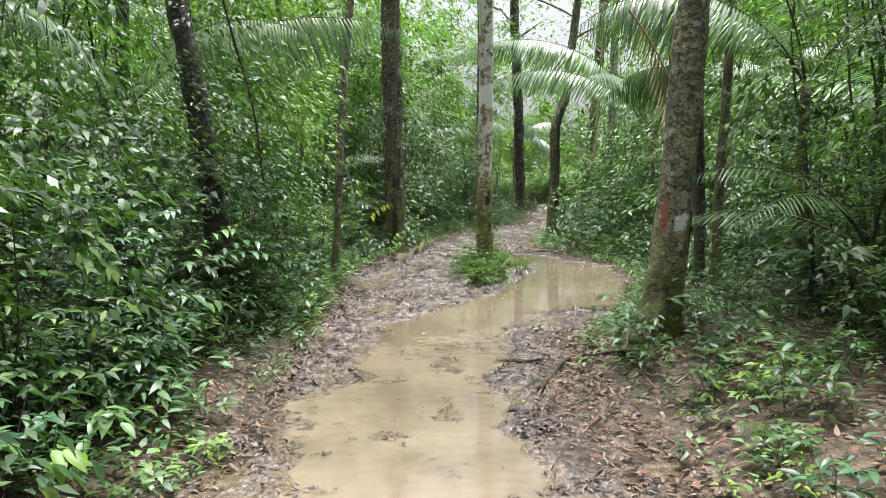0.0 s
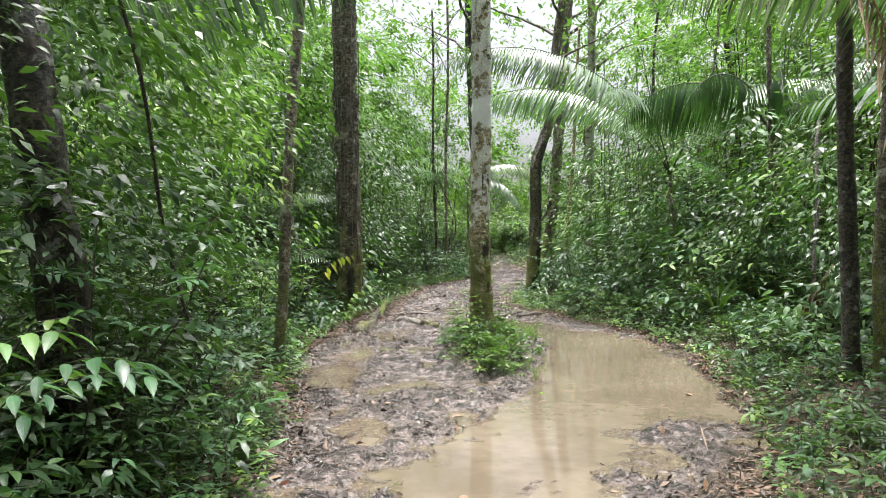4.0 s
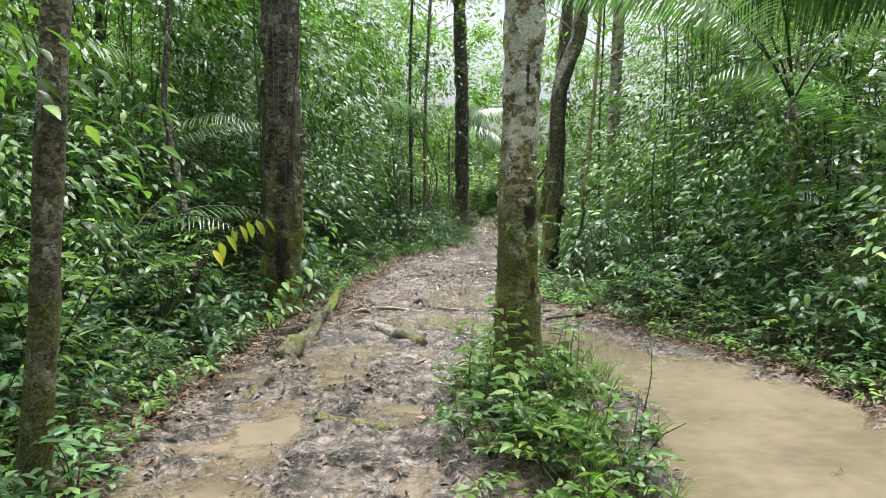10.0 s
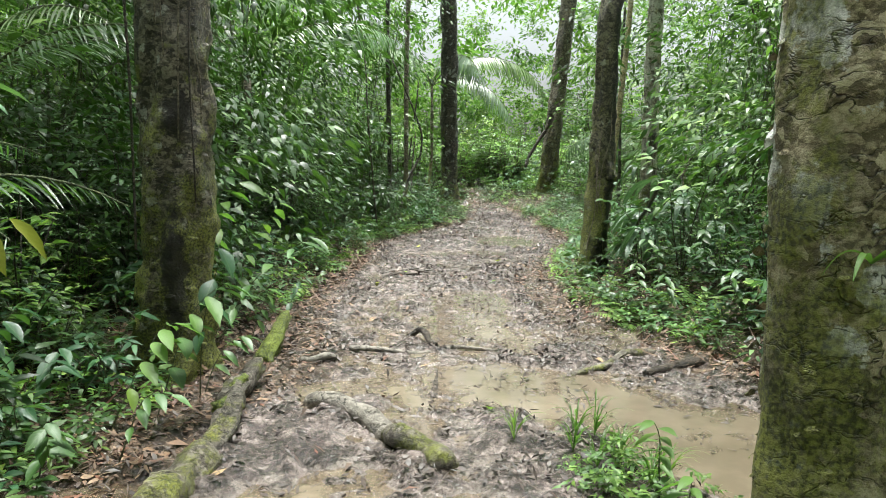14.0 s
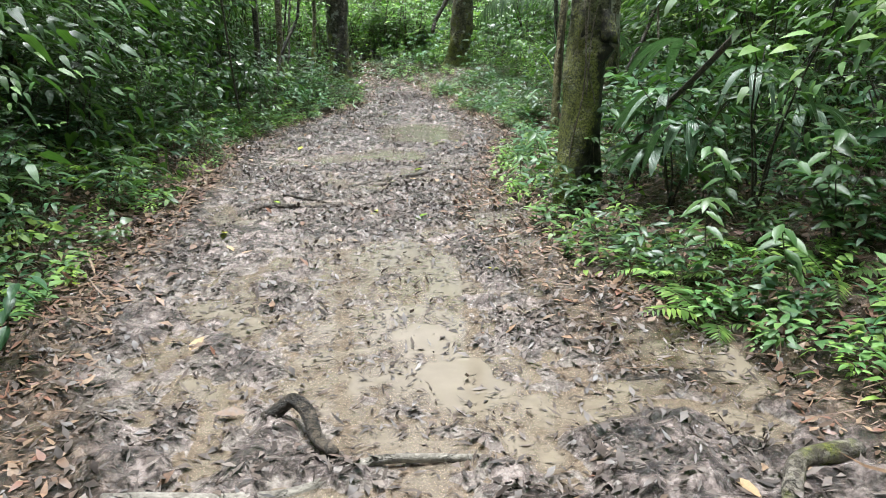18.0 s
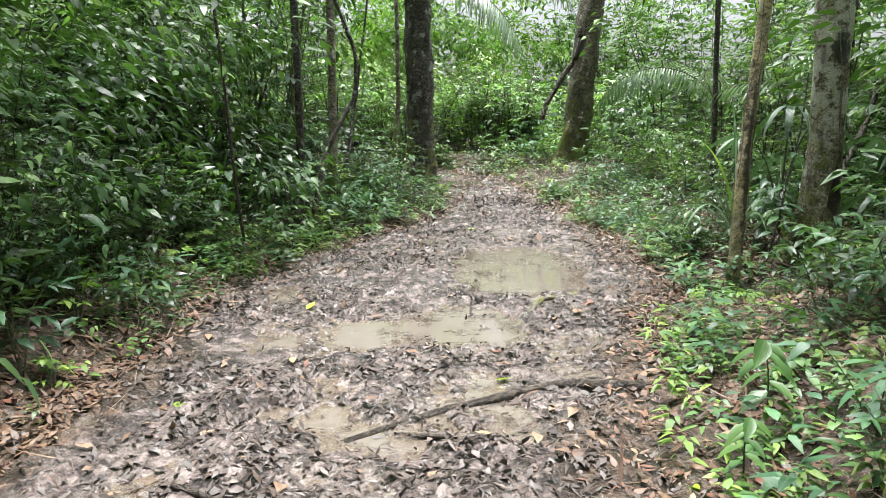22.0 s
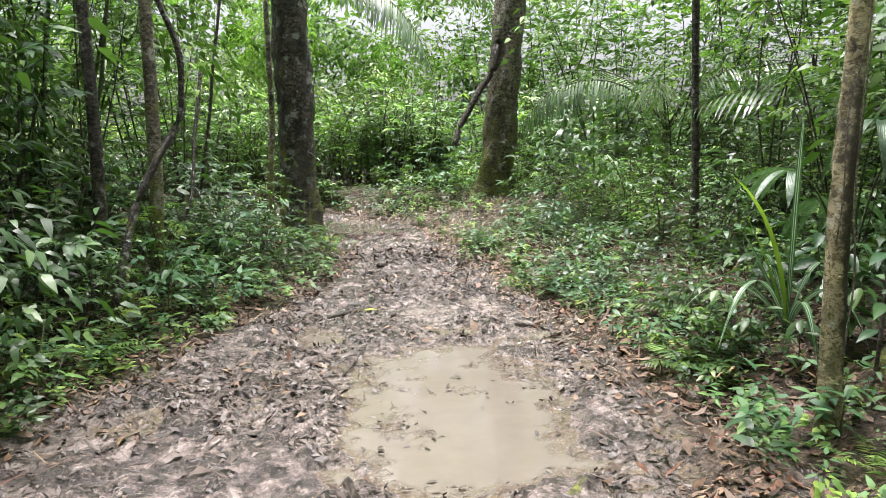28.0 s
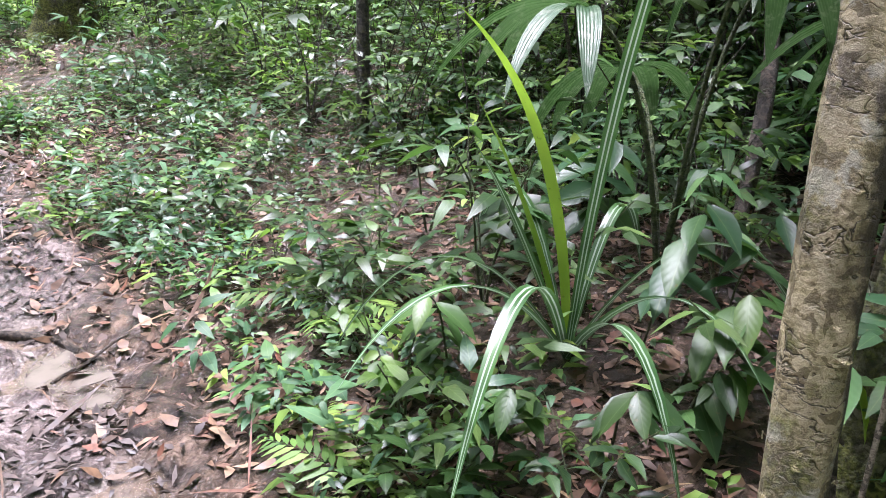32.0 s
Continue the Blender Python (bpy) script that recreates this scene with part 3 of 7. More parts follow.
# ---- plan: the trail's edges, puddles and the lie of the land ----
LEFT = np.array([(-6, -1.7), (4.5, -1.5), (8.8, -1.55), (15.7, -1.8), (18.4, -1.45), (20, -1.1), (23.5, -0.25), (26, 0.35), (28.4, 0.95), (30.7, 2.0), (32.5, 3.2), (34.0, 3.75), (35.6, 3.4), (36.6, 2.3), (37.6, 0.0), (40, -6.0), (44, -14.0), (60, -40)])
RIGHT = np.array([(-6, 1.7), (4.4, 1.55), (7.0, 1.35), (8.5, 1.6), (9.8, 2.3), (12, 2.95), (14.5, 3.6), (16.8, 3.5), (18.8, 3.0), (20.7, 2.7), (22.5, 2.6), (24, 2.9), (26, 3.6), (28, 4.45), (29.5, 4.75), (31, 4.95), (34, 5.2), (36.2, 5.2), (37.2, 4.7), (38, 3.2), (39, 0.4), (41, -5.0), (44, -11.0), (60, -37)])
WALKED = np.array([(METRES * r[1], METRES * r[2]) for r in ROWS])
PUDDLES = [  # x, y to x, y, half width, depth
    (-0.28, -2.0, -0.25, 6.0, 0.8, 0.1), (-1.05, -2.0, -0.9, 5.2, 0.26, 0.05), (-1.2, 3.6, -1.3, 4.6, 0.2, 0.05), (-0.3, 6.2, 0.0, 9.4, 0.66, 0.1), (0.35, 10.0, 1.2, 11.2, 0.72, 0.1), (1.75, 11.6, 2.2, 14.0, 0.95, 0.13),
    (2.35, 14.2, 2.5, 16.4, 0.72, 0.13), (2.15, 17.0, 1.75, 18.4, 0.5, 0.1), (1.6, 18.7, 0.9, 19.3, 0.42, 0.09), (0.85, 19.4, 0.7, 19.5, 0.14, 0.07), (0.15, 19.75, 0.2, 19.6, 0.08, 0.06), (0.35, 19.1, 0.4, 19.2, 0.1, 0.06),
    (-1.25, 12.8, -0.9, 15.6, 0.24, 0.075), (-0.75, 12.5, -0.2, 12.7, 0.2, 0.07), (-0.6, 16.2, -0.5, 17.5, 0.2, 0.065), (-1.35, 14.2, -1.25, 13.0, 0.16, 0.06),
    (1.05, 20.6, 1.45, 22.6, 0.45, 0.065), (0.19, 21.4, 0.22, 21.3, 0.1, 0.07), (0.27, 21.06, 0.3, 21.0, 0.1, 0.07), (0.03, 20.92, 0.06, 20.86, 0.1, 0.07), (0.35, 20.65, 0.36, 20.6, 0.07, 0.06), (0.17, 20.3, 0.2, 20.3, 0.11, 0.06),
    (2.15, 26.85, 2.6, 26.88, 0.44, 0.085), (3.3, 28.3, 3.6, 29.5, 0.56, 0.095), (4.2, 35.6, 4.45, 36.6, 0.42, 0.12)]


def smooth(a, b, x):
    s = np.clip((np.asarray(x, float) - a) / (b - a), 0, 1)
    return s * s * (3 - 2 * s)


def edge_l(y):
    return np.interp(y, LEFT[:, 0], LEFT[:, 1])


def edge_r(y):
    return np.interp(y, RIGHT[:, 0], RIGHT[:, 1])


def band_l(y):
    """Width of the strip of leaf litter inside the trail's left edge, and below inside the right one."""
    return np.interp(y, [15, 17.5, 19, 20, 21, 22.5, 25, 28], [0.1, 0.35, 0.75, 0.85, 0.65, 0.4, 0.3, 0.1])


def band_r(y):
    return np.interp(y, [3, 6, 9, 12, 18, 19.5, 23, 26, 30], [0.6, 0.5, 0.4, 0.15, 0.15, 0.5, 0.55, 0.35, 0.1])


def rise(y):
    return 0.3 * smooth(31.0, 36.0, y) + 0.012 * np.maximum(np.asarray(y, float) - 36, 0).clip(0, 30)


def outside(x, y):
    """How far a place lies off the trail; negative on it."""
    return np.maximum(edge_l(y) - x, x - edge_r(y))


def mound(x, y):
    """The islet of plants round the pale tree."""
    return np.exp(-(((np.asarray(x) - 0.75 - 0.16 * (np.asarray(y) - 14.6)) / 0.62) ** 2 + ((np.asarray(y) - 14.7) / 1.75) ** 2) ** 2)


def pool(x, y):
    wob = 0.16 * vnoise(x, y, 1.6, 1) + 0.09 * vnoise(x, y, 4.3, 2)
    best = np.zeros(np.broadcast(x, y).shape)
    for x0, y0, x1, y1, w, dep in PUDDLES:
        dx, dy = x1 - x0, y1 - y0
        s = np.clip(((x - x0) * dx + (y - y0) * dy) / (dx * dx + dy * dy), 0, 1)
        d = np.hypot(x - x0 - s * dx, y - y0 - s * dy) - w + wob * min(1.0, w * 1.6)
        best = np.maximum(best, dep * smooth(0.22, -0.22, d))
    return best * 0.78


def height(x, y):
    x, y = np.asarray(x, float), np.asarray(y, float)
    off = outside(x, y)
    on = smooth(0.5, -0.2, off)
    clod = 0.026 * vnoise(x, y, 2.3, 3) + 0.034 * (np.abs(vnoise(x, y, 5.3, 4)) - 0.3) + 0.036 * (np.abs(vnoise(x + 0.3 * y, y, 9.7, 5)) - 0.3) + 0.016 * vnoise(x, y, 17.0, 6)
    print_marks = 0.04 * smooth(0.3, 0.6, vnoise(x, y * 0.7, 3.7, 7))
    z = 0.028 + on * (clod - print_marks) + (1 - on) * (0.03 + 0.04 * vnoise(x, y, 0.9, 6))
    z = z - pool(x, y) * (1 - 0.9 * mound(x, y)) + 0.1 * mound(x, y)
    z = z + 0.26 * smooth(-0.05, 1.3, off) + 0.12 * smooth(1.0, 6.0, off) * (1 + vnoise(x, y, 0.25, 2)) + rise(y)
    z = z + 0.16 * np.exp(-(((x - 2.1) / 0.7) ** 2 + ((y - 7.5) / 0.9) ** 2))
    z = z - 0.27 * np.exp(-(((x - 5.2) / 0.95) ** 2 + ((y - 27.5) / 0.95) ** 2)) * smooth(0.05, 0.5, x - edge_r(y))
    return z + 0.9 * smooth(60, 400, np.hypot(x, y - 20))


def place(x, y, up=0.0):
    return float(x), float(y), float(height(x, y)) + up


def build_ground():
    inner = np.concatenate([np.linspace(-3.4, -2.4, 10)[:-1], np.linspace(-2.4, 2.4, 137), np.linspace(2.4, 3.4, 10)[1:]])
    far = np.array([4.0, 5.0, 6.8, 9, 12, 17, 25, 45, 90, 200, 500, 1500])
    u = np.concatenate([-far[::-1], inner, far])
    yn = np.concatenate([[-1500, -500, -200, -80, -30, -14, -8, -5], np.arange(-3, 3, 0.2), np.arange(3, 33, 0.045), np.arange(33, 46, 0.12), [48, 52, 60, 75, 110, 200, 500, 1500]])
    yy, uu = np.meshgrid(yn, u, indexing="ij")
    yc = np.clip(yy, -6, 46)
    xx = (edge_l(yc) + edge_r(yc)) / 2 + uu
    zz = height(xx, yy)
    n, m = yy.shape
    i, j = np.meshgrid(np.arange(n - 1), np.arange(m - 1), indexing="ij")
    q = np.stack([i * m + j, i * m + j + 1, (i + 1) * m + j + 1, (i + 1) * m + j], -1)
    g = Geo().add(np.stack([xx, yy, zz], -1), (), q)
    me = g.mesh("ground", M_GROUND)
    at = me.attributes.new("trail", "FLOAT", "POINT")
    off = np.maximum(edge_l(yy) + band_l(yy) - xx, xx - edge_r(yy) + band_r(yy)) + 0.25 * vnoise(xx, yy, 1.4, 4)
    at.data.foreach_set("value", (smooth(0.15, -0.35, off) * (1 - 0.8 * mound(xx, yy))).astype(np.float32).ravel())
    tagged(new("ground", me), "muddy forest trail with leaf-littered verges", "ground", kind="structure")


build_ground()


def puddle(y0, y1, level, label, inset=0.1):
    ny, nx = int((y1 - y0) / 0.055) + 2, 64
    ys, s = np.meshgrid(np.linspace(y0, y1, ny), np.linspace(0, 1, nx), indexing="ij")
    xs = (edge_l(ys) + inset) * (1 - s) + (edge_r(ys) - inset) * s
    i, j = np.meshgrid(np.arange(ny - 1), np.arange(nx - 1), indexing="ij")
    q = np.stack([i * nx + j, i * nx + j + 1, (i + 1) * nx + j + 1, (i + 1) * nx + j], -1).reshape(-1, 4)
    deep = level - height(xs, ys)
    wet = np.max(deep.ravel()[q], axis=1) > -0.03
    me = Geo().add(np.stack([xs, ys, np.full(xs.shape, level)], -1), (), q[wet]).mesh("puddle", M_WATER)
    at = me.attributes.new("depth", "FLOAT", "POINT")
    at.data.foreach_set("value", deep.astype(np.float32).ravel())
    ob = new("puddle", me)
    ob.visible_shadow = False
    tagged(ob, label, "puddle", "puddles on the trail", "structure")


puddle(-4.0, 19.95, 0.003, "long tan rain puddle filling the rutted trail")
puddle(19.96, 25.0, 0.004, "shallow tan puddle among churned mud")
puddle(25.01, 31.2, 0.005, "two tan puddles in the dark mud")
puddle(34.9, 37.3, float(rise(36.0)) - 0.01, "pale puddle where the trail bends away", 0.4)

# ---- plants: each kind is gathered once, then put down many times ----


def shrub_geo(seed, tall, spread, stems, twigs, per, leaf, ratio=0.42, kind=LEAF8, thick=0.006, droop=0.25, bare=0.25, twig=True):
    rng = np.random.default_rng(seed)
    stem, fol = Geo(), Geo()
    pos, way, size = [], [], []
    for k in range(stems):
        az = 6.283 * (k + rng.random()) / stems
        reach = spread * (0.3 + 0.7 * rng.random()) * (0.35 if stems == 1 else 1)
        top = np.array([np.cos(az) * reach, np.sin(az) * reach, tall * (0.65 + 0.35 * rng.random())])
        mid = np.array([top[0] * 0.25, top[1] * 0.25, top[2] * 0.6])
        s = np.linspace(0, 1, 9)[:, None]
        pts = 2 * s * (1 - s) * mid + s * s * top + 0.03 * tall * np.c_[np.sin(s * 7 + k), np.cos(s * 6 + k), 0 * s] * s
        tube(stem, pts[::2], (thick * (1.1 - 0.7 * s[:, 0]))[::2], 4, cap=False)
        for w in range(twigs):
            u = bare + (1 - bare) * (w + rng.random()) / twigs
            p0 = pts[min(int(u * 8), 7)] * (1 - (u * 8) % 1) + pts[min(int(u * 8) + 1, 8)] * ((u * 8) % 1)
            ta = az + w * 2.4 + rng.normal(0, 0.5)
            ln = spread * (0.75 - 0.4 * u) * (0.6 + 0.6 * rng.random())
            d = np.array([np.cos(ta), np.sin(ta), 0.35 * rng.random() + 0.1])
            tp = p0 + np.linspace(0, 1, 4)[:, None] * d * ln
            tp[:, 2] -= droop * ln * np.linspace(0, 1, 4) ** 2
            if twig:
                tube(stem, tp[[0, 3]], (thick * 0.5, thick * 0.2), 3, cap=False)
            side = np.array([-d[1], d[0], 0])
            for i in range(per):
                f = (i + 0.6) / per
                sgn = 1 if i % 2 else -1
                q = tp[0] * (1 - f) + tp[3] * f
                wv = d * (0.55 + 0.3 * f) + side * sgn * (0.9 - 0.4 * f) + np.array([0, 0, -0.25 * rng.random() - 0.1 * droop]) + rng.normal(0, 0.13, 3)
                if i == per - 1:
                    wv = d + rng.normal(0, 0.15, 3)
                pos.append(q), way.append(wv), size.append(leaf * (0.65 + 0.6 * rng.random()))
    n = len(pos)
    upv = np.array([0, 0, 1.0]) + rng.normal(0, 0.3, (n, 3))
    leaves(fol, np.array(pos), np.array(way), upv, np.array(size), ratio * (0.85 + 0.3 * rng.random(n)), 0.12 + 0.3 * rng.random(n), kind)
    return stem, fol


def frond_geo(stem, fol, base, az, length, lift, fall, pairs, leaflet, ratio=0.075, hang=0.4, kind=BLADE, bare=0.15, thick=0.012, seed=0):
    """A feather-shaped palm frond: an arched rachis with leaflets along both sides."""
    rng = np.random.default_rng(seed)
    n = 14
    el = np.radians(np.linspace(lift, fall, n))
    step = length / (n - 1)
    h = np.array([np.cos(az), np.sin(az), 0])
    pts = np.asarray(base, float) + np.cumsum(np.r_[[np.zeros(3)], (np.cos(el)[:-1, None] * h + np.sin(el)[:-1, None] * np.array([0, 0, 1.0])) * step], 0)
    tube(stem, pts, np.linspace(thick, thick * 0.2, n), 4, cap=False)
    s = np.linspace(bare, 0.985, pairs)
    f = s * (n - 1)
    i0 = np.minimum(f.astype(int), n - 2)
    p = pts[i0] * (1 - (f - i0))[:, None] + pts[i0 + 1] * (f - i0)[:, None]
    t = unit(pts[i0 + 1] - pts[i0])
    side = np.array([-np.sin(az), np.cos(az), 0])
    ln = leaflet * np.clip(np.sin(np.pi * (0.12 + 0.86 * (s - bare) / (1 - bare))), 0.25, 1) * rng.uniform(0.85, 1.1, pairs)
    for sg in (1, -1):
        w = sg * side * 0.85 + t * (0.35 + 0.5 * s[:, None]) + np.array([0, 0, -hang]) + rng.normal(0, 0.06, (pairs, 3))
        up = np.cross(t, w * sg) + np.array([0, 0, 0.8])
        leaves(fol, p, w, up, ln, ratio * rng.uniform(0.85, 1.15, pairs), hang * 0.7, kind)


def put(proto, m):
    """A copy of a plant at a matrix."""
    loc, rot, sc = m.decompose()
    ob = copy_thing(proto, Matrix.LocRotScale(loc, rot, None))
    ob.scale = sc
    return ob


def plant(name, label, category, group, stem, fol, m_stem, m_leaf, leaf_part="foliage"):
    root = thing(name, label, category, group)
    part("stem", stem, m_stem, root)
    part(leaf_part, fol, m_leaf, root)
    SOURCE[root.name] = (stem, fol, m_stem, m_leaf)
    return root


def away(x, y, r):
    return np.min(np.hypot(WALKED[:, 0] - x, WALKED[:, 1] - y)) > r


def low_zone(x, y):
    """Verges where only low plants grow."""
    if x > edge_r(y):
        d = x - edge_r(y)
        return d < np.interp(y, [0, 10.5, 12, 19, 20.5, 22, 25, 26, 26.4, 29.6, 30.2, 31, 33, 36, 37, 40], [2.2, 2.2, 1.6, 1.4, 0.8, 0.7, 1.0, 1.6, 3.2, 3.0, 1.9, 2.0, 3.2, 3.6, 1.5, 1.0])
    return edge_l(y) - x < np.interp(y, [0, 4, 7, 8, 13, 14.5, 20, 22, 36], [0.3, 0.65, 0.65, 0.5, 0.6, 0.9, 0.9, 0.75, 0.7])


def scatter(seed, n, y0, y1, d0, d1, side, apart=0.3, tall=True):
    """Places off the trail's edge on one side, kept apart from one another."""
    rng = np.random.default_rng(seed)
    got = []
    for _ in range(n * 6):
        if len(got) >= n:
            break
        y = rng.uniform(y0, y1)
        d = d0 + (d1 - d0) * rng.random()
        x = edge_l(y) - d if side < 0 else edge_r(y) + d
        if all((x - a) ** 2 + (y - b) ** 2 > apart * apart for a, b in got) and away(x, y, 1.05) and not (tall and low_zone(x, y)) and not (side < 0 and 11.3 < y < 13.5 and d < 1.2 and rng.random() < 0.85) and not (side > 0 and 26.2 < y < 28.7 and 0.7 < d < 3.0 and rng.random() < 0.75) and not (side > 0 and 27 < y < 31.5 and d < 0.22):
            got.append((x, y))
    return got, rng


def spot(x, y, rng, lo=0.8, hi=1.25, lean=6, sink=0.03):
    s = rng.uniform(lo, hi)
    return pose(*place(x, y, -sink), rng.normal(0, lean), rng.normal(0, lean), rng.uniform(0, 360)) @ Matrix.Diagonal((s, s, s * rng.uniform(0.9, 1.1), 1))


def drop(ob):
    """Takes the first of a kind away once its copies stand."""
    for o in (*ob.children_recursive, ob):
        bpy.data.objects.remove(o)


def sow(kinds, seed, n, y0, y1, d0, d1, side, apart=0.3, lo=0.8, hi=1.25, lean=6, joined="", tall=True):
    """Plants put down along one side; joined: as uncountable stuff with that label."""
    got, rng = scatter(seed, n, y0, y1, d0, d1, side, apart, tall)
    heaps = {}
    for x, y in got:
        k = int(rng.integers(len(kinds)))
        m = spot(x, y, rng, lo, hi, lean)
        if side > 0 and 10.5 < y < 36:   # the brighter bank: its light is put into paler leaf kinds
            if kinds[k] in TALL and rng.random() < 0.5:
                continue
            if kinds[k] == MEDIUM[0] or kinds[k] == TALL[0]:
                k = kinds.index(MEDIUM[2] if kinds[k] == MEDIUM[0] else TALL[2]) if len(kinds) > 3 else k
        if joined:
            heaps.setdefault(k, []).append(np.array(m))
        else:
            put(kinds[k], m)
    for k, ms in heaps.items():
        stem, fol, ms_, ml = SOURCE[kinds[k].name]
        solid("thicket_foliage", fol.merged(ms), ml, joined, "thicket", kind="stuff")
        solid("thicket_stems", stem.merged(ms), ms_, joined, "thicket", kind="stuff")


def fill(kinds, seed, n, x0, x1, y0, y1, label, lo=0.8, hi=1.25):
    """Joined plants over a stretch of ground, clear of the trail."""
    r = np.random.default_rng(seed)
    heaps = {}
    for _ in range(n):
        x, y = r.uniform(x0, x1), r.uniform(y0, y1)
        if outside(x, y) > 0.35:
            heaps.setdefault(int(r.integers(len(kinds))), []).append(np.array(spot(x, y, r, lo, hi, 5)))
    for k, ms in heaps.items():
        stem, fol, ms_, ml = SOURCE[kinds[k].name]
        solid("thicket_foliage", fol.merged(ms), ml, label, "thicket", kind="stuff")
        solid("thicket_stems", stem.merged(ms), ms_, label, "thicket", kind="stuff")


SOURCE = {}
GS, GM, GT = "low plants beside the trail", "shrubs of the thicket", "tall undergrowth"
SMALL = []
for k, (tall, spread, st, tw, per, leaf, ra, ml, lab) in enumerate((
        (0.32, 0.22, 3, 3, 4, 0.085, 0.46, M_LEAF_MID, "low green seedling with oval leaves on the forest floor"),
        (0.45, 0.28, 3, 4, 4, 0.11, 0.4, M_LEAF_BLUE, "low wet-leaved plant with bluish glossy leaves"),
        (0.26, 0.25, 4, 2, 5, 0.07, 0.5, M_LEAF_FRESH, "small fresh green herb among leaf litter"),
        (0.5, 0.24, 2, 4, 5, 0.1, 0.36, M_LEAF_DARK, "dark green seedling with pointed leaves"))):
    a, b = shrub_geo(100 + k, tall, spread, st, tw, per, leaf * 0.85, ra, LEAF6, 0.004)
    SMALL.append(plant("small_plant", lab, "plant", GS, a, b, M_STEM, ml))
    a, b = shrub_geo(100 + k, tall, spread, st, tw, per, leaf * 0.85, ra, LEAF4, 0.004, twig=False)
    SOURCE[SMALL[-1].name] = (a, b, M_STEM, ml)
MEDIUM = []
for k, (tall, spread, st, tw, per, leaf, ra, ml, lab) in enumerate((
        (1.1, 0.55, 4, 5, 6, 0.14, 0.5, M_LEAF_DARK, "dark glossy-leaved shrub in the thicket"),
        (1.3, 0.6, 5, 5, 6, 0.12, 0.4, M_LEAF_MID, "green leafy shrub with thin stems"),
        (0.9, 0.6, 4, 4, 6, 0.18, 0.46, M_LEAF_BLUE, "broad-leaved shrub with wet bluish sheen"),
        (1.5, 0.55, 4, 6, 6, 0.11, 0.45, M_LEAF_MID, "upright shrub with small oval leaves"),
        (1.2, 0.5, 4, 5, 6, 0.13, 0.38, M_LEAF_FRESH, "fresh green shrub with pointed leaves"))):
    a, b = shrub_geo(200 + k, tall, spread, st, tw, per, leaf * 0.8, ra, LEAF6, 0.008)
    MEDIUM.append(plant("shrub", lab, "shrub", GM, a, b, M_TWIG, ml))
    a, b = shrub_geo(200 + k, tall, spread, st, tw, per, leaf * 0.82, ra, LEAF4, 0.008, twig=False)
    SOURCE[MEDIUM[-1].name] = (a, b, M_TWIG, ml)
TALL = []
for k, (tall, spread, st, tw, per, leaf, ra, ml, lab) in enumerate((
        (3.0, 0.95, 3, 15, 11, 0.145, 0.5, M_LEAF_DARK, "tall dark thicket shrub with many thin stems"),
        (3.8, 1.0, 3, 17, 11, 0.125, 0.42, M_LEAF_MID, "tall leafy undergrowth sapling clump"),
        (2.4, 1.0, 4, 12, 10, 0.16, 0.48, M_LEAF_BLUE, "spreading tall shrub with shiny leaves"),
        (4.6, 1.0, 3, 18, 11, 0.125, 0.42, M_LEAF_MID, "slender sapling clump with drooping twigs"),
        (3.4, 0.9, 3, 17, 11, 0.125, 0.4, M_LEAF_FRESH, "light green sapling clump in brighter light"))):
    a, b = shrub_geo(300 + k, tall, spread, st, tw, per, leaf * 0.86, ra, LEAF4, 0.012, 0.35, 0.12)
    TALL.append(plant("tall_shrub", lab, "shrub", GT, a, b, M_TWIG, ml))
FAR = []
for k, (tall, leaf, ml) in enumerate(((5.0, 0.15, M_LEAF_MID), (6.5, 0.16, M_LEAF_CANOPY), (4.0, 0.15, M_LEAF_DARK), (6.0, 0.16, M_LEAF_FRESH))):
    a, b = shrub_geo(350 + k, tall, 1.3, 3, 22, 13, leaf, 0.46, LEAF2, 0.02, 0.35, 0.08, False)
    FAR.append(plant("far_shrub", "sapling deep in the forest", "shrub", GT, a, b, M_TWIG, ml))
POLE = []
for k in range(3):
    rng = np.random.default_rng(400 + k)
    root = thing("pole_thicket", "clump of thin upright stems with narrow leaves", "thicket", "stem clumps")
    for i in range(7):
        x0, y0 = rng.normal(0, 0.3, 2)
        part("stem", tube(Geo(), bent((x0, y0, 0), (x0 + rng.normal(0, 0.5), y0 + rng.normal(0, 0.5), rng.uniform(3.5, 6)), 8, 0.09, rng), np.linspace(0.016, 0.006, 8) * rng.uniform(0.6, 1.5), 5, cap=False), M_STEM, root)
    n = 330
    b = leaves(Geo(), np.c_[rng.normal(0, 0.55, (n, 2)), rng.uniform(1.2, 6, n)], np.c_[rng.normal(0, 1, (n, 2)), rng.uniform(-1.2, 0.1, n)], np.array([0, 0, 1.0]) + rng.normal(0, 0.3, (n, 3)), rng.uniform(0.12, 0.24, n), 0.17, 0.3, LEAF4)
    part("foliage", b, M_LEAF_MID, root)
    POLE.append(root)
PALMS = []
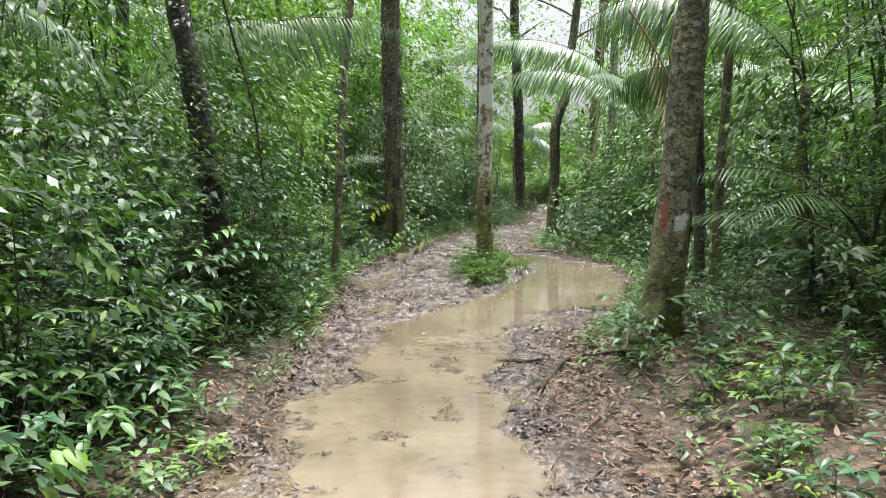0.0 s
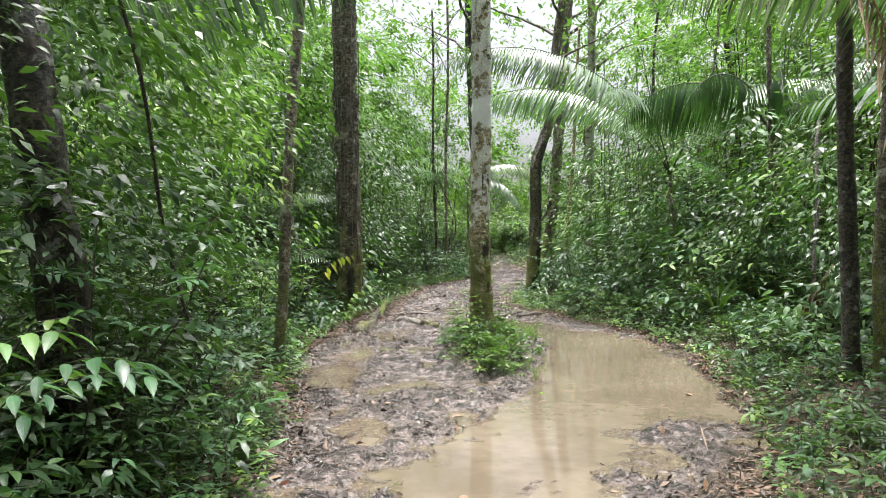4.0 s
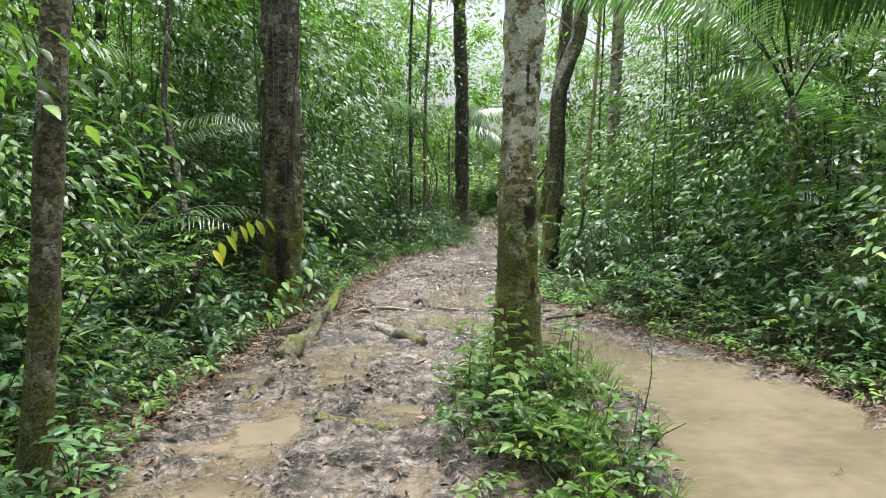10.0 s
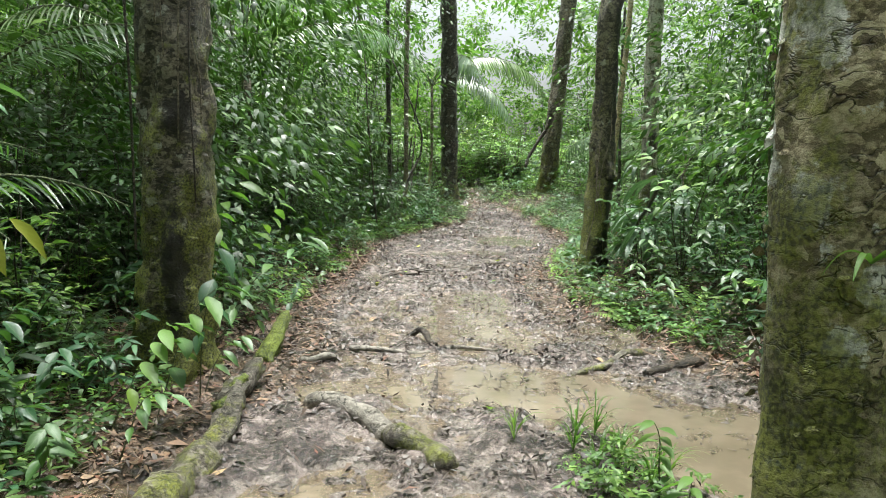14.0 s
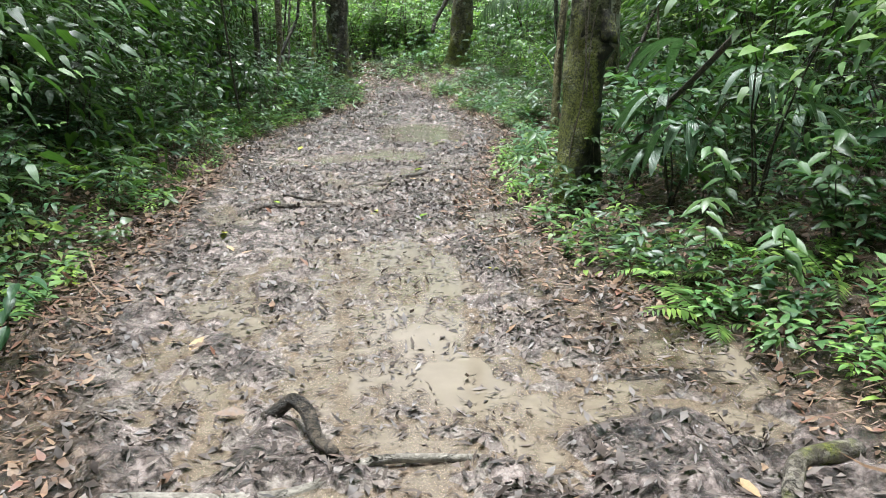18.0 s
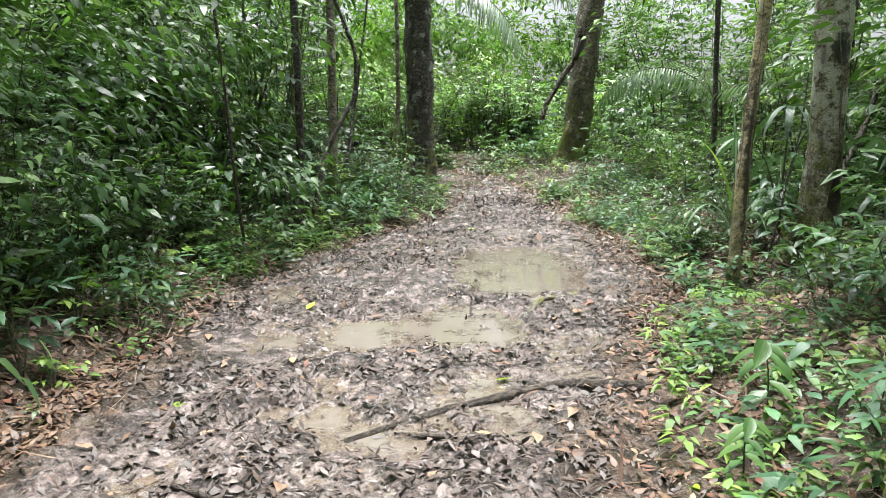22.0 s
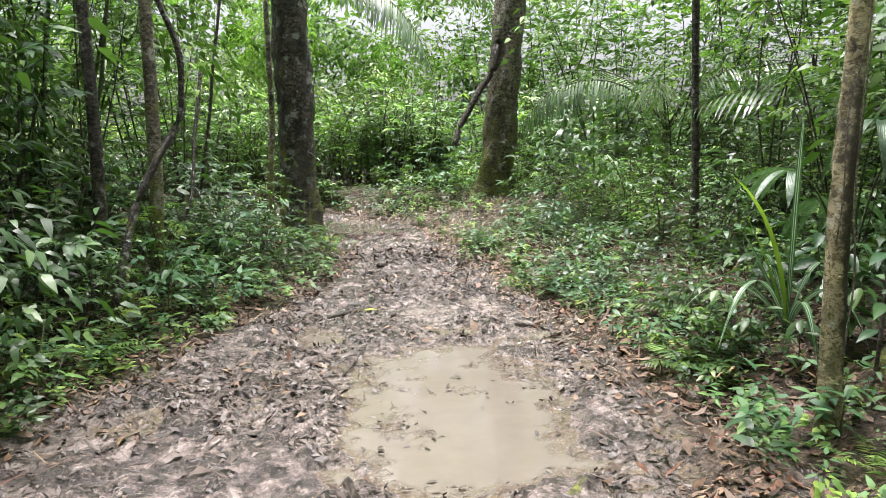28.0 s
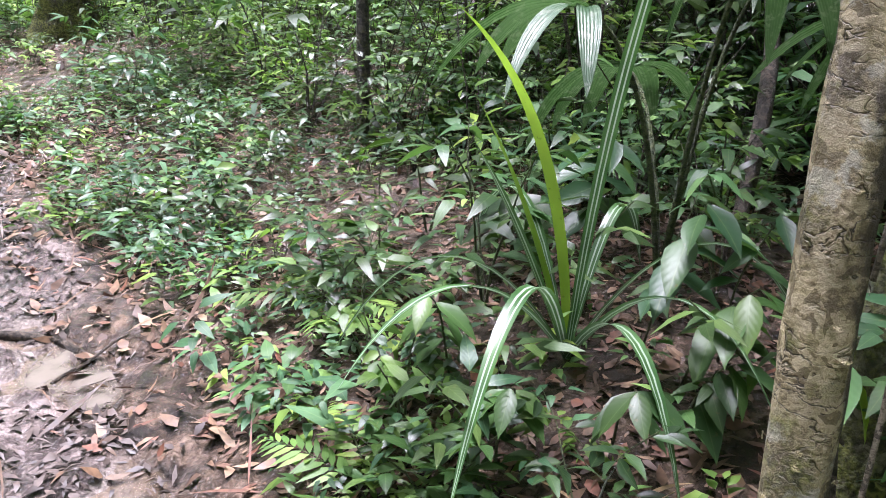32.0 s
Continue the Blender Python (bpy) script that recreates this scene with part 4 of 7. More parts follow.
for k, (nf, ln, trunk) in enumerate(((7, 2.2, 0.5), (6, 1.5, 0.2), (8, 2.8, 1.6))):
    rng = np.random.default_rng(500 + k)
    root = thing("understory_palm", "feather-leaved understory palm with arching fronds", "palm", "palms")
    st = Geo()
    tube(st, bent((0, 0, 0), (0.05, 0.02, trunk), 6, 0.02, rng), np.linspace(0.05, 0.04, 6), 8, 0.1, seed=k)
    part("trunk", st, M_BARK_SLIM, root)
    for i in range(nf):
        a, b = Geo(), Geo()
        frond_geo(a, b, (0.05, 0.02, trunk), 6.283 * i / nf + rng.normal(0, 0.2), ln * rng.uniform(0.8, 1.15), rng.uniform(55, 78), rng.uniform(-45, -10), 34, ln * 0.24, 0.07, 0.35, seed=i + 10 * k)
        fr = part("frond", b, M_PALM, root)
        part("rachis", a, M_STEM, fr)
    PALMS.append(root)
FANS = []
for k in range(2):
    rng = np.random.default_rng(540 + k)
    root = thing("broad_leaf_palm", "low palm with broad drooping split leaves, wet and dusty grey-green", "palm", "broad-leaved palms")
    for i in range(8):
        a, b = Geo(), Geo()
        frond_geo(a, b, (0, 0, 0.05), 6.283 * i / 8 + rng.normal(0, 0.2), rng.uniform(1.0, 1.7), rng.uniform(60, 82), rng.uniform(-50, -10), 6, 0.46, 0.15, 1.0, LEAF8, 0.45, 0.011, seed=i + 30 * k)
        fr = part("frond", b, M_LEAF_BLUE, root)
        part("rachis", a, M_STEM, fr)
    FANS.append(root)

# the thicket on both sides, from the trail's edge outwards
for side in (-1, 1):
    o = 1000 if side > 0 else 0
    sow(SMALL, 1 + o, 100, 1.5, 34, 0.05, 1.1, side, 0.24, 0.7, 1.3, tall=False)
    sow(SMALL, 7 + o, 160, 1.5, 36, 0.5, 2.4, side, 0.2, 0.7, 1.3, joined="low seedlings crowding the forest floor", tall=False)
    sow(MEDIUM + MEDIUM[:1] * 2 + MEDIUM[2:3], 2 + o, 92, 0.5, 36, 0.7, 2.6, side, 0.42, 0.65, 1.1)
    sow(MEDIUM, 8 + o, 85, 0, 36, 2.2, 4.6, side, 0.42, 0.8, 1.3, joined="shrubs filling the thicket")
    sow(TALL + (TALL[:1] * 2 + TALL[2:3] if side < 0 else TALL[2:5]), 3 + o, 98, 1, 36, 1.9 if side > 0 else 1.5, 5.2, side, 0.6, 0.75, 1.1, 4)
    sow(FAR, 4 + o, 72, 3, 37, 4.2, 12, side, 0.8, 0.9, 1.5, 4, joined="deep forest undergrowth, dense and green")
    sow(POLE, 5 + o, 14, 6, 36, 1.8, 5, side, 0.9, 0.8, 1.2, 3)
    sow(PALMS, 6 + o, 9, 10, 36, 2.6, 7, side, 2.0, 0.9, 1.4, 3)
sow(TALL[:3], 27, 12, 1.5, 8.5, 0.7, 1.8, -1, 0.5, 0.55, 0.8)
sow(MEDIUM[:2], 30, 26, 8.5, 13.2, 0.35, 1.6, -1, 0.35, 0.7, 1.0)
sow(MEDIUM[:3], 21, 30, 0.8, 9, 0.35, 1.2, -1, 0.35, 0.6, 0.95)
sow(MEDIUM[:3], 131, 46, 2.5, 13.5, 0.45, 1.5, -1, 0.32, 0.55, 0.85, tall=False)
sow(SMALL[:2] + SMALL[3:], 132, 80, 3, 14, 0.0, 0.9, -1, 0.2, 0.8, 1.4, joined="low plants crowding the left edge of the trail", tall=False)
sow(SMALL, 133, 150, 20, 34, 0.0, 1.6, -1, 0.17, 0.9, 1.6, joined="low plants crowding the left verge", tall=False)
sow(MEDIUM[:4], 134, 70, 20.5, 34, 0.5, 2.0, -1, 0.3, 0.45, 0.75, joined="knee-high shrubs along the left verge", tall=False)
sow(SMALL[1:2] + SMALL[3:4], 135, 46, 25.5, 30, 0.5, 3.4, 1, 0.2, 0.8, 1.4, joined="low plants round the spotted tree", tall=False)
sow(SMALL, 136, 150, 14, 20.5, 0.15, 2.2, -1, 0.18, 0.9, 1.5, joined="low plants on the litter before the rough trunk", tall=False)
sow(MEDIUM[1:3] + MEDIUM[4:] + MEDIUM[2:3], 137, 55, 14.5, 21, 0.8, 2.4, -1, 0.32, 0.45, 0.75, tall=False)
sow(SMALL, 22, 40, 2, 11, 0.2, 2.4, 1, 0.25, 0.8, 1.4, joined="low plants beside the leaning tree", tall=False)
# paler leaf kinds here offset the shade on the bank
sow(MEDIUM[1:5] + MEDIUM[4:5], 33, 48, 12.0, 21.5, 1.3, 3.0, 1, 0.36, 0.6, 0.85)
sow(FANS, 23, 2, 22.6, 24.5, 2.2, 3.2, 1, 0.6, 0.6, 0.8)
sow(SMALL[2:3] + MEDIUM[4:5], 138, 60, 14.5, 20, 0.5, 2.0, -1, 0.25, 0.6, 1.2, joined="fresh green herbs on the litter", tall=False)
sow(SMALL[1:3], 139, 45, 16.5, 20.5, 0.3, 1.8, 1, 0.22, 0.9, 1.6, joined="fresh wet herbs on the bank", tall=False)
sow(SMALL[:3], 34, 90, 11.5, 20.5, 0.3, 2.0, 1, 0.2, 1.0, 1.7, joined="low plants crowding the bank", tall=False)
sow(FANS, 24, 4, 26.8, 28.6, 3.2, 4.6, 1, 0.6, 0.9, 1.3)
# the light past the bend is partly put into fresher leaf colours
fill(FAR[1:2] + FAR[3:4] * 2, 25, 60, -6, 12, 43.5, 54, "sunlit light green saplings past the bend", 0.4, 0.8)
fill(MEDIUM[1:], 28, 190, -6, 13, 38.2, 46, "low shrubs past the bend", 0.9, 1.5)
fill(MEDIUM[4:] + MEDIUM[4:] + MEDIUM[3:4], 29, 110, 1.5, 9.5, 38.4, 42.5, "fresh green shrubs closing the view past the bend", 1.0, 1.7)
fill(FAR, 40, 60, 8.5, 20, 28, 46, "undergrowth closing the view behind the bank", 0.6, 1.0)
fill(MEDIUM[:4], 41, 90, 8, 15, 27, 42, "shrubs closing the view behind the bank", 0.9, 1.5)
fill(TALL[1:2] + TALL[4:] + TALL[:1], 42, 46, -6, 2.4, 32.5, 42, "leafy saplings left of the far trail", 0.8, 1.2)
fill(FAR, 43, 50, -18, -3, 38, 50, "deep forest undergrowth left of the bend", 0.8, 1.4)
fill(SMALL[:3], 39, 260, -2, 10, 36.5, 41, "low plants past the bend", 1.0, 1.8)
# fresh green kinds favoured: the bank's brightness is put into leaf colour
sow(MEDIUM[3:] + MEDIUM[4:], 36, 85, 30.2, 37, 1.5, 6.0, 1, 0.4, 0.6, 0.9, joined="waist-high shrubs beside the far trail", tall=False)
sow(MEDIUM[:4], 37, 55, 26.3, 31, 3.0, 6.5, 1, 0.4, 0.7, 1.1, joined="dark shrubs behind the spotted tree", tall=False)
sow(MEDIUM[:3], 38, 30, 28.6, 31.5, 1.7, 3.4, 1, 0.4, 0.5, 0.8, joined="shrubs behind the strap blades", tall=False)
sow(TALL[:2], 35, 16, 21, 29, 0.85, 2.2, -1, 0.5, 0.55, 0.85)
rng = np.random.default_rng(31)
for _ in range(95):   # islet
    y = rng.uniform(12.4, 17.0)
    x = 0.75 + 0.16 * (y - 14.6) + rng.normal(0, 0.33)
    if mound(x, y) > 0.3 and np.hypot(x - 0.81, y - 15.71) > 0.2:
        put(SMALL[rng.choice([0, 2, 2, 2, 2])], spot(x, y, rng, 0.8, 1.5, 8))
tail = []
for _ in range(120):   # the islet's low tail behind the pale tree
    y = rng.uniform(16.2, 17.7)
    x = 0.98 + rng.normal(0, 0.2)
    if away(x, y, 0.6):
        tail.append(np.array(spot(x, y, rng, 0.3, 0.75, 8)))
for k, ms in ((0, tail[::3]), (2, tail[1::3] + tail[2::3])):
    solid("islet_herbs", SOURCE[SMALL[k].name][1].merged(ms), SOURCE[SMALL[k].name][3], "low green herbs on mud behind the pale trunk", "herbs", kind="stuff")

# ---- trees ----


def crown_geo(rng, tips, n, size, spread):
    g = Geo()
    c = tips[rng.integers(len(tips), size=n)]
    p = c + rng.normal(0, 1, (n, 3)) * np.array([spread, spread, spread * 0.55])
    w = np.c_[rng.normal(0, 1, (n, 2)), rng.uniform(-0.7, 0.2, n)]
    return leaves(g, p, w, np.array([0, 0, 1.0]) + rng.normal(0, 0.35, (n, 3)), rng.uniform(0.7, 1.3, n) * size, 0.45, 0.2, LEAF2)


def tree(label, base, top, r0, r1, material, flare=0.9, ribs=3, sides=20, rings=70, bend=0.06, seed=1, crown=900, via=(), name="tree", rough=0.1, z=None, flakes=0, flake=0.045):
    """A trunk from its foot to its top, with limbs and a leafy crown. via: points that a crooked trunk goes through."""
    rng = np.random.default_rng(900 + seed)
    x, y = base
    z0 = float(height(x, y)) if z is None else z
    root = thing(name, label, "tree", "forest trees", at=(x, y, z0))
    key = np.array([(0, 0, -0.12), *via, (top[0] - x, top[1] - y, top[2])], float)
    s = np.linspace(0, 1, rings) ** 1.6
    zz = key[0, 2] + s * (key[-1, 2] - key[0, 2])
    pts = np.c_[np.interp(zz, key[:, 2], key[:, 0]), np.interp(zz, key[:, 2], key[:, 1]), zz]
    for _ in range(3 if len(via) else 0):
        pts[1:-1] = (pts[:-2] + pts[1:-1] * 2 + pts[2:]) / 4
    ph = rng.random(4) * 6.28
    pts[:, 0] += bend * np.sin(zz * 0.9 + ph[0]) * np.clip(zz, 0, 1)
    pts[:, 1] += bend * np.sin(zz * 0.8 + ph[1]) * np.clip(zz, 0, 1)
    g = Geo()
    tube(g, pts, np.interp(zz, [zz[0], zz[-1]], [r0, r1]), sides, rough, flare, ribs, seed)
    part("trunk", g, material, root)
    if flakes:   # loose scales of bark on the lower trunk
        i = rng.integers(2, rings - 2, flakes * 2)
        i = i[zz[i] < 4.2][:flakes]
        a = rng.uniform(0, 6.283, len(i))
        rad = np.interp(zz[i], [zz[0], zz[-1]], [r0, r1]) * (1 + 0.3 * flare * np.exp(-zz[i] / 0.28))
        out = np.c_[np.cos(a), np.sin(a), np.zeros(len(i))]
        side = np.c_[-np.sin(a), np.cos(a), np.zeros(len(i))]
        fl = leaves(Geo(), pts[i] + out * (rad * 1.01)[:, None] + np.array([0, 0, 1.0]) * rng.uniform(-0.02, 0.02, (len(i), 1)), side * rng.choice([-1, 1], (len(i), 1)) + np.array([0, 0, 1.0]) * rng.uniform(-0.5, 0.5, (len(i), 1)) + 0.12 * out, out + np.array([0, 0, 0.35]), rng.uniform(0.5, 1.4, len(i)) * flake, 0.4, -0.05, SCALE)
        part("loose_bark", fl, material, root, "curled loose scales of bark")["kind"] = "stuff"
    if crown:
        tips, lg = [], Geo()
        for i in range(7):
            f = 0.72 + 0.28 * i / 7
            p0 = pts[int(f * (rings - 1))]
            az = i * 2.4 + rng.normal(0, 0.4)
            p1 = p0 + np.array([np.cos(az), np.sin(az), 0.55]) * rng.uniform(1.6, 3.2)
            q = bent(p0, p1, 6, 0.12, rng)
            tube(lg, q, np.linspace(r1 * 0.5, r1 * 0.12, 6), 5, cap=False)
            tips += [q[3], q[5], q[5] + rng.normal(0, 0.6, 3)]
        part("limb", lg, material, root)
        part("crown", crown_geo(rng, np.array(tips), int(crown * (0.6 if y > 21 else 1.0)), 0.2, 0.75), M_LEAF_CANOPY, root)
    return root


centre_tree = tree("pale lichen-patched trunk standing on a leafy islet", (0.83, 15.71), (0.88, 15.9, 13), 0.15, 0.11, M_BARK_PALE, 1.3, 3, 40, 190, 0.02, 1, 1300, rough=0.14, flakes=420)
tree("grey-brown leaning trunk with flared mossy foot", (1.98, 7.28), (3.05, 7.3, 11), 0.16, 0.11, M_BARK_NEAR, 1.6, 2, 32, 130, 0.02, 2, 1300, flakes=160, flake=0.035)
tree("thin dark trunk behind the leaning tree", (2.28, 7.75), (2.75, 7.7, 9), 0.045, 0.03, M_BARK_DARK, 0.5, 3, 10, 50, 0.03, 3, 300)
tree("slim grey tree at the trail's edge", (-1.9, 13.63), (-1.2, 13.7, 9), 0.068, 0.052, M_BARK_SLIM, 0.5, 3, 18, 90, 0.03, 4, 700)
tree("thick rough-barked trunk hung with rootlets", (-1.18, 19.67), (-1.3, 19.8, 14), 0.235, 0.19, M_BARK_BROWN, 0.7, 4, 36, 170, 0.02, 5, 1300, rough=0.18, flakes=420, flake=0.055)
crooked = tree("olive mossy crooked trunk, a hollow's dark painted on its foot", (3.22, 23.62), (4.4, 23.9, 10), 0.145, 0.085, M_BARK_MIX, 0.6, 3, 28, 130, 0.03, 6, 1000, via=((0.05, 0, 1.4), (0.1, 0.02, 3.3), (0.45, 0.1, 4.2)), rough=0.18, flakes=260, flake=0.04)


def resample0(p, n):
    return np.stack([np.interp(np.linspace(0, len(p) - 1, n), range(len(p)), p[:, i]) for i in range(3)], -1)


kx = Geo()
kp = np.array([(0.06, -0.06, 0.95), (0.13, -0.09, 1.08), (0.19, -0.1, 1.2), (0.16, -0.07, 1.36), (0.1, -0.03, 1.5)])
tube(kx, resample0(kp, 16), np.interp(np.linspace(0, 4, 16), range(5), (0.02, 0.055, 0.075, 0.055, 0.02)), 16, 0.35, seed=4)
part("burl", kx, M_BARK_MIX, crooked, "knobbly dark burl")
tree("dark wet trunk standing where the trail bends", (3.42, 34.6), (3.0, 34.7, 13), 0.22, 0.16, M_BARK_WET, 0.7, 2, 28, 120, 0.02, 7, 700, rough=0.15, flakes=160, flake=0.06)
tree("mossy leaning trunk beside the far trail", (6.5, 36.2), (7.6, 36.4, 13), 0.24, 0.17, M_BARK_OLIVE, 1.2, 3, 28, 110, 0.03, 8, 700, rough=0.16, flakes=160, flake=0.06)
tree("slim yellowish trunk beside striped blades", (5.1, 28.0), (5.75, 28.4, 8), 0.055, 0.04, M_BARK_YELLOW, 0.4, 3, 22, 150, 0.02, 9, 500, rough=0.12, flakes=160, flake=0.02)
tree("spotted trunk with a dark broad foot", (5.9, 28.07), (6.1, 28.3, 11), 0.145, 0.11, M_BARK_SPOT, 2.2, 3, 32, 140, 0.02, 10, 1600, rough=0.13, flakes=260, flake=0.03)
tree("dark leaning trunk overgrown by shrubs", (-2.4, 8.72), (-3.6, 9.0, 9), 0.14, 0.09, M_BARK_DARK, 0.6, 3, 24, 90, 0.05, 12, 900, rough=0.14)
tree("pair of dark trunks, the thicker one", (3.55, 11.0), (3.5, 11.1, 9), 0.08, 0.05, M_BARK_DARK, 0.4, 3, 14, 70, 0.03, 13, 600)
tree("greenish slim trunk beside a dark one", (3.75, 10.85), (4.0, 10.9, 9), 0.07, 0.05, M_BARK_SLIM, 0.4, 3, 14, 70, 0.03, 14, 500)
tree("pale thin straight sapling trunk", (5.79, 16.65), (5.7, 16.7, 8), 0.05, 0.035, M_BARK_SLIM, 0.3, 3, 12, 60, 0.02, 15, 400)
tree("dark slim trunk in the thicket", (1.47, 31.56), (1.4, 31.6, 9), 0.05, 0.035, M_BARK_DARK, 0.4, 3, 14, 60, 0.03, 16, 500)
tree("greyish trunk in the thicket", (1.85, 31.9), (2.0, 32.0, 10), 0.055, 0.04, M_BARK_SLIM, 0.4, 3, 14, 60, 0.03, 17, 500)
tree("very thin dark sapling trunk", (6.8, 31.6), (6.75, 31.6, 7), 0.04, 0.025, M_BARK_DARK, 0.3, 3, 8, 40, 0.03, 18, 300)
BARKS = [M_BARK_BROWN, M_BARK_DARK, M_BARK_SLIM, M_BARK_DARK, M_BARK_BROWN]
for side, seed, n, d0, d1 in ((-1, 41, 9, 2.6, 7), (1, 42, 9, 3.2, 8), (-1, 43, 14, 8, 18), (1, 44, 14, 8, 18)):
    got, rng = scatter(seed, n, 2, 48, d0, d1, side, 1.3)
    for i, (x, y) in enumerate(got):
        if (36 < y and -1 < x < 11) or (y > 24 and side > 0 and i % 2):
            continue
        r = float(rng.choice([0.035, 0.05, 0.07, 0.1, 0.16]))
        tree("forest trunk rising out of the undergrowth", (x, y), (x + rng.normal(0, 0.6), y + rng.normal(0, 0.6), rng.uniform(9, 14)), r, r * 0.65, BARKS[rng.integers(5)], 0.5, 3, 10, 36, 0.13, 50 + i + 100 * seed, int(350 + 4000 * r))

# ---- the far forest: uncountable leaves, joined ----
rng = np.random.default_rng(61)
n = 3000
ang = rng.uniform(-math.pi, math.pi, n)
dist = rng.uniform(13, 30, n)
cx, cy = 1.5 + dist * 0.8 * np.sin(ang), 20 + dist * 1.3 * np.cos(ang)
ok = (outside(cx, np.clip(cy, -6, 46)) > 7) & (np.hypot(cx - 4, cy - 40) > 8) | (cy > 48) | (cy < -7)
cx, cy = cx[ok], cy[ok]
cz = 0.3 + np.where((np.abs(cx - 4) < 7) & (cy > 40), 9.5, 13.0) * rng.random(len(cx)) ** 1.2
pick = rng.integers(len(cx), size=115000)
n = len(pick)
p = np.c_[cx, cy, cz][pick] + rng.normal(0, 1, (n, 3)) * np.array([0.75, 0.75, 0.5])
p[:, 2] = np.maximum(p[:, 2], 0) + height(p[:, 0], p[:, 1])
g = Geo()
leaves(g, p, np.c_[rng.normal(0, 1, (n, 2)), rng.uniform(-0.8, 0.2, n)], np.array([0, 0, 1.0]) + rng.normal(0, 0.35, (n, 3)), rng.uniform(0.16, 0.32, n), 0.5, 0.2, LEAF2)
solid("far_forest", g, M_LEAF_CANOPY, "dense green wall of distant forest foliage", "forest", kind="stuff")

# ---- leafy boughs of the middle storey, joined ----


def boughs(seed, n, y0, y1, d0, d1, z0, z1, leaf, material, label, per=46, hole=-0.2, thin=0.0, left=False, right=False, size=1.0, clear=0.0, box=None):
    r = np.random.default_rng(seed)
    kinds = []
    for k in range(3):
        az = r.uniform(-0.7, 0.7, per)
        reach = r.uniform(0.1, 1.1, per)
        p = np.c_[np.cos(az) * reach, np.sin(az) * reach * 0.7, 0.12 * r.normal(0, 1, per) - 0.28 * reach ** 2]
        w = np.c_[np.cos(az * 1.5), np.sin(az * 1.5) + r.normal(0, 0.6, per), r.uniform(-0.8, 0.1, per)]
        kinds.append(leaves(Geo(), p, w, np.array([0, 0, 1.0]) + r.normal(0, 0.3, (per, 3)), leaf * r.uniform(0.7, 1.25, per), 0.42, 0.25, LEAF6 if leaf < 0.1 else LEAF4 if leaf < 0.14 else LEAF2))
    heaps = [[], [], []]
    y = r.uniform(y0, y1, n)
    side = np.where(r.random(n) < (1 if left else 0 if right else 0.5), -1, 1)
    d = d0 + (d1 - d0) * r.random(n)
    z = z0 + (z1 - z0) * r.random(n) ** 1.2
    x = np.where(side < 0, edge_l(np.clip(y, -6, 46)) - d, edge_r(np.clip(y, -6, 46)) + d)
    if thin:
        d = np.where((y > 22) & (r.random(n) < thin), 40, d)
        x = np.where(side < 0, edge_l(np.clip(y, -6, 46)) - d, edge_r(np.clip(y, -6, 46)) + d)
    d = np.where((z > 3.2) & (side > 0) & (y > 10) & (y < 24) & (d > 1.6) & (d < 7) & (r.random(n) < 0.82), 40, d)
    d = np.where((z > 3.2) & (side < 0) & (y > 14) & (y < 18.5) & (d > 1.2) & (d < 7) & (r.random(n) < 0.7), 40, d)
    d = np.where((z > 3.2) & (side > 0) & (y > 25) & (y < 29.5) & (d > 1.0) & (d < 6) & (r.random(n) < 0.6), 40, d)
    d = np.where((z < 3.4) & (side > 0) & (y > 30) & (y < 37) & (d < 3.6) & (r.random(n) < 0.8), 40, d)
    if box:
        x = r.uniform(box[0], box[1], n)
        d = outside(x, y)
    if clear:
        d = np.where([away(a, b, clear) for a, b in zip(x, y)], d, 40)
    clump = vnoise(x * 0.8 + 3, y * 0.5 + z * 0.9, 1.0, 2) + r.uniform(-0.5, 0.6, n)
    for i in np.nonzero((clump > hole) & (d < 30))[0]:
        face = (0 if side[i] < 0 else 180) + r.normal(0, 60)
        heaps[r.integers(3)].append(np.array(pose(float(x[i]), float(y[i]), float(height(x[i], y[i])) + float(z[i]), r.normal(0, 15), r.normal(0, 15), face) @ Matrix.Scale(size * r.uniform(0.7, 1.3), 4)))
    for k in range(3):
        if heaps[k]:
            solid("leafy_boughs", kinds[k].merged(heaps[k]), material, label, "foliage", kind="stuff")


boughs(62, 600, 0, 36, 1.5, 4.5, 1.2, 5.0, 0.115, M_LEAF_MID, "leafy green boughs leaning towards the trail", 60)
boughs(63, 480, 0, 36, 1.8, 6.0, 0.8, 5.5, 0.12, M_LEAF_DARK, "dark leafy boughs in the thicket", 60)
boughs(64, 380, 2, 36, 1.4, 5.0, 2.0, 6.0, 0.115, M_LEAF_FRESH, "light green boughs catching the light", 56)
boughs(67, 42, 10, 15, 0.5, 1.8, 2.3, 4.4, 0.098, M_LEAF_MID, "leafy boughs hanging over the left of the puddle", left=True)
boughs(68, 46, 10, 16.5, 0.45, 1.6, 2.0, 3.6, 0.098, M_LEAF_FRESH, "fresh green boughs hanging beside the slim tree", left=True)
boughs(69, 190, 0.5, 10, 0.5, 1.8, 1.2, 4.0, 0.12, M_LEAF_DARK, "dark boughs crowding the trail's start", 56, left=True, size=0.75, clear=1.85)
boughs(110, 180, 3.0, 11.4, 0.3, 1.7, 0.25, 2.0, 0.14, M_LEAF_DARK, "leafy twigs crowding down to the trail's left edge", 40, -0.4, left=True, size=0.62, clear=1.45)
boughs(111, 45, 3.5, 11.4, 0.4, 1.7, 0.8, 2.6, 0.14, M_LEAF_MID, "light green twigs among the dark leaves", 36, -0.4, left=True, size=0.62, clear=1.45)
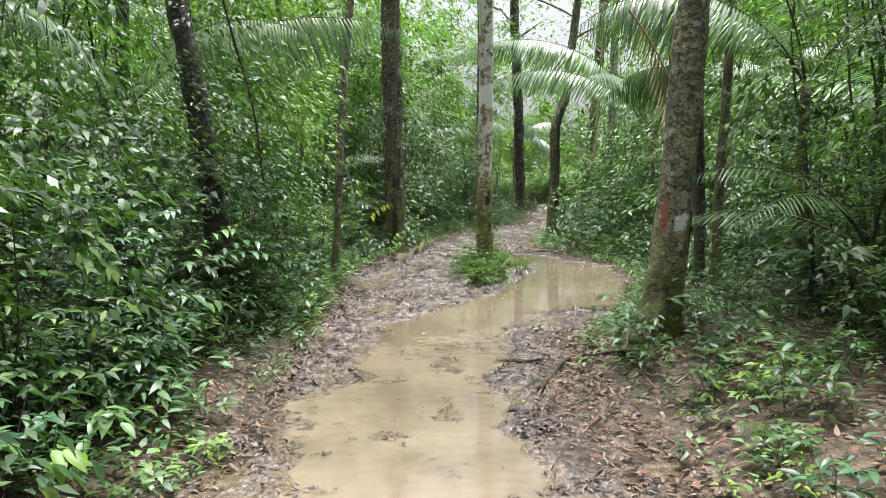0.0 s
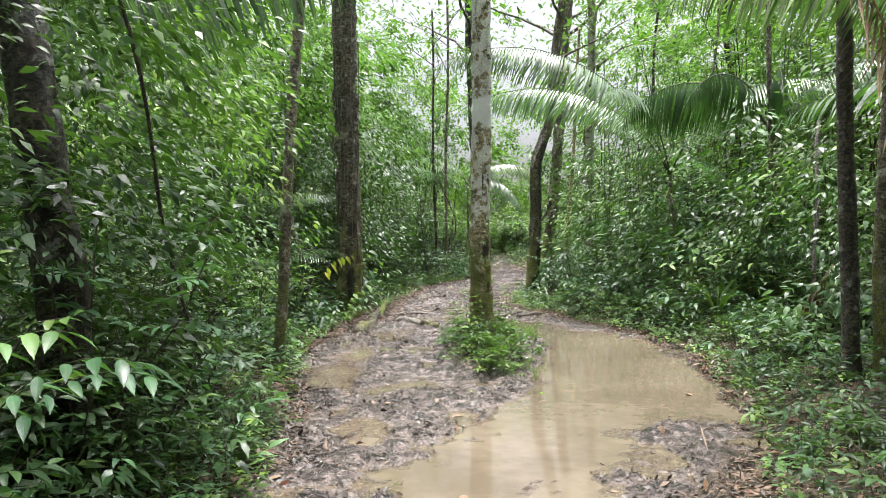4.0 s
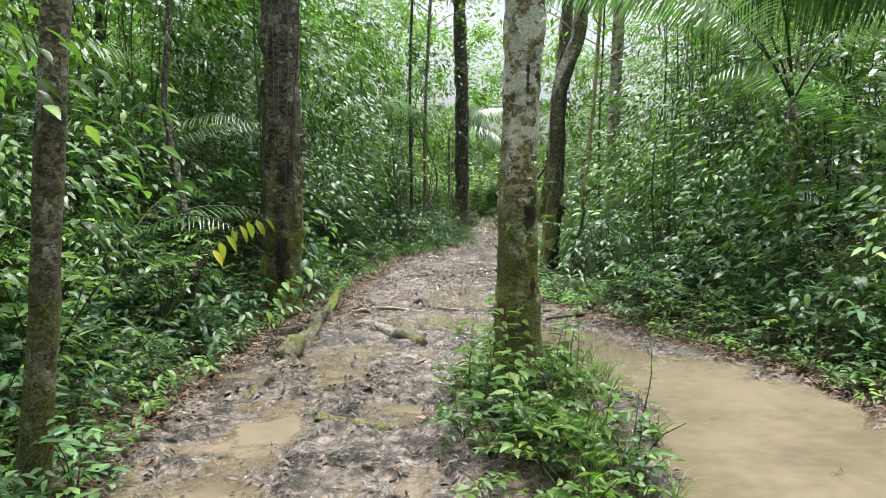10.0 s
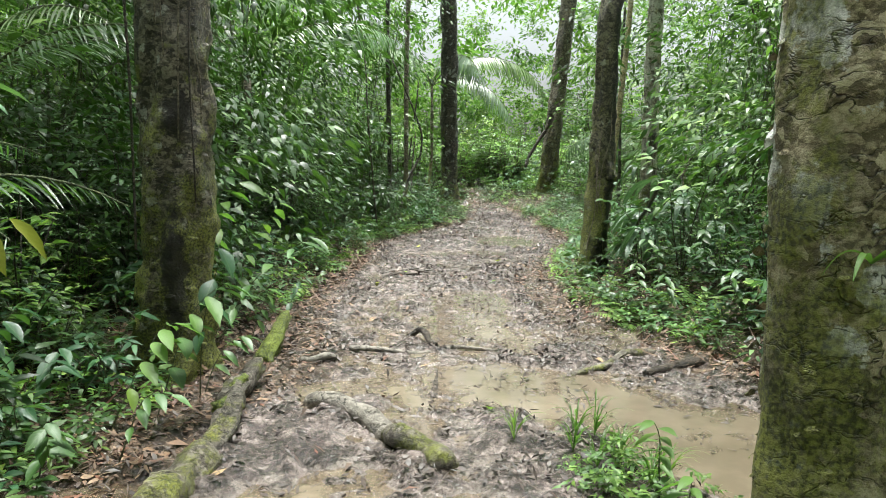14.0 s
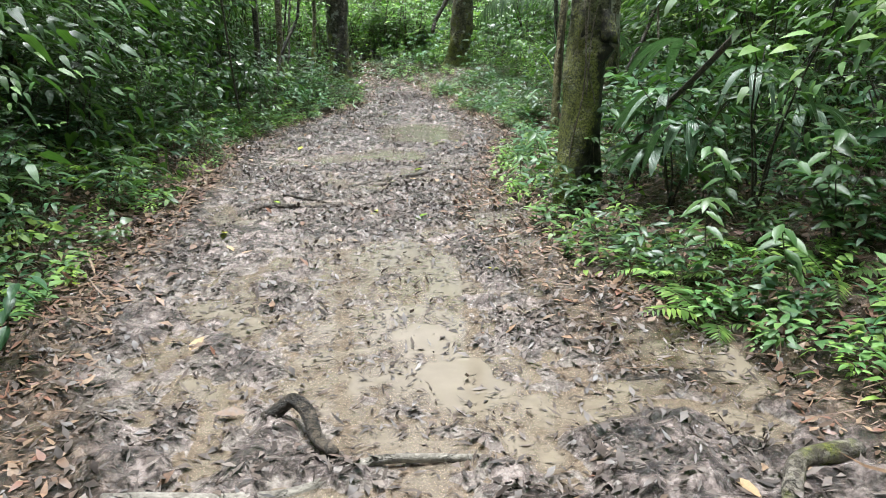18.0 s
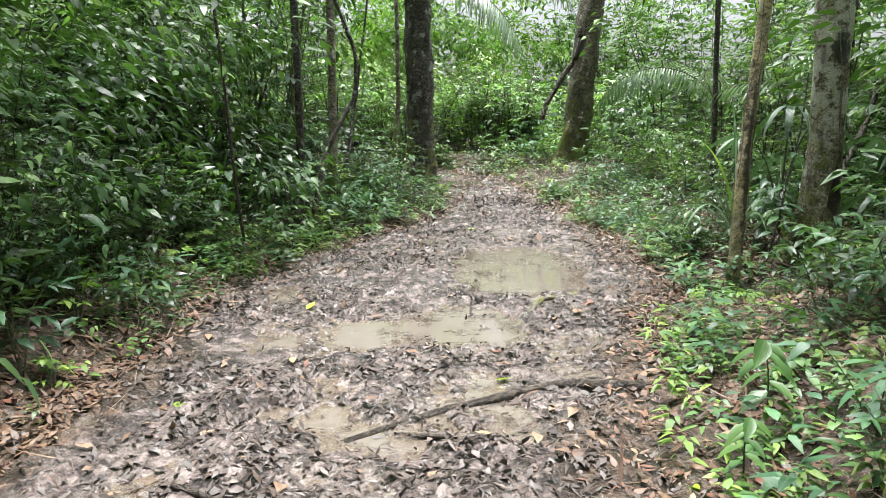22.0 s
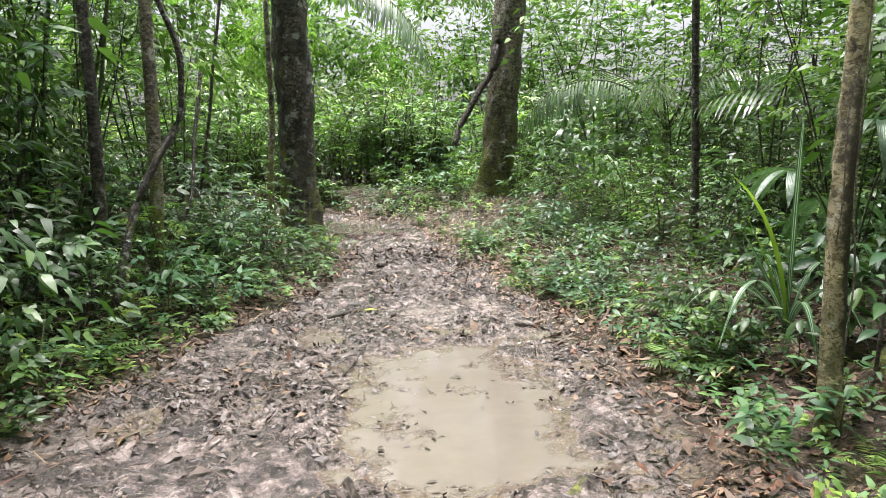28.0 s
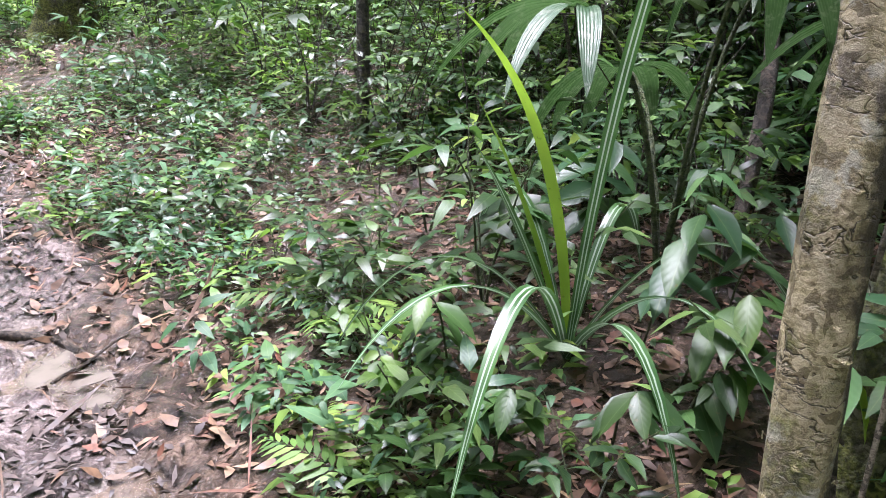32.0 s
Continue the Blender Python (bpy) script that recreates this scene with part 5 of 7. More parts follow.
boughs(112, 90, 15, 30, 0.7, 2.4, 0.3, 1.7, 0.1, M_LEAF_MID, "leafy twigs low over the left verge", 50, -0.4, left=True)
boughs(71, 40, 11, 22, 1.6, 3.2, 0.8, 4.0, 0.125, M_LEAF_FRESH, "light green boughs over the bank", 56, right=True)
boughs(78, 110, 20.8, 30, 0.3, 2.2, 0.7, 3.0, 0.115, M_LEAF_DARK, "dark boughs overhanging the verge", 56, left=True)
boughs(79, 130, 21, 36, 0.5, 4.0, 4.4, 8.5, 0.15, M_LEAF_CANOPY, "boughs of the lower canopy over the verge", 80, -0.1, left=True)
boughs(76, 45, 12, 23, 0.9, 2.6, 0.5, 2.4, 0.125, M_LEAF_MID, "leafy boughs low over the bank", 56, right=True)
boughs(70, 40, 12, 21, 1.2, 3.0, 1.0, 4.5, 0.125, M_LEAF_BLUE, "shiny boughs over the bank", 56, right=True)
# added above the view only to darken the bank below
boughs(96, 34, 25.4, 28.8, 0.2, 2.6, 2.9, 5.5, 0.13, M_LEAF_DARK, "unseen dark boughs added to shade the bank by the spotted tree", 50, right=True)
# added high overhead so that the left verge comes out darker
boughs(97, 190, 20.5, 33, 0.4, 3.0, 3.1, 5.5, 0.13, M_LEAF_DARK, "dark boughs added overhead to shade the verge", 50, left=True)
boughs(65, 950, 6, 37, 2.6, 10.0, 3.5, 9.5, 0.15, M_LEAF_CANOPY, "boughs of the lower canopy", 90, -0.05, 0.6)
boughs(114, 330, 24, 44, 0, 1, 4.5, 12.5, 0.2, M_LEAF_CANOPY, "high boughs of the forest behind the thicket", 60, -0.3, box=(-15, -2.2))
boughs(115, 220, 22, 44, 0, 1, 4.5, 12.5, 0.2, M_LEAF_CANOPY, "high boughs of the forest behind the bank", 60, -0.3, box=(10, 20))
boughs(116, 260, 50, 60, 0, 1, 5.0, 15.0, 0.22, M_LEAF_CANOPY, "tall sunlit forest far past the bend", 70, -0.3, box=(-8, 13))
# mostly unseen cover, added to keep light out of the thicket
boughs(117, 720, -5, 36, 3.6, 10, 6.0, 10.0, 0.22, M_LEAF_CANOPY, "canopy added over the thicket to darken its inside", 64, -0.5)
boughs(118, 460, 40, 56, 0, 1, 0.5, 11.0, 0.19, M_LEAF_CANOPY, "forest closing the view beyond the bank", 64, -0.4, box=(12, 26))
boughs(120, 520, 57, 67, 0, 1, 1.5, 17.0, 0.24, M_LEAF_CANOPY, "high wall of forest far past the bend", 64, -0.8, box=(-24, 30), size=1.7)
boughs(119, 640, 44, 57, 0, 1, 2.5, 10.0, 0.17, M_LEAF_CANOPY, "tall leafy forest past the bend", 80, -0.6, box=(-12, 20), size=1.35)
boughs(77, 320, 44.5, 54, -4.0, 3.0, 1.5, 7.0, 0.15, M_LEAF_CANOPY, "boughs closing the view past the bend", 90, -0.2, box=(-5, 13))
# fresh leaf colour carries part of their sunlit look
boughs(113, 150, 42.5, 46, 0, 1, 0.3, 4.5, 0.13, M_LEAF_FRESH, "sunlit leaves closing the view past the bend", 70, -0.5, box=(-2, 11))

# ---- low cover and litter ----
rng = np.random.default_rng(71)


def cover(name, label, seed, per, leaf, ratio, material, n, d0, d1, tall, y0=1.5, y1=38, right=0.5):
    r = np.random.default_rng(seed)
    proto = Geo()
    az = r.uniform(0, 6.283, per)
    leaves(proto, np.c_[np.cos(az) * 0.03, np.sin(az) * 0.03, tall * r.uniform(0.3, 1, per)], np.c_[np.cos(az), np.sin(az), r.uniform(-0.2, 0.5, per)], np.array([0, 0, 1.0]) + r.normal(0, 0.25, (per, 3)), leaf * r.uniform(0.6, 1.2, per), ratio, 0.25, LEAF4)
    y = r.uniform(y0, y1, n)
    side = np.where(r.random(n) < 1 - right, -1, 1)
    d = d0 + (d1 - d0) * r.random(n) ** 1.3
    x = np.where(side < 0, edge_l(y) - d, edge_r(y) + d)
    keep = vnoise(x, y, 0.8, 5) + r.uniform(-0.6, 0.9, n) > -0.1
    keep &= ~((x > edge_r(y)) & (y > 26.2) & (y < 28.8) & (d > 0.5) & (d < 3.0) & (r.random(n) < 0.55))
    keep &= ~((x < edge_l(y)) & (y > 11.3) & (y < 13.5) & (d < 1.2) & (r.random(n) < 0.75))
    keep &= ~((x > edge_r(y)) & (y > 3) & (y < 9) & (d < 1.6) & (r.random(n) < 0.5))
    keep &= ~((side > 0) & (y > 27) & (y < 31.5) & (d < 0.14))
    if tall > 0.5:
        keep &= ~((x > edge_r(y)) & (y > 26) & (y < 30.5) & (d < 2.8)) & ~((x > edge_r(y)) & (y > 11.5) & (y < 20) & (d < 1.6))
    x, y = x[keep], y[keep]
    z = height(x, y) - 0.01
    mats = [np.array(pose(float(a), float(b), float(c), r.normal(0, 10), r.normal(0, 10), r.uniform(0, 360)) @ Matrix.Scale(r.uniform(0.6, 1.35), 4)) for a, b, c in zip(x, y, z)]
    solid(name, proto.merged(mats), material, label, "ground cover", kind="stuff")


cover("ground_cover", "low creeping green leaves over leaf litter", 72, 8, 0.075, 0.48, M_LEAF_MID, 6200, -0.1, 2.6, 0.14)
cover("ground_cover", "low dark seedlings on the forest floor", 73, 8, 0.1, 0.42, M_LEAF_BLUE, 2800, 0.1, 3.4, 0.24)
cover("ground_cover", "small fresh green herbs at the trail's edge", 74, 9, 0.06, 0.5, M_LEAF_FRESH, 2100, -0.15, 1.6, 0.12)
cover("undergrowth", "knee-high tangle of dark leaves", 75, 14, 0.14, 0.4, M_LEAF_DARK, 1900, 1.0, 7.0, 0.75)
# fresh leaf colour stands in for light on the far bank
cover("undergrowth", "knee-high tangle of leaves beside the far trail", 98, 12, 0.1, 0.4, M_LEAF_FRESH, 1000, 1.6, 6.5, 0.45, 27, 38, 1.0)
cover("ground_cover", "dense small wet seedlings beside the far trail", 78, 8, 0.055, 0.42, M_LEAF_BLUE, 900, 0.05, 2.4, 0.2, 28.5, 34, 0.8)
cover("ground_cover", "dense small green herbs beside the far trail", 79, 8, 0.05, 0.45, M_LEAF_MID, 1100, 0.05, 2.4, 0.15, 27.5, 34, 0.8)


SCRAP = dict(v=[(0, 0.05, 0), (0.42, -0.42, 0.16), (0.55, 0.46, 0.12), (1, 0.1, -0.05)], t=[(0, 1, 2), (1, 3, 2)], q=[])


def litter(name, label, seed, n, y0, y1, inside, d0, d1, material, lo, hi, ratio, lift, afloat=False):
    r = np.random.default_rng(seed)
    y = r.uniform(y0, y1, n)
    if inside:
        x = edge_l(y) + (edge_r(y) - edge_l(y)) * r.random(n)
    else:
        d = d0 + (d1 - d0) * r.random(n) ** 1.5
        x = np.where(r.random(n) < 0.5, edge_l(y) - d, edge_r(y) + d)
    z = height(x, y)
    keep = z > 0.012 if not afloat else (z < 0.012) & (z > -0.024 - 0.03 * smooth(18, 20, y) * smooth(25, 23, y) + 0.014 * vnoise(x, y, 1.1, 2))
    if afloat:
        z = np.maximum(z, 0.005)
    if inside and not afloat:
        keep &= ((x > edge_l(y) + band_l(y)) & (x < edge_r(y) - band_r(y))) | (r.random(n) < 0.25)
        keep &= 1.2 * vnoise(x, y, 1.7, 3) + 0.9 * vnoise(x, y, 4.0, 2) + r.uniform(-0.7, 1.0, n) > np.where(y > 19, -0.15, -0.05)
    x, y, z = x[keep], y[keep], z[keep]
    n = len(x)
    e = 0.05
    nx, ny = (height(x - e, y) - height(x + e, y)) / (2 * e), (height(x, y - e) - height(x, y + e)) / (2 * e)
    up = unit(np.c_[nx, ny, np.ones(n)] + r.normal(0, 0.17 if inside else 0.28, (n, 3)))
    az = r.uniform(0, 6.283, n)
    w = np.c_[np.cos(az), np.sin(az), np.zeros(n)]
    w = w - up * np.sum(w * up, 1)[:, None]
    g = Geo()
    leaves(g, np.c_[x, y, z + lift], w, up, r.uniform(lo, hi, n), ratio * r.uniform(0.3, 1.6, n), r.uniform(-0.6, 0.35, n), SCRAP if inside else LEAF4)
    solid(name, g, material, label, "leaf litter", kind="stuff")


litter("leaf_litter", "brown dead leaves covering the verge", 81, 34000, 1.5, 38, False, -0.25, 3.0, M_LITTER, 0.025, 0.09, 0.42, 0.006)
litter("leaf_litter", "fine brown leaf litter between seedlings", 85, 24000, 20, 34, False, 0.05, 3.6, M_LITTER, 0.02, 0.08, 0.45, 0.005)
for seed, side in ((87, -1), (88, 1)):   # the litter strips along the trail's two edges
    r = np.random.default_rng(seed)
    n = 7000
    y = r.uniform(3.0 if side > 0 else 15.0, 27.6, n)
    x = edge_l(y) + band_l(y) * r.random(n) * 1.15 if side < 0 else edge_r(y) - band_r(y) * r.random(n) * 1.15
    z = height(x, y)
    ok = z > 0.01
    x, y, z, n = x[ok], y[ok], z[ok], int(ok.sum())
    az = r.uniform(0, 6.283, n)
    g = leaves(Geo(), np.c_[x, y, z + 0.006], np.c_[np.cos(az), np.sin(az), r.normal(0, 0.12, n)], np.array([0, 0, 1.0]) + r.normal(0, 0.25, (n, 3)), r.uniform(0.02, 0.075, n), 0.4 * r.uniform(0.5, 1.3, n), r.uniform(-0.35, 0.25, n), LEAF4)
    solid("leaf_litter", g, M_LITTER, "wet brown leaves along the trail's edge", "leaf litter", kind="stuff")
for seed, n, x0, x1, y0, y1, lab in ((89, 9000, 4.6, 8.5, 25.2, 30.2, "red-brown dead leaves round the spotted tree"), (90, 2600, -3.2, -1.35, 10.8, 14.0, "dark dead leaves under the slim tree")):
    r = np.random.default_rng(seed)
    x, y = r.uniform(x0, x1, n), r.uniform(y0, y1, n)
    off = outside(x, y)
    x, y = x[off > 0.08], y[off > 0.08]
    n = len(x)
    az = r.uniform(0, 6.283, n)
    g = leaves(Geo(), np.c_[x, y, height(x, y) + 0.008], np.c_[np.cos(az), np.sin(az), r.normal(0, 0.15, n)], np.array([0, 0, 1.0]) + r.normal(0, 0.3, (n, 3)), r.uniform(0.02, 0.07, n), 0.42 * r.uniform(0.5, 1.2, n), r.uniform(-0.4, 0.25, n), LEAF4)
    solid("leaf_litter", g, M_LITTER if seed == 89 else M_DEBRIS, lab, "leaf litter", kind="stuff")
litter("twig_litter", "thin brown twigs scattered over the verge", 86, 3600, 1.5, 36, False, -0.6, 2.6, M_LITTER, 0.08, 0.3, 0.045, 0.012)
litter("mud_debris", "dark rotting leaf scraps trodden into mud", 82, 165000, 2.5, 34, True, 0, 0, M_DEBRIS, 0.015, 0.07, 0.4, 0.004)
litter("trodden_leaves", "scattered brown leaves lying on wet mud", 83, 3200, 1.5, 37, True, 0, 0, M_LITTER, 0.04, 0.12, 0.4, 0.006)
litter("floating_debris", "dark leaf scraps and twigs afloat in the puddles", 84, 75000, 1.5, 31, True, 0, 0, M_DEBRIS, 0.012, 0.07, 0.3, 0.003, True)
for ob in SMALL + MEDIUM + TALL + FAR + POLE + PALMS + FANS:
    drop(ob)

# ---- single things along the trail ----


def on_ground(pts, sink):
    return np.array([(x, y, float(height(x, y)) + up - sink) for x, y, *u in pts for up in [u[0] if u else 0.0]])


def resample(p, n):
    d = np.r_[0, np.cumsum(np.linalg.norm(np.diff(p, axis=0), axis=1))]
    s = np.linspace(0, d[-1], n)
    q = np.stack([np.interp(s, d, p[:, i]) for i in range(3)], -1)
    for _ in range(2):
        q[1:-1] = (q[:-2] + 2 * q[1:-1] + q[2:]) / 4
    return q


def lying(name, label, category, pts, r0, r1, material, sink=0.0, sides=10, n=24, rough=0.16, seed=0, group="", sway=0.35):
    """A log, root or stick along points of the ground; its middle stands sink above or below it."""
    p = resample(on_ground(pts, sink), n)
    rng = np.random.default_rng(seed)
    ph = rng.random(3) * 6.28
    p += r0 * sway * np.sin(np.linspace(0, 9, n)[:, None] + ph)
    o = p[0].copy()
    g = tube(Geo(), p - o, np.linspace(r0, r1, n), sides, rough, seed=seed)
    return solid(name, g, material, label, category, group, at=tuple(o))


lying("log", "smooth grey log end lying in the mud", "log", ((-0.3, 18.95, 0.0), (-0.15, 18.75, 0.02), (0.02, 18.55, 0.02), (0.12, 18.3, 0.02)), 0.05, 0.075, M_LOG_GREY, 0.0, 18, 34, 0.08, 1)
lying("log", "moss-covered end of a fallen log", "log", ((0.11, 18.32, 0.02), (0.22, 18.08, 0.02), (0.36, 17.82, 0.0)), 0.08, 0.07, M_LOG_MOSS, 0.0, 18, 30, 0.14, 2)
lying("log", "old dark log sunk along the trail's edge", "log", ((-1.2, 15.7), (-1.1, 16.2), (-1.02, 16.7), (-0.95, 17.3)), 0.06, 0.075, M_LOG_OLD, 0.02, 16, 50, 0.3, 3)
lying("log", "bright mossy hump of the rotten log", "log", ((-0.97, 17.15, 0.03), (-0.89, 17.6, 0.06), (-0.84, 17.95, 0.02)), 0.1, 0.085, M_LOG_MOSS, 0.02, 18, 30, 0.3, 13)
lying("log", "broken grey log with a mossy ridge on the verge", "log", ((-0.83, 18.02, 0.02), (-0.77, 18.4, 0.05), (-0.71, 18.9, 0.08), (-0.67, 19.4, 0.1)), 0.075, 0.06, M_LOG_OLD, 0.0, 18, 44, 0.3, 14)
lying("moss", "bright green moss along the broken log", "moss", ((-0.78, 18.45, 0.11), (-0.73, 18.75, 0.13), (-0.7, 19.0, 0.14)), 0.035, 0.03, M_MOSS, 0.0, 12, 24, 0.45, 15)
lying("log", "short moss-covered log end sticking up from the litter", "log", ((-0.64, 19.95, -0.03), (-0.58, 20.18, 0.07), (-0.53, 20.38, 0.16), (-0.48, 20.56, 0.23)), 0.068, 0.05, M_MOSS, 0.0, 18, 34, 0.3, 16, sway=0.08)
w = Geo().add([(-0.03, 0, -0.03), (0.035, 0.01, -0.03), (0.028, 0.04, -0.03), (-0.025, 0.035, -0.03), (0.012, 0.14, 0.12), (0.016, 0.146, 0.118)], [(0, 1, 4), (1, 5, 4), (1, 2, 5), (3, 0, 4), (3, 4, 5), (3, 5, 2)])
solid("stick", w, M_TWIG, "dark broken wedge of wood stuck in the mud", "stick", "sticks on the trail", at=place(0.48, 19.1), turn=-15)
lying("root", "pinkish root end in the litter", "root", ((-0.36, 19.8, 0.01), (-0.24, 19.88, 0.02), (-0.1, 19.98, 0.02)), 0.032, 0.03, M_LOG_GREY, 0.0, 10, 16, 0.15, 18, "roots on the trail")
lying("log", "half-sunken mossy log in the mud", "log", ((-0.62, 15.22), (-0.35, 15.05), (-0.05, 15.0)), 0.05, 0.04, M_LOG_MOSS, 0.0, 12, 24, 0.14, 5)
lying("log", "black wet log ends at the puddle's bank", "log", ((3.75, 13.45, 0.06), (4.15, 13.55, 0.06), (4.7, 13.5, 0.05)), 0.055, 0.05, M_BARK_DARK, -0.02, 12, 24, 0.1, 7)
lying("log", "second black wet log on the bank", "log", ((3.8, 13.15, 0.04), (4.3, 13.25, 0.05), (4.8, 13.2, 0.04)), 0.045, 0.04, M_BARK_DARK, -0.02, 12, 24, 0.1, 8)
ROOTS = [
    (((0.0, 20.24), (0.29, 20.16), (0.57, 20.17), (0.8, 20.24), (1.1, 20.21), (1.3, 20.25)), 0.03, 0.016, "long pale root snaking across the mud"),
    (((0.53, 20.68, -0.01), (0.6, 20.64, 0.07), (0.66, 20.52, 0.07), (0.69, 20.3, 0.0)), 0.034, 0.026, "arched root stub beside the long root"),
    (((1.5, 19.42), (1.76, 19.5), (2.06, 19.78), (2.32, 19.8)), 0.026, 0.045, "dark root with a mossy hump"),
    (((2.05, 19.35), (2.3, 19.45), (2.6, 19.54)), 0.035, 0.05, "thick dark root at the verge"),
    (((1.93, 20.59), (2.3, 20.57), (2.5, 20.46)), 0.02, 0.015, "thin root over dry mud"),
    (((1.68, 25.1), (2.2, 25.42), (2.8, 25.62), (3.2, 25.48)), 0.02, 0.045, "curved root crossing the trail, dark and wet"),
    (((0.75, 24.2), (0.94, 24.26), (1.16, 24.16), (1.42, 24.05)), 0.025, 0.02, "dark root half sunk in mud"),
    (((1.05, 24.68), (1.31, 24.54), (1.42, 24.38)), 0.016, 0.012, "small root in the mud"),
    (((1.98, 23.97), (2.21, 23.9), (2.4, 23.78)), 0.02, 0.014, "short root in the mud"),
    (((2.88, 26.85), (3.25, 27.4), (3.66, 27.76)), 0.032, 0.026, "mossy root along the puddle's rim"),
    (((4.5, 30.56), (4.66, 30.4), (4.73, 30.05)), 0.022, 0.016, "curved root on the mud bank"),
    (((3.1, 31.2), (3.6, 31.5), (4.0, 31.3)), 0.02, 0.015, "thin root over the trail"),
    (((4.0, 33.2), (4.4, 33.5), (4.9, 33.4)), 0.03, 0.02, "root ridge across the far trail")]
for i, (pts, r0, r1, lab) in enumerate(ROOTS):
    lying("root", lab, "root", pts, r0 * 0.8, r1 * 0.8, M_LOG_MOSS if "moss" in lab else (M_LOG_GREY if "pale" in lab else M_TWIG), -0.006, 9, 30, 0.2, 20 + i, "roots on the trail")
STICKS = [
    (((-2.1, 12.9), (-1.7, 12.75), (-1.3, 12.85)), 0.018), (((-1.9, 12.4), (-1.5, 12.55)), 0.014), (((-2.3, 12.6), (-1.9, 12.2), (-1.6, 12.1)), 0.012),
    (((-0.8, 7.02), (-0.46, 6.56), (-0.27, 6.14)), 0.012), (((-0.5, 6.0), (-0.27, 6.14)), 0.01), (((-1.06, 6.08), (-0.8, 6.3)), 0.012), (((-1.48, 6.2), (-1.2, 6.05)), 0.012),
    (((0.5, 7.62), (0.7, 7.5), (0.92, 7.36)), 0.03), (((1.3, 7.45), (1.85, 7.06)), 0.018), (((0.78, 6.3), (0.95, 6.9), (1.18, 7.32)), 0.028), (((2.73, 28.05), (2.75, 27.7), (2.82, 27.5)), 0.022),
    (((0.78, 24.32), (1.14, 24.16), (1.45, 24.08)), 0.02), (((1.95, 25.16), (2.17, 24.92), (2.2, 24.7)), 0.014), (((4.55, 30.1), (4.85, 30.25)), 0.008), (((3.95, 29.3), (4.15, 29.15)), 0.006),
    (((2.2, 17.1), (2.6, 16.8)), 0.01), (((0.4, 12.0), (0.7, 11.9)), 0.012), (((-1.2, 10.2), (-0.9, 10.7)), 0.01), (((-0.2, 23.0), (0.2, 23.3)), 0.012), (((1.5, 18.0), (1.9, 18.25)), 0.009), (((2.3, 22.4), (2.7, 22.1)), 0.01),
    (((3.2, 24.4), (3.05, 23.6), (3.02, 23.1)), 0.022), (((3.0, 29.6), (3.3, 30.3)), 0.008), (((-1.7, 12.1), (-1.2, 12.5)), 0.012), (((1.9, 8.9), (2.4, 9.3)), 0.014), (((5.0, 29.6), (5.5, 29.9)), 0.008)]
for i, (pts, r) in enumerate(STICKS):
    lying("stick", "dark wet stick lying on the mud", "stick", [(x, y, 0.0) for x, y in pts], r, r * 0.55, M_TWIG, -r * 0.6, 7, 14, 0.2, 50 + i, "sticks on the trail")

# fallen leaves that can be told apart
rng = np.random.default_rng(91)
FALLEN = []
for k, (m, lab) in enumerate(((M_YELLOW, "fallen yellow leaf on the mud"), (M_DEADPALM, "pale tan fallen leaf on the mud"), (M_LITTER, "dark red-brown fallen leaf on the mud"), (M_LIME, "fresh green fallen leaf on the mud"))):
    g = leaves(Geo(), (-0.5, 0, 0), (1, 0, 0), (0, 0, 1), 1.0, 0.42, -0.15 + 0.1 * k, LEAF_FINE)
    FALLEN.append(solid("fallen_leaf", g, m, lab, "fallen leaf", "fallen leaves"))
for i in range(150):
    y = rng.uniform(3.5, 33)
    x = edge_l(y) + (edge_r(y) - edge_l(y)) * rng.uniform(0.03, 0.97)
    if mound(x, y) > 0.3 or (float(height(x, y)) < 0 and i % 5):
        continue
    z = max(float(height(x, y)), 0.0)
    s = rng.uniform(0.06, 0.14)
    ob = copy_thing(FALLEN[rng.choice([0, 2, 2, 2, 2, 2, 1, 3])], pose(x, y, z + 0.008, rng.normal(0, 10), rng.normal(0, 10), rng.uniform(0, 360)))
    ob.scale = (s, s, s)
for ob in FALLEN:
    bpy.data.objects.remove(ob)


def big_palm(label, at, trunk, fronds, r=0.07, material=None):
    """A palm with each frond a part: direction, length, lift, fall, leaflet length, hang."""
    x, y = at
    root = thing("palm", label, "palm", "palms", at=place(x, y))
    rng = np.random.default_rng(int(abs(x * 97 + y * 31)))
    st = Geo()
    tube(st, bent((0, 0, -0.1), (0, 0, trunk), 14, 0.04, rng), np.linspace(r, r * 0.8, 14), 12, 0.08, 0.4, 3, 2)
    part("trunk", st, M_BARK_SLIM, root)
    for i, (az, ln, lift, fall, lf, hang) in enumerate(fronds):
        a, b = Geo(), Geo()
        frond_geo(a, b, (0, 0, trunk), radians(az), ln, lift, fall, int(ln * 15), lf, 0.055, hang, BLADE, 0.18, 0.02, i)
        fr = part("frond", b, M_PALM_SHEEN if material is None else material, root)
        part("rachis", a, M_STEM, fr)
    return root


big_palm("palm with long fronds arching over the puddle", (5.0, 19.1), 2.4, ((178, 5.1, 62, -42, 0.75, 0.7), (196, 6.1, 66, -38, 0.8, 0.7), (150, 4.5, 65, -30, 0.7, 0.5), (230, 3.8, 60, -30, 0.7, 0.5), (20, 4, 60, -30, 0.7, 0.5), (80, 4, 65, -20, 0.7, 0.5), (300, 4, 62, -30, 0.7, 0.5)), 0.06)
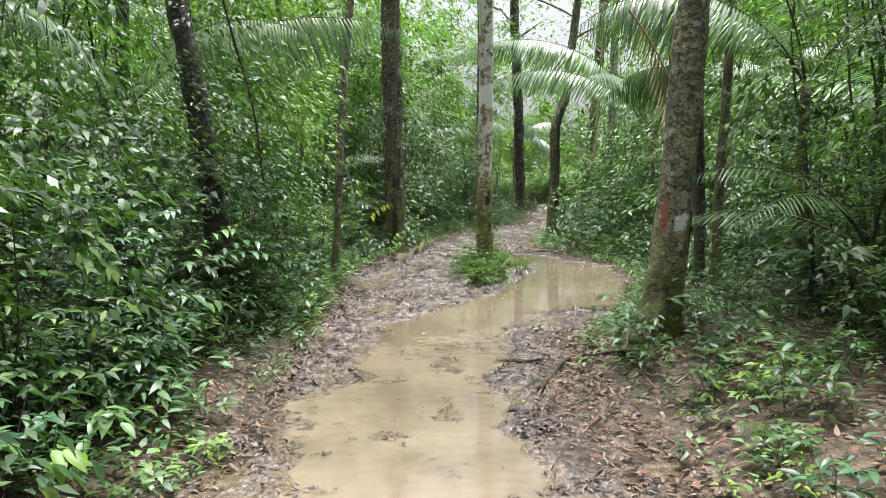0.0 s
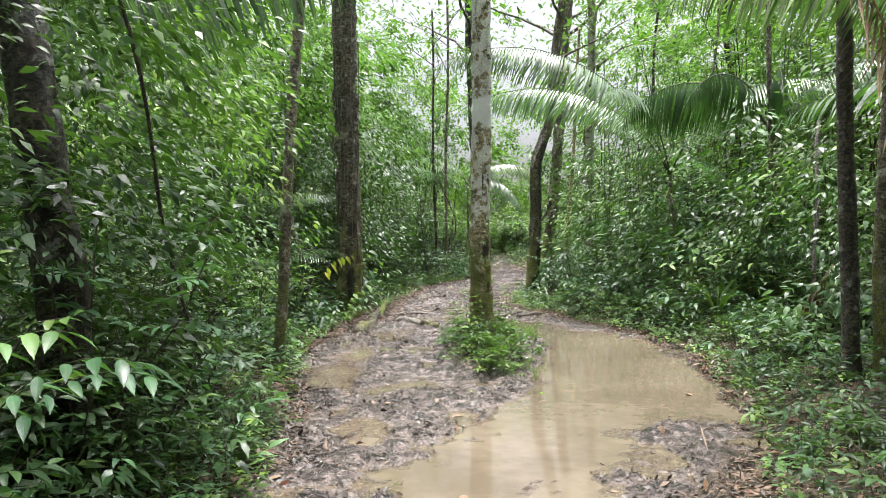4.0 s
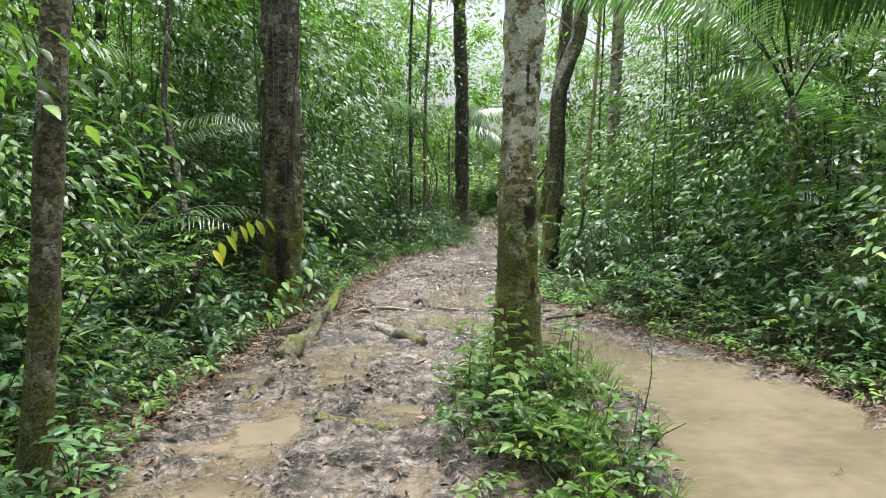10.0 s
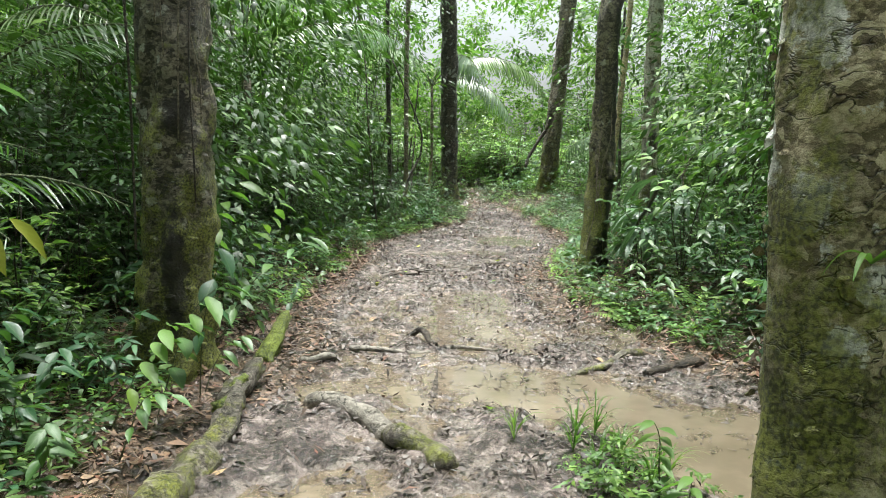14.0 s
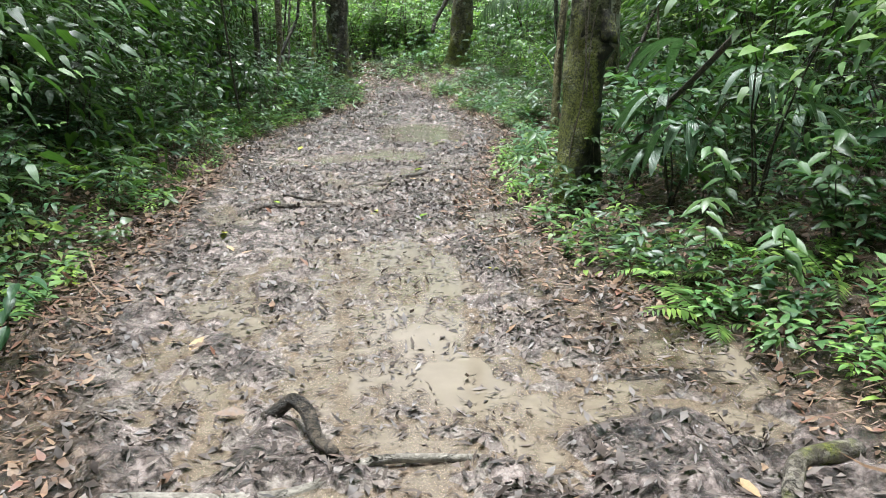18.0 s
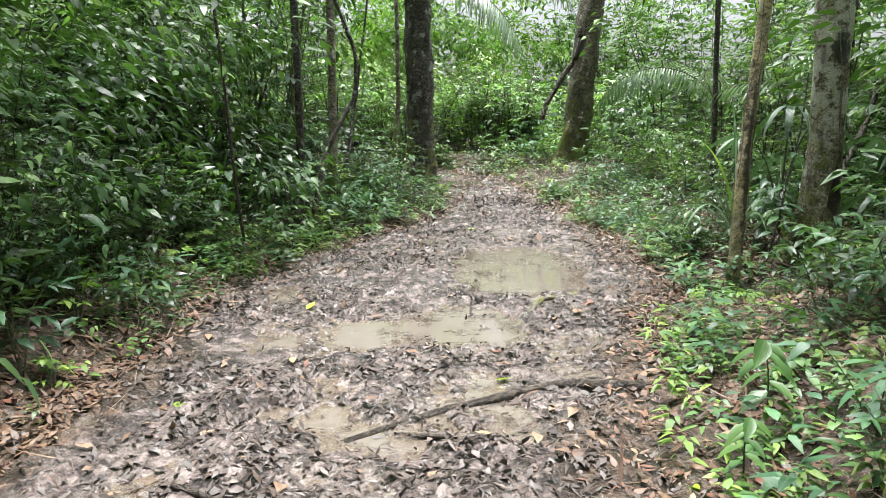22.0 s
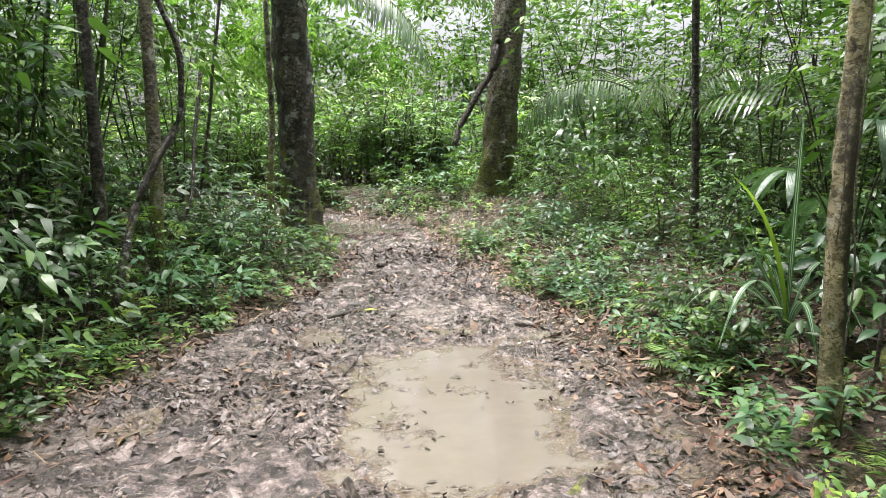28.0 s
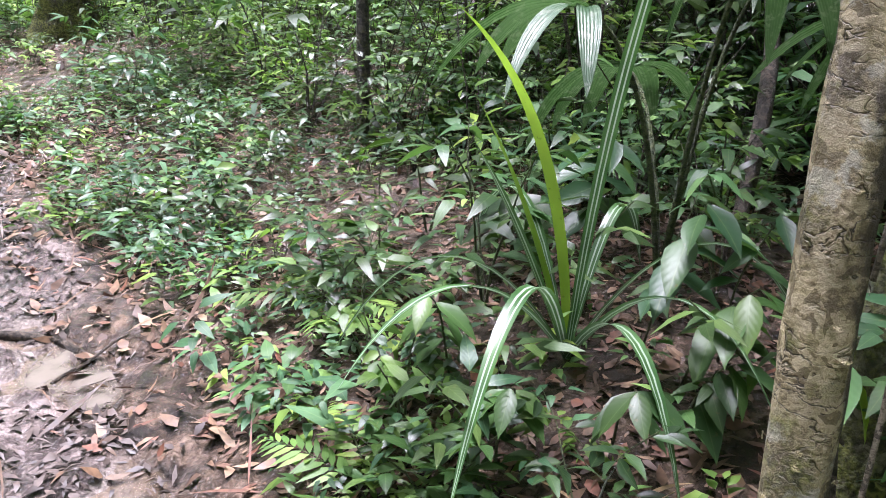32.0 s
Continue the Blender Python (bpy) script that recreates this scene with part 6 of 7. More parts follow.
big_palm("palm with a grey-green arching frond", (-1.2, 26.8), 2.3, ((0, 3.0, 62, -48, 0.6, 0.6), (70, 3, 60, -30, 0.6, 0.5), (150, 3, 60, -30, 0.6, 0.5), (290, 2.6, 65, -30, 0.6, 0.5)))
big_palm("tall palm past the bend with hanging fronds", (3.3, 37.4), 3.3, ((-20, 4.2, 50, -75, 0.75, 0.6), (-75, 4.2, 45, -75, 0.75, 0.6), (-130, 4.0, 50, -70, 0.75, 0.6), (60, 4, 60, -40, 0.7, 0.5), (150, 4, 60, -40, 0.7, 0.5), (-45, 3.6, 20, -80, 0.7, 0.5)), 0.05)
big_palm("palm whose pale frond droops towards the trail", (9.4, 36.2), 1.6 - float(height(9.4, 36.2)), ((180, 3.35, 58, -78, 0.62, 0.7), (120, 3, 65, -40, 0.6, 0.5), (230, 2.4, 65, -60, 0.6, 0.5), (0, 3, 60, -40, 0.6, 0.5), (300, 3, 60, -40, 0.6, 0.5)))
big_palm("dark palm with long fronds hanging over the bank", (6.3, 17.6), 2.9, ((185, 3.4, 60, -60, 0.8, 1.1), (150, 3.2, 62, -55, 0.8, 1.0), (215, 3.4, 60, -60, 0.8, 1.1), (245, 3.4, 58, -60, 0.8, 1.1), (100, 3.0, 60, -30, 0.7, 0.6), (20, 3.0, 60, -30, 0.7, 0.6), (300, 3.0, 60, -30, 0.7, 0.6)), 0.08, M_PALM)
big_palm("palm fronds hanging above the thicket", (-4.6, 11.2), 2.1, ((-3, 4.6, 52, -22, 0.8, 0.9), (-30, 4.2, 55, -35, 0.7, 0.7), (40, 4.0, 55, -30, 0.7, 0.6), (120, 3.5, 60, -30, 0.7, 0.5), (-90, 3.5, 60, -30, 0.7, 0.6)), 0.08)
big_palm("young palm with feathery fronds beside a leaning trunk", (4.0, 7.4), 0.7, ((188, 2.3, 62, -30, 0.4, 0.25), (165, 2.0, 40, -30, 0.4, 0.25), (215, 2.2, 50, -35, 0.4, 0.25), (250, 2.0, 60, -20, 0.4, 0.2), (120, 2.2, 65, -20, 0.4, 0.2), (60, 2, 60, -20, 0.4, 0.2), (330, 2, 60, -20, 0.4, 0.2)), 0.05, M_PALM)
big_palm("palm with fronds arching over the leaning tree", (4.6, 10.2), 2.6, ((190, 3.6, 60, -45, 0.8, 0.7), (160, 3.4, 62, -40, 0.8, 0.7), (230, 3.6, 60, -30, 0.8, 0.6), (90, 3.2, 60, -30, 0.7, 0.5), (0, 3.2, 60, -30, 0.7, 0.5)), 0.08)
big_palm("fern-like palm in front of the rough trunk", (-2.6, 18.0), 0.5, ((10, 1.7, 62, -35, 0.32, 0.3), (-30, 1.6, 58, -35, 0.32, 0.3), (60, 1.8, 68, -25, 0.32, 0.3), (120, 1.8, 65, -30, 0.32, 0.3), (200, 1.6, 60, -30, 0.32, 0.3), (-80, 1.6, 55, -35, 0.32, 0.3)), 0.04, M_PALM)
big_palm("palm with feathery fronds behind the rough trunk", (-3.1, 20.9), 1.3, ((-40, 2.4, 62, -30, 0.42, 0.35), (-15, 2.3, 60, -25, 0.42, 0.35), (-75, 2.3, 66, -25, 0.42, 0.35), (20, 2.2, 62, -25, 0.42, 0.3), (110, 2.2, 60, -30, 0.42, 0.3), (-130, 2.2, 62, -30, 0.42, 0.3)), 0.05)

# dead fronds hanging beside the leaning tree and in the thicket
for k, (at, az, ln, lift, fall, pairs, lf, hang) in enumerate((((2.05, 8.9, 3.6), 10, 2.0, -50, -85, 26, 0.45, 1.6), ((4.45, 12.75, 1.25), 200, 1.0, -40, -86, 18, 0.4, 1.8), ((4.75, 13.6, 1.0), 215, 1.0, -35, -84, 18, 0.4, 1.6))):
    root = thing("dead_frond", "dry straw-brown palm frond hanging down", "dead frond", "dead fronds", at=at)
    a, b = Geo(), Geo()
    frond_geo(a, b, (0, 0, 0), radians(az), ln, lift, fall, pairs, lf, 0.05, hang, BLADE, 0.1, 0.014 if k == 0 else 0.007, 3 + k)
    part("leaflet_fringe", b, M_DEADPALM, root)["kind"] = "stuff"
    part("rachis", a, M_DEADPALM, root)


def strap(geo, pts, width, fold=0.25):
    """A long blade with a folded midrib."""
    p = np.asarray(pts, float)
    n = len(p)
    t = unit(np.gradient(p, axis=0))
    side = unit(np.cross(t, np.array([0.3, 0.2, 1.0])))
    nrm = np.cross(side, t)
    w = width * np.clip(np.sin(np.pi * (0.12 + 0.88 * np.linspace(0, 1, n))) ** 0.7, 0.03, 1)[:, None] / 2
    v = np.stack([p + side * w + nrm * w * fold, p, p - side * w + nrm * w * fold], 1)
    i = np.arange(n - 1)[:, None] * 3
    q = np.concatenate([i + np.array([[0, 1, 4, 3]]), i + np.array([[1, 2, 5, 4]])])
    uv = np.stack([np.repeat(np.linspace(0, 1, n), 3), np.tile([0, 0.5, 1.0], n)], -1)
    return geo.add(v, (), q, uv)


def striped_mat():
    m, nt = mat("striped_blade")
    tc = nd(nt, "TexCoord")
    uv = nd(nt, "SeparateXYZ", Vector=tc.outputs["UV"])
    off = math2(nt, "ABSOLUTE", math2(nt, "SUBTRACT", uv.outputs[1], 0.5))
    n1 = noise_tex(nt, tc.outputs["Object"], 8.0, 3.0)
    col = ramp(nt, n1, [(0.3, (0.025, 0.08, 0.02)), (0.7, (0.06, 0.15, 0.035))])
    col = mix(nt, ramp(nt, off, [(0.1, 0.0), (0.13, 0.8), (0.21, 0.8), (0.25, 0.0)]), col, (0.4, 0.5, 0.4))
    finish(nt, col, 0.33, n1, 0.1, 0.004, spec=0.6, extra=(col, 0.25))
    return m


M_STRIPE = striped_mat()


def blade(parent, tip, mid, width, material, label=""):
    s = np.linspace(0, 1, 16)[:, None]
    part("blade", strap(Geo(), 2 * s * (1 - s) * np.array(mid) + s * s * np.array(tip), width), material, parent, label)


bx, by = 5.61, 28.9
root = thing("strap_leaf_plant", "tall plant of long strap blades, one lime green, others white-striped", "plant", at=place(bx, by))
blade(root, (-0.38, 0.08, 0.95), (-0.05, 0.02, 0.7), 0.036, M_LIME, "bright lime green blade")
blade(root, (-0.42, -0.55, 1.3), (-0.1, -0.15, 0.95), 0.032, M_STRIPE)
blade(root, (-0.12, 0.3, 0.72), (-0.06, 0.12, 0.45), 0.04, M_LIME, "short lime green blade")
blade(root, (-0.2, 0.2, 0.6), (-0.1, 0.12, 0.4), 0.04, M_STRIPE)
for tx, ty, tz, mz in ((-0.75, -0.35, 0.0, 0.7), (-0.55, 0.35, 0.05, 0.6), (-0.3, -0.6, -0.1, 0.5), (-0.05, -0.7, 0.0, 0.6), (0.4, -0.5, 0.1, 0.7), (0.6, 0.2, 0.1, 0.7), (0.2, 0.6, 0.2, 0.7), (-0.75, 0.05, 0.1, 0.55)):
    blade(root, (tx, ty, tz), (tx * 0.55, ty * 0.55, mz), 0.042, M_STRIPE)

# striped grass on the right bank, farther back
for gx, gy, k in ((4.75, 16.4, 0), (5.1, 17.3, 1), (4.5, 15.9, 2)):
    rng = np.random.default_rng(700 + k)
    root = thing("grass_tuft", "tuft of long arching green grass blades", "grass", "grass tufts", at=place(gx, gy))
    for i in range(16):
        az, ln = rng.uniform(0, 6.283), rng.uniform(0.5, 0.95)
        blade(root, (np.cos(az) * ln * 0.8, np.sin(az) * ln * 0.8, rng.uniform(0.2, 0.6)), (np.cos(az) * ln * 0.3, np.sin(az) * ln * 0.3, ln * 0.9), 0.03, M_LEAF_FRESH)
for i in range(40):   # fine grass round the islet
    rng = np.random.default_rng(720 + i)
    y = rng.uniform(12.6, 17.6) if i < 26 else rng.uniform(16.4, 18.2)
    x = (1.2 if i < 26 else 0.6) + 0.16 * (y - 14.6) + rng.normal(0, 0.18)
    root = thing("grass_tuft", "small tuft of fine green grass on the islet", "grass", "grass on the islet", at=place(x, y))
    g = Geo()
    for j in range(14):
        az, ln = rng.uniform(0, 6.283), rng.uniform(0.15, 0.32)
        s = np.linspace(0, 1, 6)[:, None]
        strap(g, 2 * s * (1 - s) * np.array((np.cos(az) * ln * 0.2, np.sin(az) * ln * 0.2, ln * 0.8)) + s * s * np.array((np.cos(az) * ln * 0.8, np.sin(az) * ln * 0.8, ln * 0.6)), 0.008)
    part("tuft", g, M_LEAF_FRESH, root)


def sprig(label, base, tip, n, leaf, ratio, m_leaf, hang=0.4, name="leafy_sprig", r=0.0045, kind=LEAF_FINE, bow=0.15, first=0.16):
    """A stem whose leaves can be told apart, each a part."""
    x, y, z = base
    root = thing(name, label, "plant", "leafy sprigs", at=base)
    d = np.array(tip, float) - np.array(base, float)
    s = np.linspace(0, 1, 12)[:, None]
    pts = s * d + np.array([0, 0, bow]) * 4 * s * (1 - s) + 0.05 * np.linalg.norm(d) * np.c_[np.sin(s * 5 + x * 9), np.cos(s * 4 + y * 7) - math.cos(y * 7), 0 * s] * s
    part("stem", tube(Geo(), pts, np.linspace(r, r * 0.4, 12), 6), M_STEM, root)
    rng = np.random.default_rng(int(abs(x * 53 + y * 17 + z * 7) * 10))
    f = unit(np.array([d[0], d[1], 0.001]))
    side = np.array([-f[1], f[0], 0])
    for i in range(n):
        u = first + (1 - first) * (i + 1) / n
        p = np.array([np.interp(u, s[:, 0], pts[:, k]) for k in range(3)])
        sg = 1 if i % 2 else -1
        w = f * 0.55 + side * sg * 0.8 + np.array([0, 0, -hang]) + rng.normal(0, 0.12, 3)
        if i == n - 1:
            w = f + np.array([0, 0, -hang])
        part("leaf", leaves(Geo(), p, w, (0, 0, 1) + rng.normal(0, 0.2, 3), leaf * rng.uniform(0.8, 1.15), ratio, 0.25, kind), m_leaf, root)
    return root


sprig("drooping twig with yellow-green leaves beside the rough trunk", (-2.05, 16.05, float(height(-2.05, 16.05))), (-1.02, 16.5, 1.32), 8, 0.17, 0.36, M_YELLOW, 0.9, bow=0.3, first=0.5)
sprig("pale broad leaf shoot at the foot of the rough trunk", (-0.95, 18.95, float(height(-0.95, 18.95))), (-0.83, 18.8, 0.98), 5, 0.2, 0.45, M_LEAF_BLUE, 0.7)
sprig("light green shoot on the islet", (1.36, 14.55, float(height(1.36, 14.55))), (1.45, 14.6, 0.75), 8, 0.1, 0.34, M_LEAF_FRESH, -0.2, bow=0.02)
sprig("light green shoot by the pale trunk", (0.55, 15.2, float(height(0.55, 15.2))), (0.5, 15.1, 0.85), 9, 0.13, 0.34, M_LEAF_FRESH, -0.15, bow=0.02)
sprig("light green shoot by the pale trunk", (1.0, 15.3, float(height(1.0, 15.3))), (1.08, 15.2, 0.9), 8, 0.12, 0.34, M_LEAF_FRESH, -0.15, bow=0.02)
sprig("light green shoot on the islet", (0.5, 14.2, float(height(0.5, 14.2))), (0.4, 14.1, 0.62), 9, 0.13, 0.34, M_LEAF_FRESH, -0.1, bow=0.02)
for x, y, z in ((0.35, 14.75, 0.6), (0.5, 14.95, 0.7), (0.62, 14.6, 0.6), (0.78, 15.05, 0.8), (1.05, 16.7, 0.4), (1.2, 17.3, 0.4), (0.98, 14.8, 0.75), (0.42, 15.25, 0.7), (1.12, 15.2, 0.9), (0.66, 15.3, 0.85), (1.25, 15.5, 0.8)):
    sprig("light green shoot on the islet", (x, y, float(height(x, y))), (x - 0.06, y - 0.05, z), 12, 0.12, 0.35, M_LEAF_FRESH, -0.05, bow=0.02)
sprig("light green shoot on the islet", (0.85, 13.9, float(height(0.85, 13.9))), (0.95, 13.8, 0.55), 8, 0.12, 0.34, M_LEAF_FRESH, -0.1, bow=0.02)
for i, (x, y, tx, ty, tz, m) in enumerate(((-2.35, 6.4, -2.0, 6.25, 0.85, M_LEAF_BLUE), (-2.3, 6.7, -1.9, 6.7, 0.7, M_LEAF_MID), (-2.3, 5.9, -2.0, 5.7, 0.55, M_LEAF_BLUE), (-2.0, 4.2, -1.65, 4.0, 0.5, M_LEAF_MID), (-1.9, 3.5, -1.7, 3.6, 0.45, M_LEAF_FRESH))):
    sprig("broad-leaved shoot leaning out over the trail's edge", (x, y, float(height(x, y))), (tx, ty, tz), 9, 0.16, 0.42, m, 0.35, bow=0.2)
for x, y, tx, ty, tz, m in ((-2.45, 7.1, -1.64, 7.0, 1.22, M_LEAF_BLUE), (-2.5, 6.9, -1.8, 6.75, 1.34, M_LEAF_MID), (-2.5, 7.5, -1.7, 7.4, 1.05, M_LEAF_BLUE)):
    sprig("arching shoot with long pointed drooping leaves over the verge", (x, y, float(height(x, y))), (tx, ty, tz), 12, 0.15, 0.33, m, 0.22, bow=0.3, first=0.4)
for i, (x, y, tx, ty, tz, m, lf) in enumerate(((5.45, 28.0, 5.5, 27.95, 0.62, M_LEAF_BLUE, 0.13), (5.55, 27.85, 5.6, 27.8, 0.42, M_LEAF_MID, 0.12), (5.75, 27.6, 5.6, 27.5, 0.35, M_LEAF_FRESH, 0.14), (6.1, 27.5, 6.2, 27.4, 0.4, M_LEAF_MID, 0.14), (5.5, 27.5, 5.4, 27.4, 0.3, M_LEAF_MID, 0.13), (5.9, 28.6, 5.8, 28.5, 0.75, M_LEAF_BLUE, 0.14), (5.95, 28.9, 6.0, 28.8, 0.7, M_LEAF_DARK, 0.15))):
    sprig("broad-leaved seedling at the foot of the spotted tree", (x, y, float(height(x, y))), (tx, ty, tz), 7, lf, 0.36, m, 0.3, bow=0.03)

for x, y, tx, ty, tz, m, lf in ((5.8, 28.78, 5.75, 28.65, 0.75, M_LEAF_BLUE, 0.2), (5.72, 28.6, 5.7, 28.45, 0.6, M_LEAF_MID, 0.18), (5.45, 28.6, 5.35, 28.5, 0.42, M_LEAF_DARK, 0.14), (5.3, 28.8, 5.15, 28.7, 0.4, M_LEAF_MID, 0.13), (5.55, 28.5, 5.6, 28.4, 0.45, M_LEAF_DARK, 0.14), (5.35, 29.1, 5.2, 29.0, 0.5, M_LEAF_MID, 0.14)):
    sprig("broad-leaved seedling round the strap blades", (x, y, float(height(x, y))), (tx, ty, tz), 8, lf, 0.4, m, 0.35, bow=0.04, first=0.3)
for k, (gx, gy) in enumerate(((5.25, 28.45), (5.05, 28.6), (5.35, 28.2))):
    rng = np.random.default_rng(760 + k)
    root = thing("dead_plant", "withered plant of dry straw-brown blades under green ones", "dead plant", "withered plants", at=place(gx, gy))
    for i in range(5):
        az, ln = rng.uniform(0, 6.283), rng.uniform(0.15, 0.32)
        blade(root, (math.cos(az) * ln, math.sin(az) * ln, rng.uniform(0.02, 0.2)), (math.cos(az) * ln * 0.4, math.sin(az) * ln * 0.4, ln * rng.uniform(0.3, 0.9)), 0.022, M_DEADPALM)

# a broken stump, lianas, a bare leaning branch
p = resample(np.array([(0, 0, -0.1), (0.03, 0.02, 0.3), (0.12, 0.0, 0.6), (0.2, 0.05, 0.8)]), 24)
solid("stump", tube(Geo(), p, np.linspace(0.06, 0.04, 24), 14, 0.2, 0.5, 3, 5), M_BARK_DARK, "dark broken stump among low plants", "stump", at=place(-1.98, 17.8))
for i, (p0, p1, r) in enumerate((((-1.45, 19.4, 5.5), (-1.38, 19.38, 0.9), 0.008), ((-0.98, 19.42, 5.5), (-1.02, 19.42, 1.2), 0.006), ((-2.3, 8.2, 4.0), (-1.9, 9.5, 0.8), 0.012), ((2.2, 34.9, 0.2), (2.6, 35.2, 3.6), 0.02), ((2.0, 32.6, 0.3), (2.3, 33.4, 2.2), 0.018), ((4.4, 13.2, 0.2), (5.6, 15.0, 3.2), 0.03), ((3.74, 23.9, 0.33), (3.3, 21.9, 1.35), 0.02), ((1.0, 29.0, 0.3), (0.6, 29.2, 4.5), 0.015), ((6.4, 28.9, 0.2), (8.2, 29.8, 2.6), 0.03), ((5.8, 36.0, 1.4), (6.5, 36.1, 2.9), 0.05))):
    rng = np.random.default_rng(800 + i)
    q = bent(p0, p1, 24, 0.09 if r > 0.02 else 0.04, rng)
    o = q[0].copy()
    solid("liana", tube(Geo(), q - o, np.full(24, r), 7, 0.15, seed=i), M_TWIG, "thin dark liana stem curving through the thicket", "liana", "lianas", at=tuple(o))

# small epiphytes on the pale trunk
for i, (az, z) in enumerate(((-60, 1.75), (-40, 1.6), (-75, 1.5), (-30, 1.35), (-85, 1.25), (-20, 1.15), (-55, 1.05), (-110, 1.3), (-40, 0.9))):
    rng = np.random.default_rng(860 + i)
    a = radians(az)
    o = (0.83 + 0.15 * np.cos(a), 15.71 + 0.15 * np.sin(a), z)
    root = thing("epiphyte", "small grassy epiphyte clinging to the pale trunk", "epiphyte", "epiphytes", at=tuple(float(v) for v in o))
    for j in range(5):
        b2 = a + rng.normal(0, 0.7)
        ln = rng.uniform(0.07, 0.16)
        blade(root, (np.cos(b2) * ln, np.sin(b2) * ln, rng.uniform(-0.04, 0.05)), (np.cos(b2) * ln * 0.5, np.sin(b2) * ln * 0.5, 0.06), 0.014, M_LEAF_FRESH)

sprig("compound-leaved twig with pale undersides", (-2.5, 16.4, float(height(-2.5, 16.4))), (-1.5, 17.0, 1.72), 9, 0.17, 0.4, M_PALM_SHEEN, 0.15, bow=0.35, first=0.5)
for x, y, tx, ty, tz, m, lf, lab in ( (-2.5, 14.9, -1.95, 15.1, 1.2, M_LEAF_MID, 0.12, "compound-leaved twig in the thicket"),
                                 (-2.2, 18.3, -1.75, 18.4, 0.7, M_LEAF_BLUE, 0.16, "broad-leaved low shoot on leaf litter"), (-1.6, 16.3, -1.45, 16.3, 0.45, M_LEAF_MID, 0.13, "low leafy shoot on the verge"),
                                 (-1.75, 15.2, -1.6, 15.1, 0.4, M_LEAF_FRESH, 0.1, "low leafy shoot on the verge"), (-0.75, 20.6, -0.6, 20.6, 0.45, M_LEAF_MID, 0.14, "low leafy shoot on the verge"),
                                 (-0.5, 21.6, -0.35, 21.5, 0.4, M_LEAF_BLUE, 0.14, "low leafy shoot on the verge"), (3.05, 21.0, 2.9, 20.9, 0.5, M_LEAF_MID, 0.15, "broad-leaved shoot on the bank"),
                                 (3.3, 20.3, 3.15, 20.2, 0.6, M_LEAF_MID, 0.15, "broad-leaved shoot on the bank"), (3.1, 24.4, 3.0, 24.25, 0.36, M_LEAF_MID, 0.11, "broad-leaved shoot beside the crooked trunk"),
                                 (3.5, 24.9, 3.35, 24.7, 0.5, M_LEAF_MID, 0.16, "broad-leaved shoot beside the crooked trunk"), (0.05, 27.3, 0.2, 27.0, 1.6, M_LEAF_BLUE, 0.18, "broad-leaved shoot reaching from the thicket"),
                                 (0.6, 29.3, 0.9, 29.2, 1.0, M_LEAF_BLUE, 0.18, "broad-leaved shoot reaching from the thicket"), (6.3, 29.4, 6.1, 29.2, 0.8, M_LEAF_BLUE, 0.2, "large-leaved shoot behind striped blades"),
                                 (6.0, 29.5, 5.85, 29.4, 0.6, M_LEAF_DARK, 0.2, "large-leaved shoot behind striped blades")):
    sprig(lab, (x, y, float(height(x, y))), (tx, ty, tz), 9, lf, 0.42, m, 0.3, bow=0.06)

FERN = []
for k in range(2):
    rng = np.random.default_rng(880 + k)
    root = thing("fern", "light green fern with feathery fronds on the verge", "fern", "ferns")
    for i in range(7):
        a, b = Geo(), Geo()
        frond_geo(a, b, (0, 0, 0), 0.9 * i + rng.normal(0, 0.15), rng.uniform(0.3, 0.45), rng.uniform(40, 62), rng.uniform(-35, -5), 16, 0.085, 0.26, 0.15, LEAF4, 0.12, 0.003, 5 * i + k)
        fr = part("frond", b, M_LEAF_FRESH, root)
        part("rachis", a, M_STEM, fr)
    FERN.append(root)
rng = np.random.default_rng(890)
for x, y in ((2.66, 21.05), (2.82, 21.6), (3.2, 21.5), (3.3, 21.0), (2.95, 22.1), (5.0, 27.6), (5.25, 27.3), (4.95, 28.9), (5.4, 29.7), (3.9, 26.1), (-1.9, 12.2), (2.3, 5.6), (2.7, 6.2), (2.0, 4.6), (-1.75, 9.8), (0.9, 28.7), (1.5, 30.2)):
    put(FERN[rng.integers(2)], spot(x, y, rng, 0.8, 1.3, 8))
for ob in FERN:
    drop(ob)


# ---- palms with broad split leaves, wet and greyish ----
def palm_leaf_mat():
    m, nt = mat("broad_palm_leaf")
    tc = nd(nt, "TexCoord")
    uv = nd(nt, "SeparateXYZ", Vector=tc.outputs["UV"])
    pleat = nd(nt, "Math", {"operation": "SINE"}, i0=math2(nt, "MULTIPLY", uv.outputs[1], 44.0)).outputs[0]
    n1 = noise_tex(nt, tc.outputs["Object"], 5.0, 5.0, 0.65)
    n2 = noise_tex(nt, tc.outputs["Object"], 38.0, 4.0)
    col = ramp(nt, n1, [(0.36, (0.03, 0.07, 0.035)), (0.62, (0.085, 0.14, 0.085))])
    col = mix(nt, ramp(nt, n2, [(0.54, 0.0), (0.66, 0.7)]), col, (0.24, 0.27, 0.22))
    col = mix(nt, ramp(nt, pleat, [(0.75, 0.0), (1.0, 0.35)]), col, (0.2, 0.26, 0.17))
    finish(nt, col, ramp(nt, n1, [(0.38, 0.28), (0.62, 0.45)]), math2(nt, "ADD", math2(nt, "MULTIPLY", pleat, 0.5), n2), 0.35, 0.006, spec=0.6, extra=(mix(nt, 0.5, col, (0.1, 0.25, 0.03)), 0.22))
    return m


M_BROAD = palm_leaf_mat()


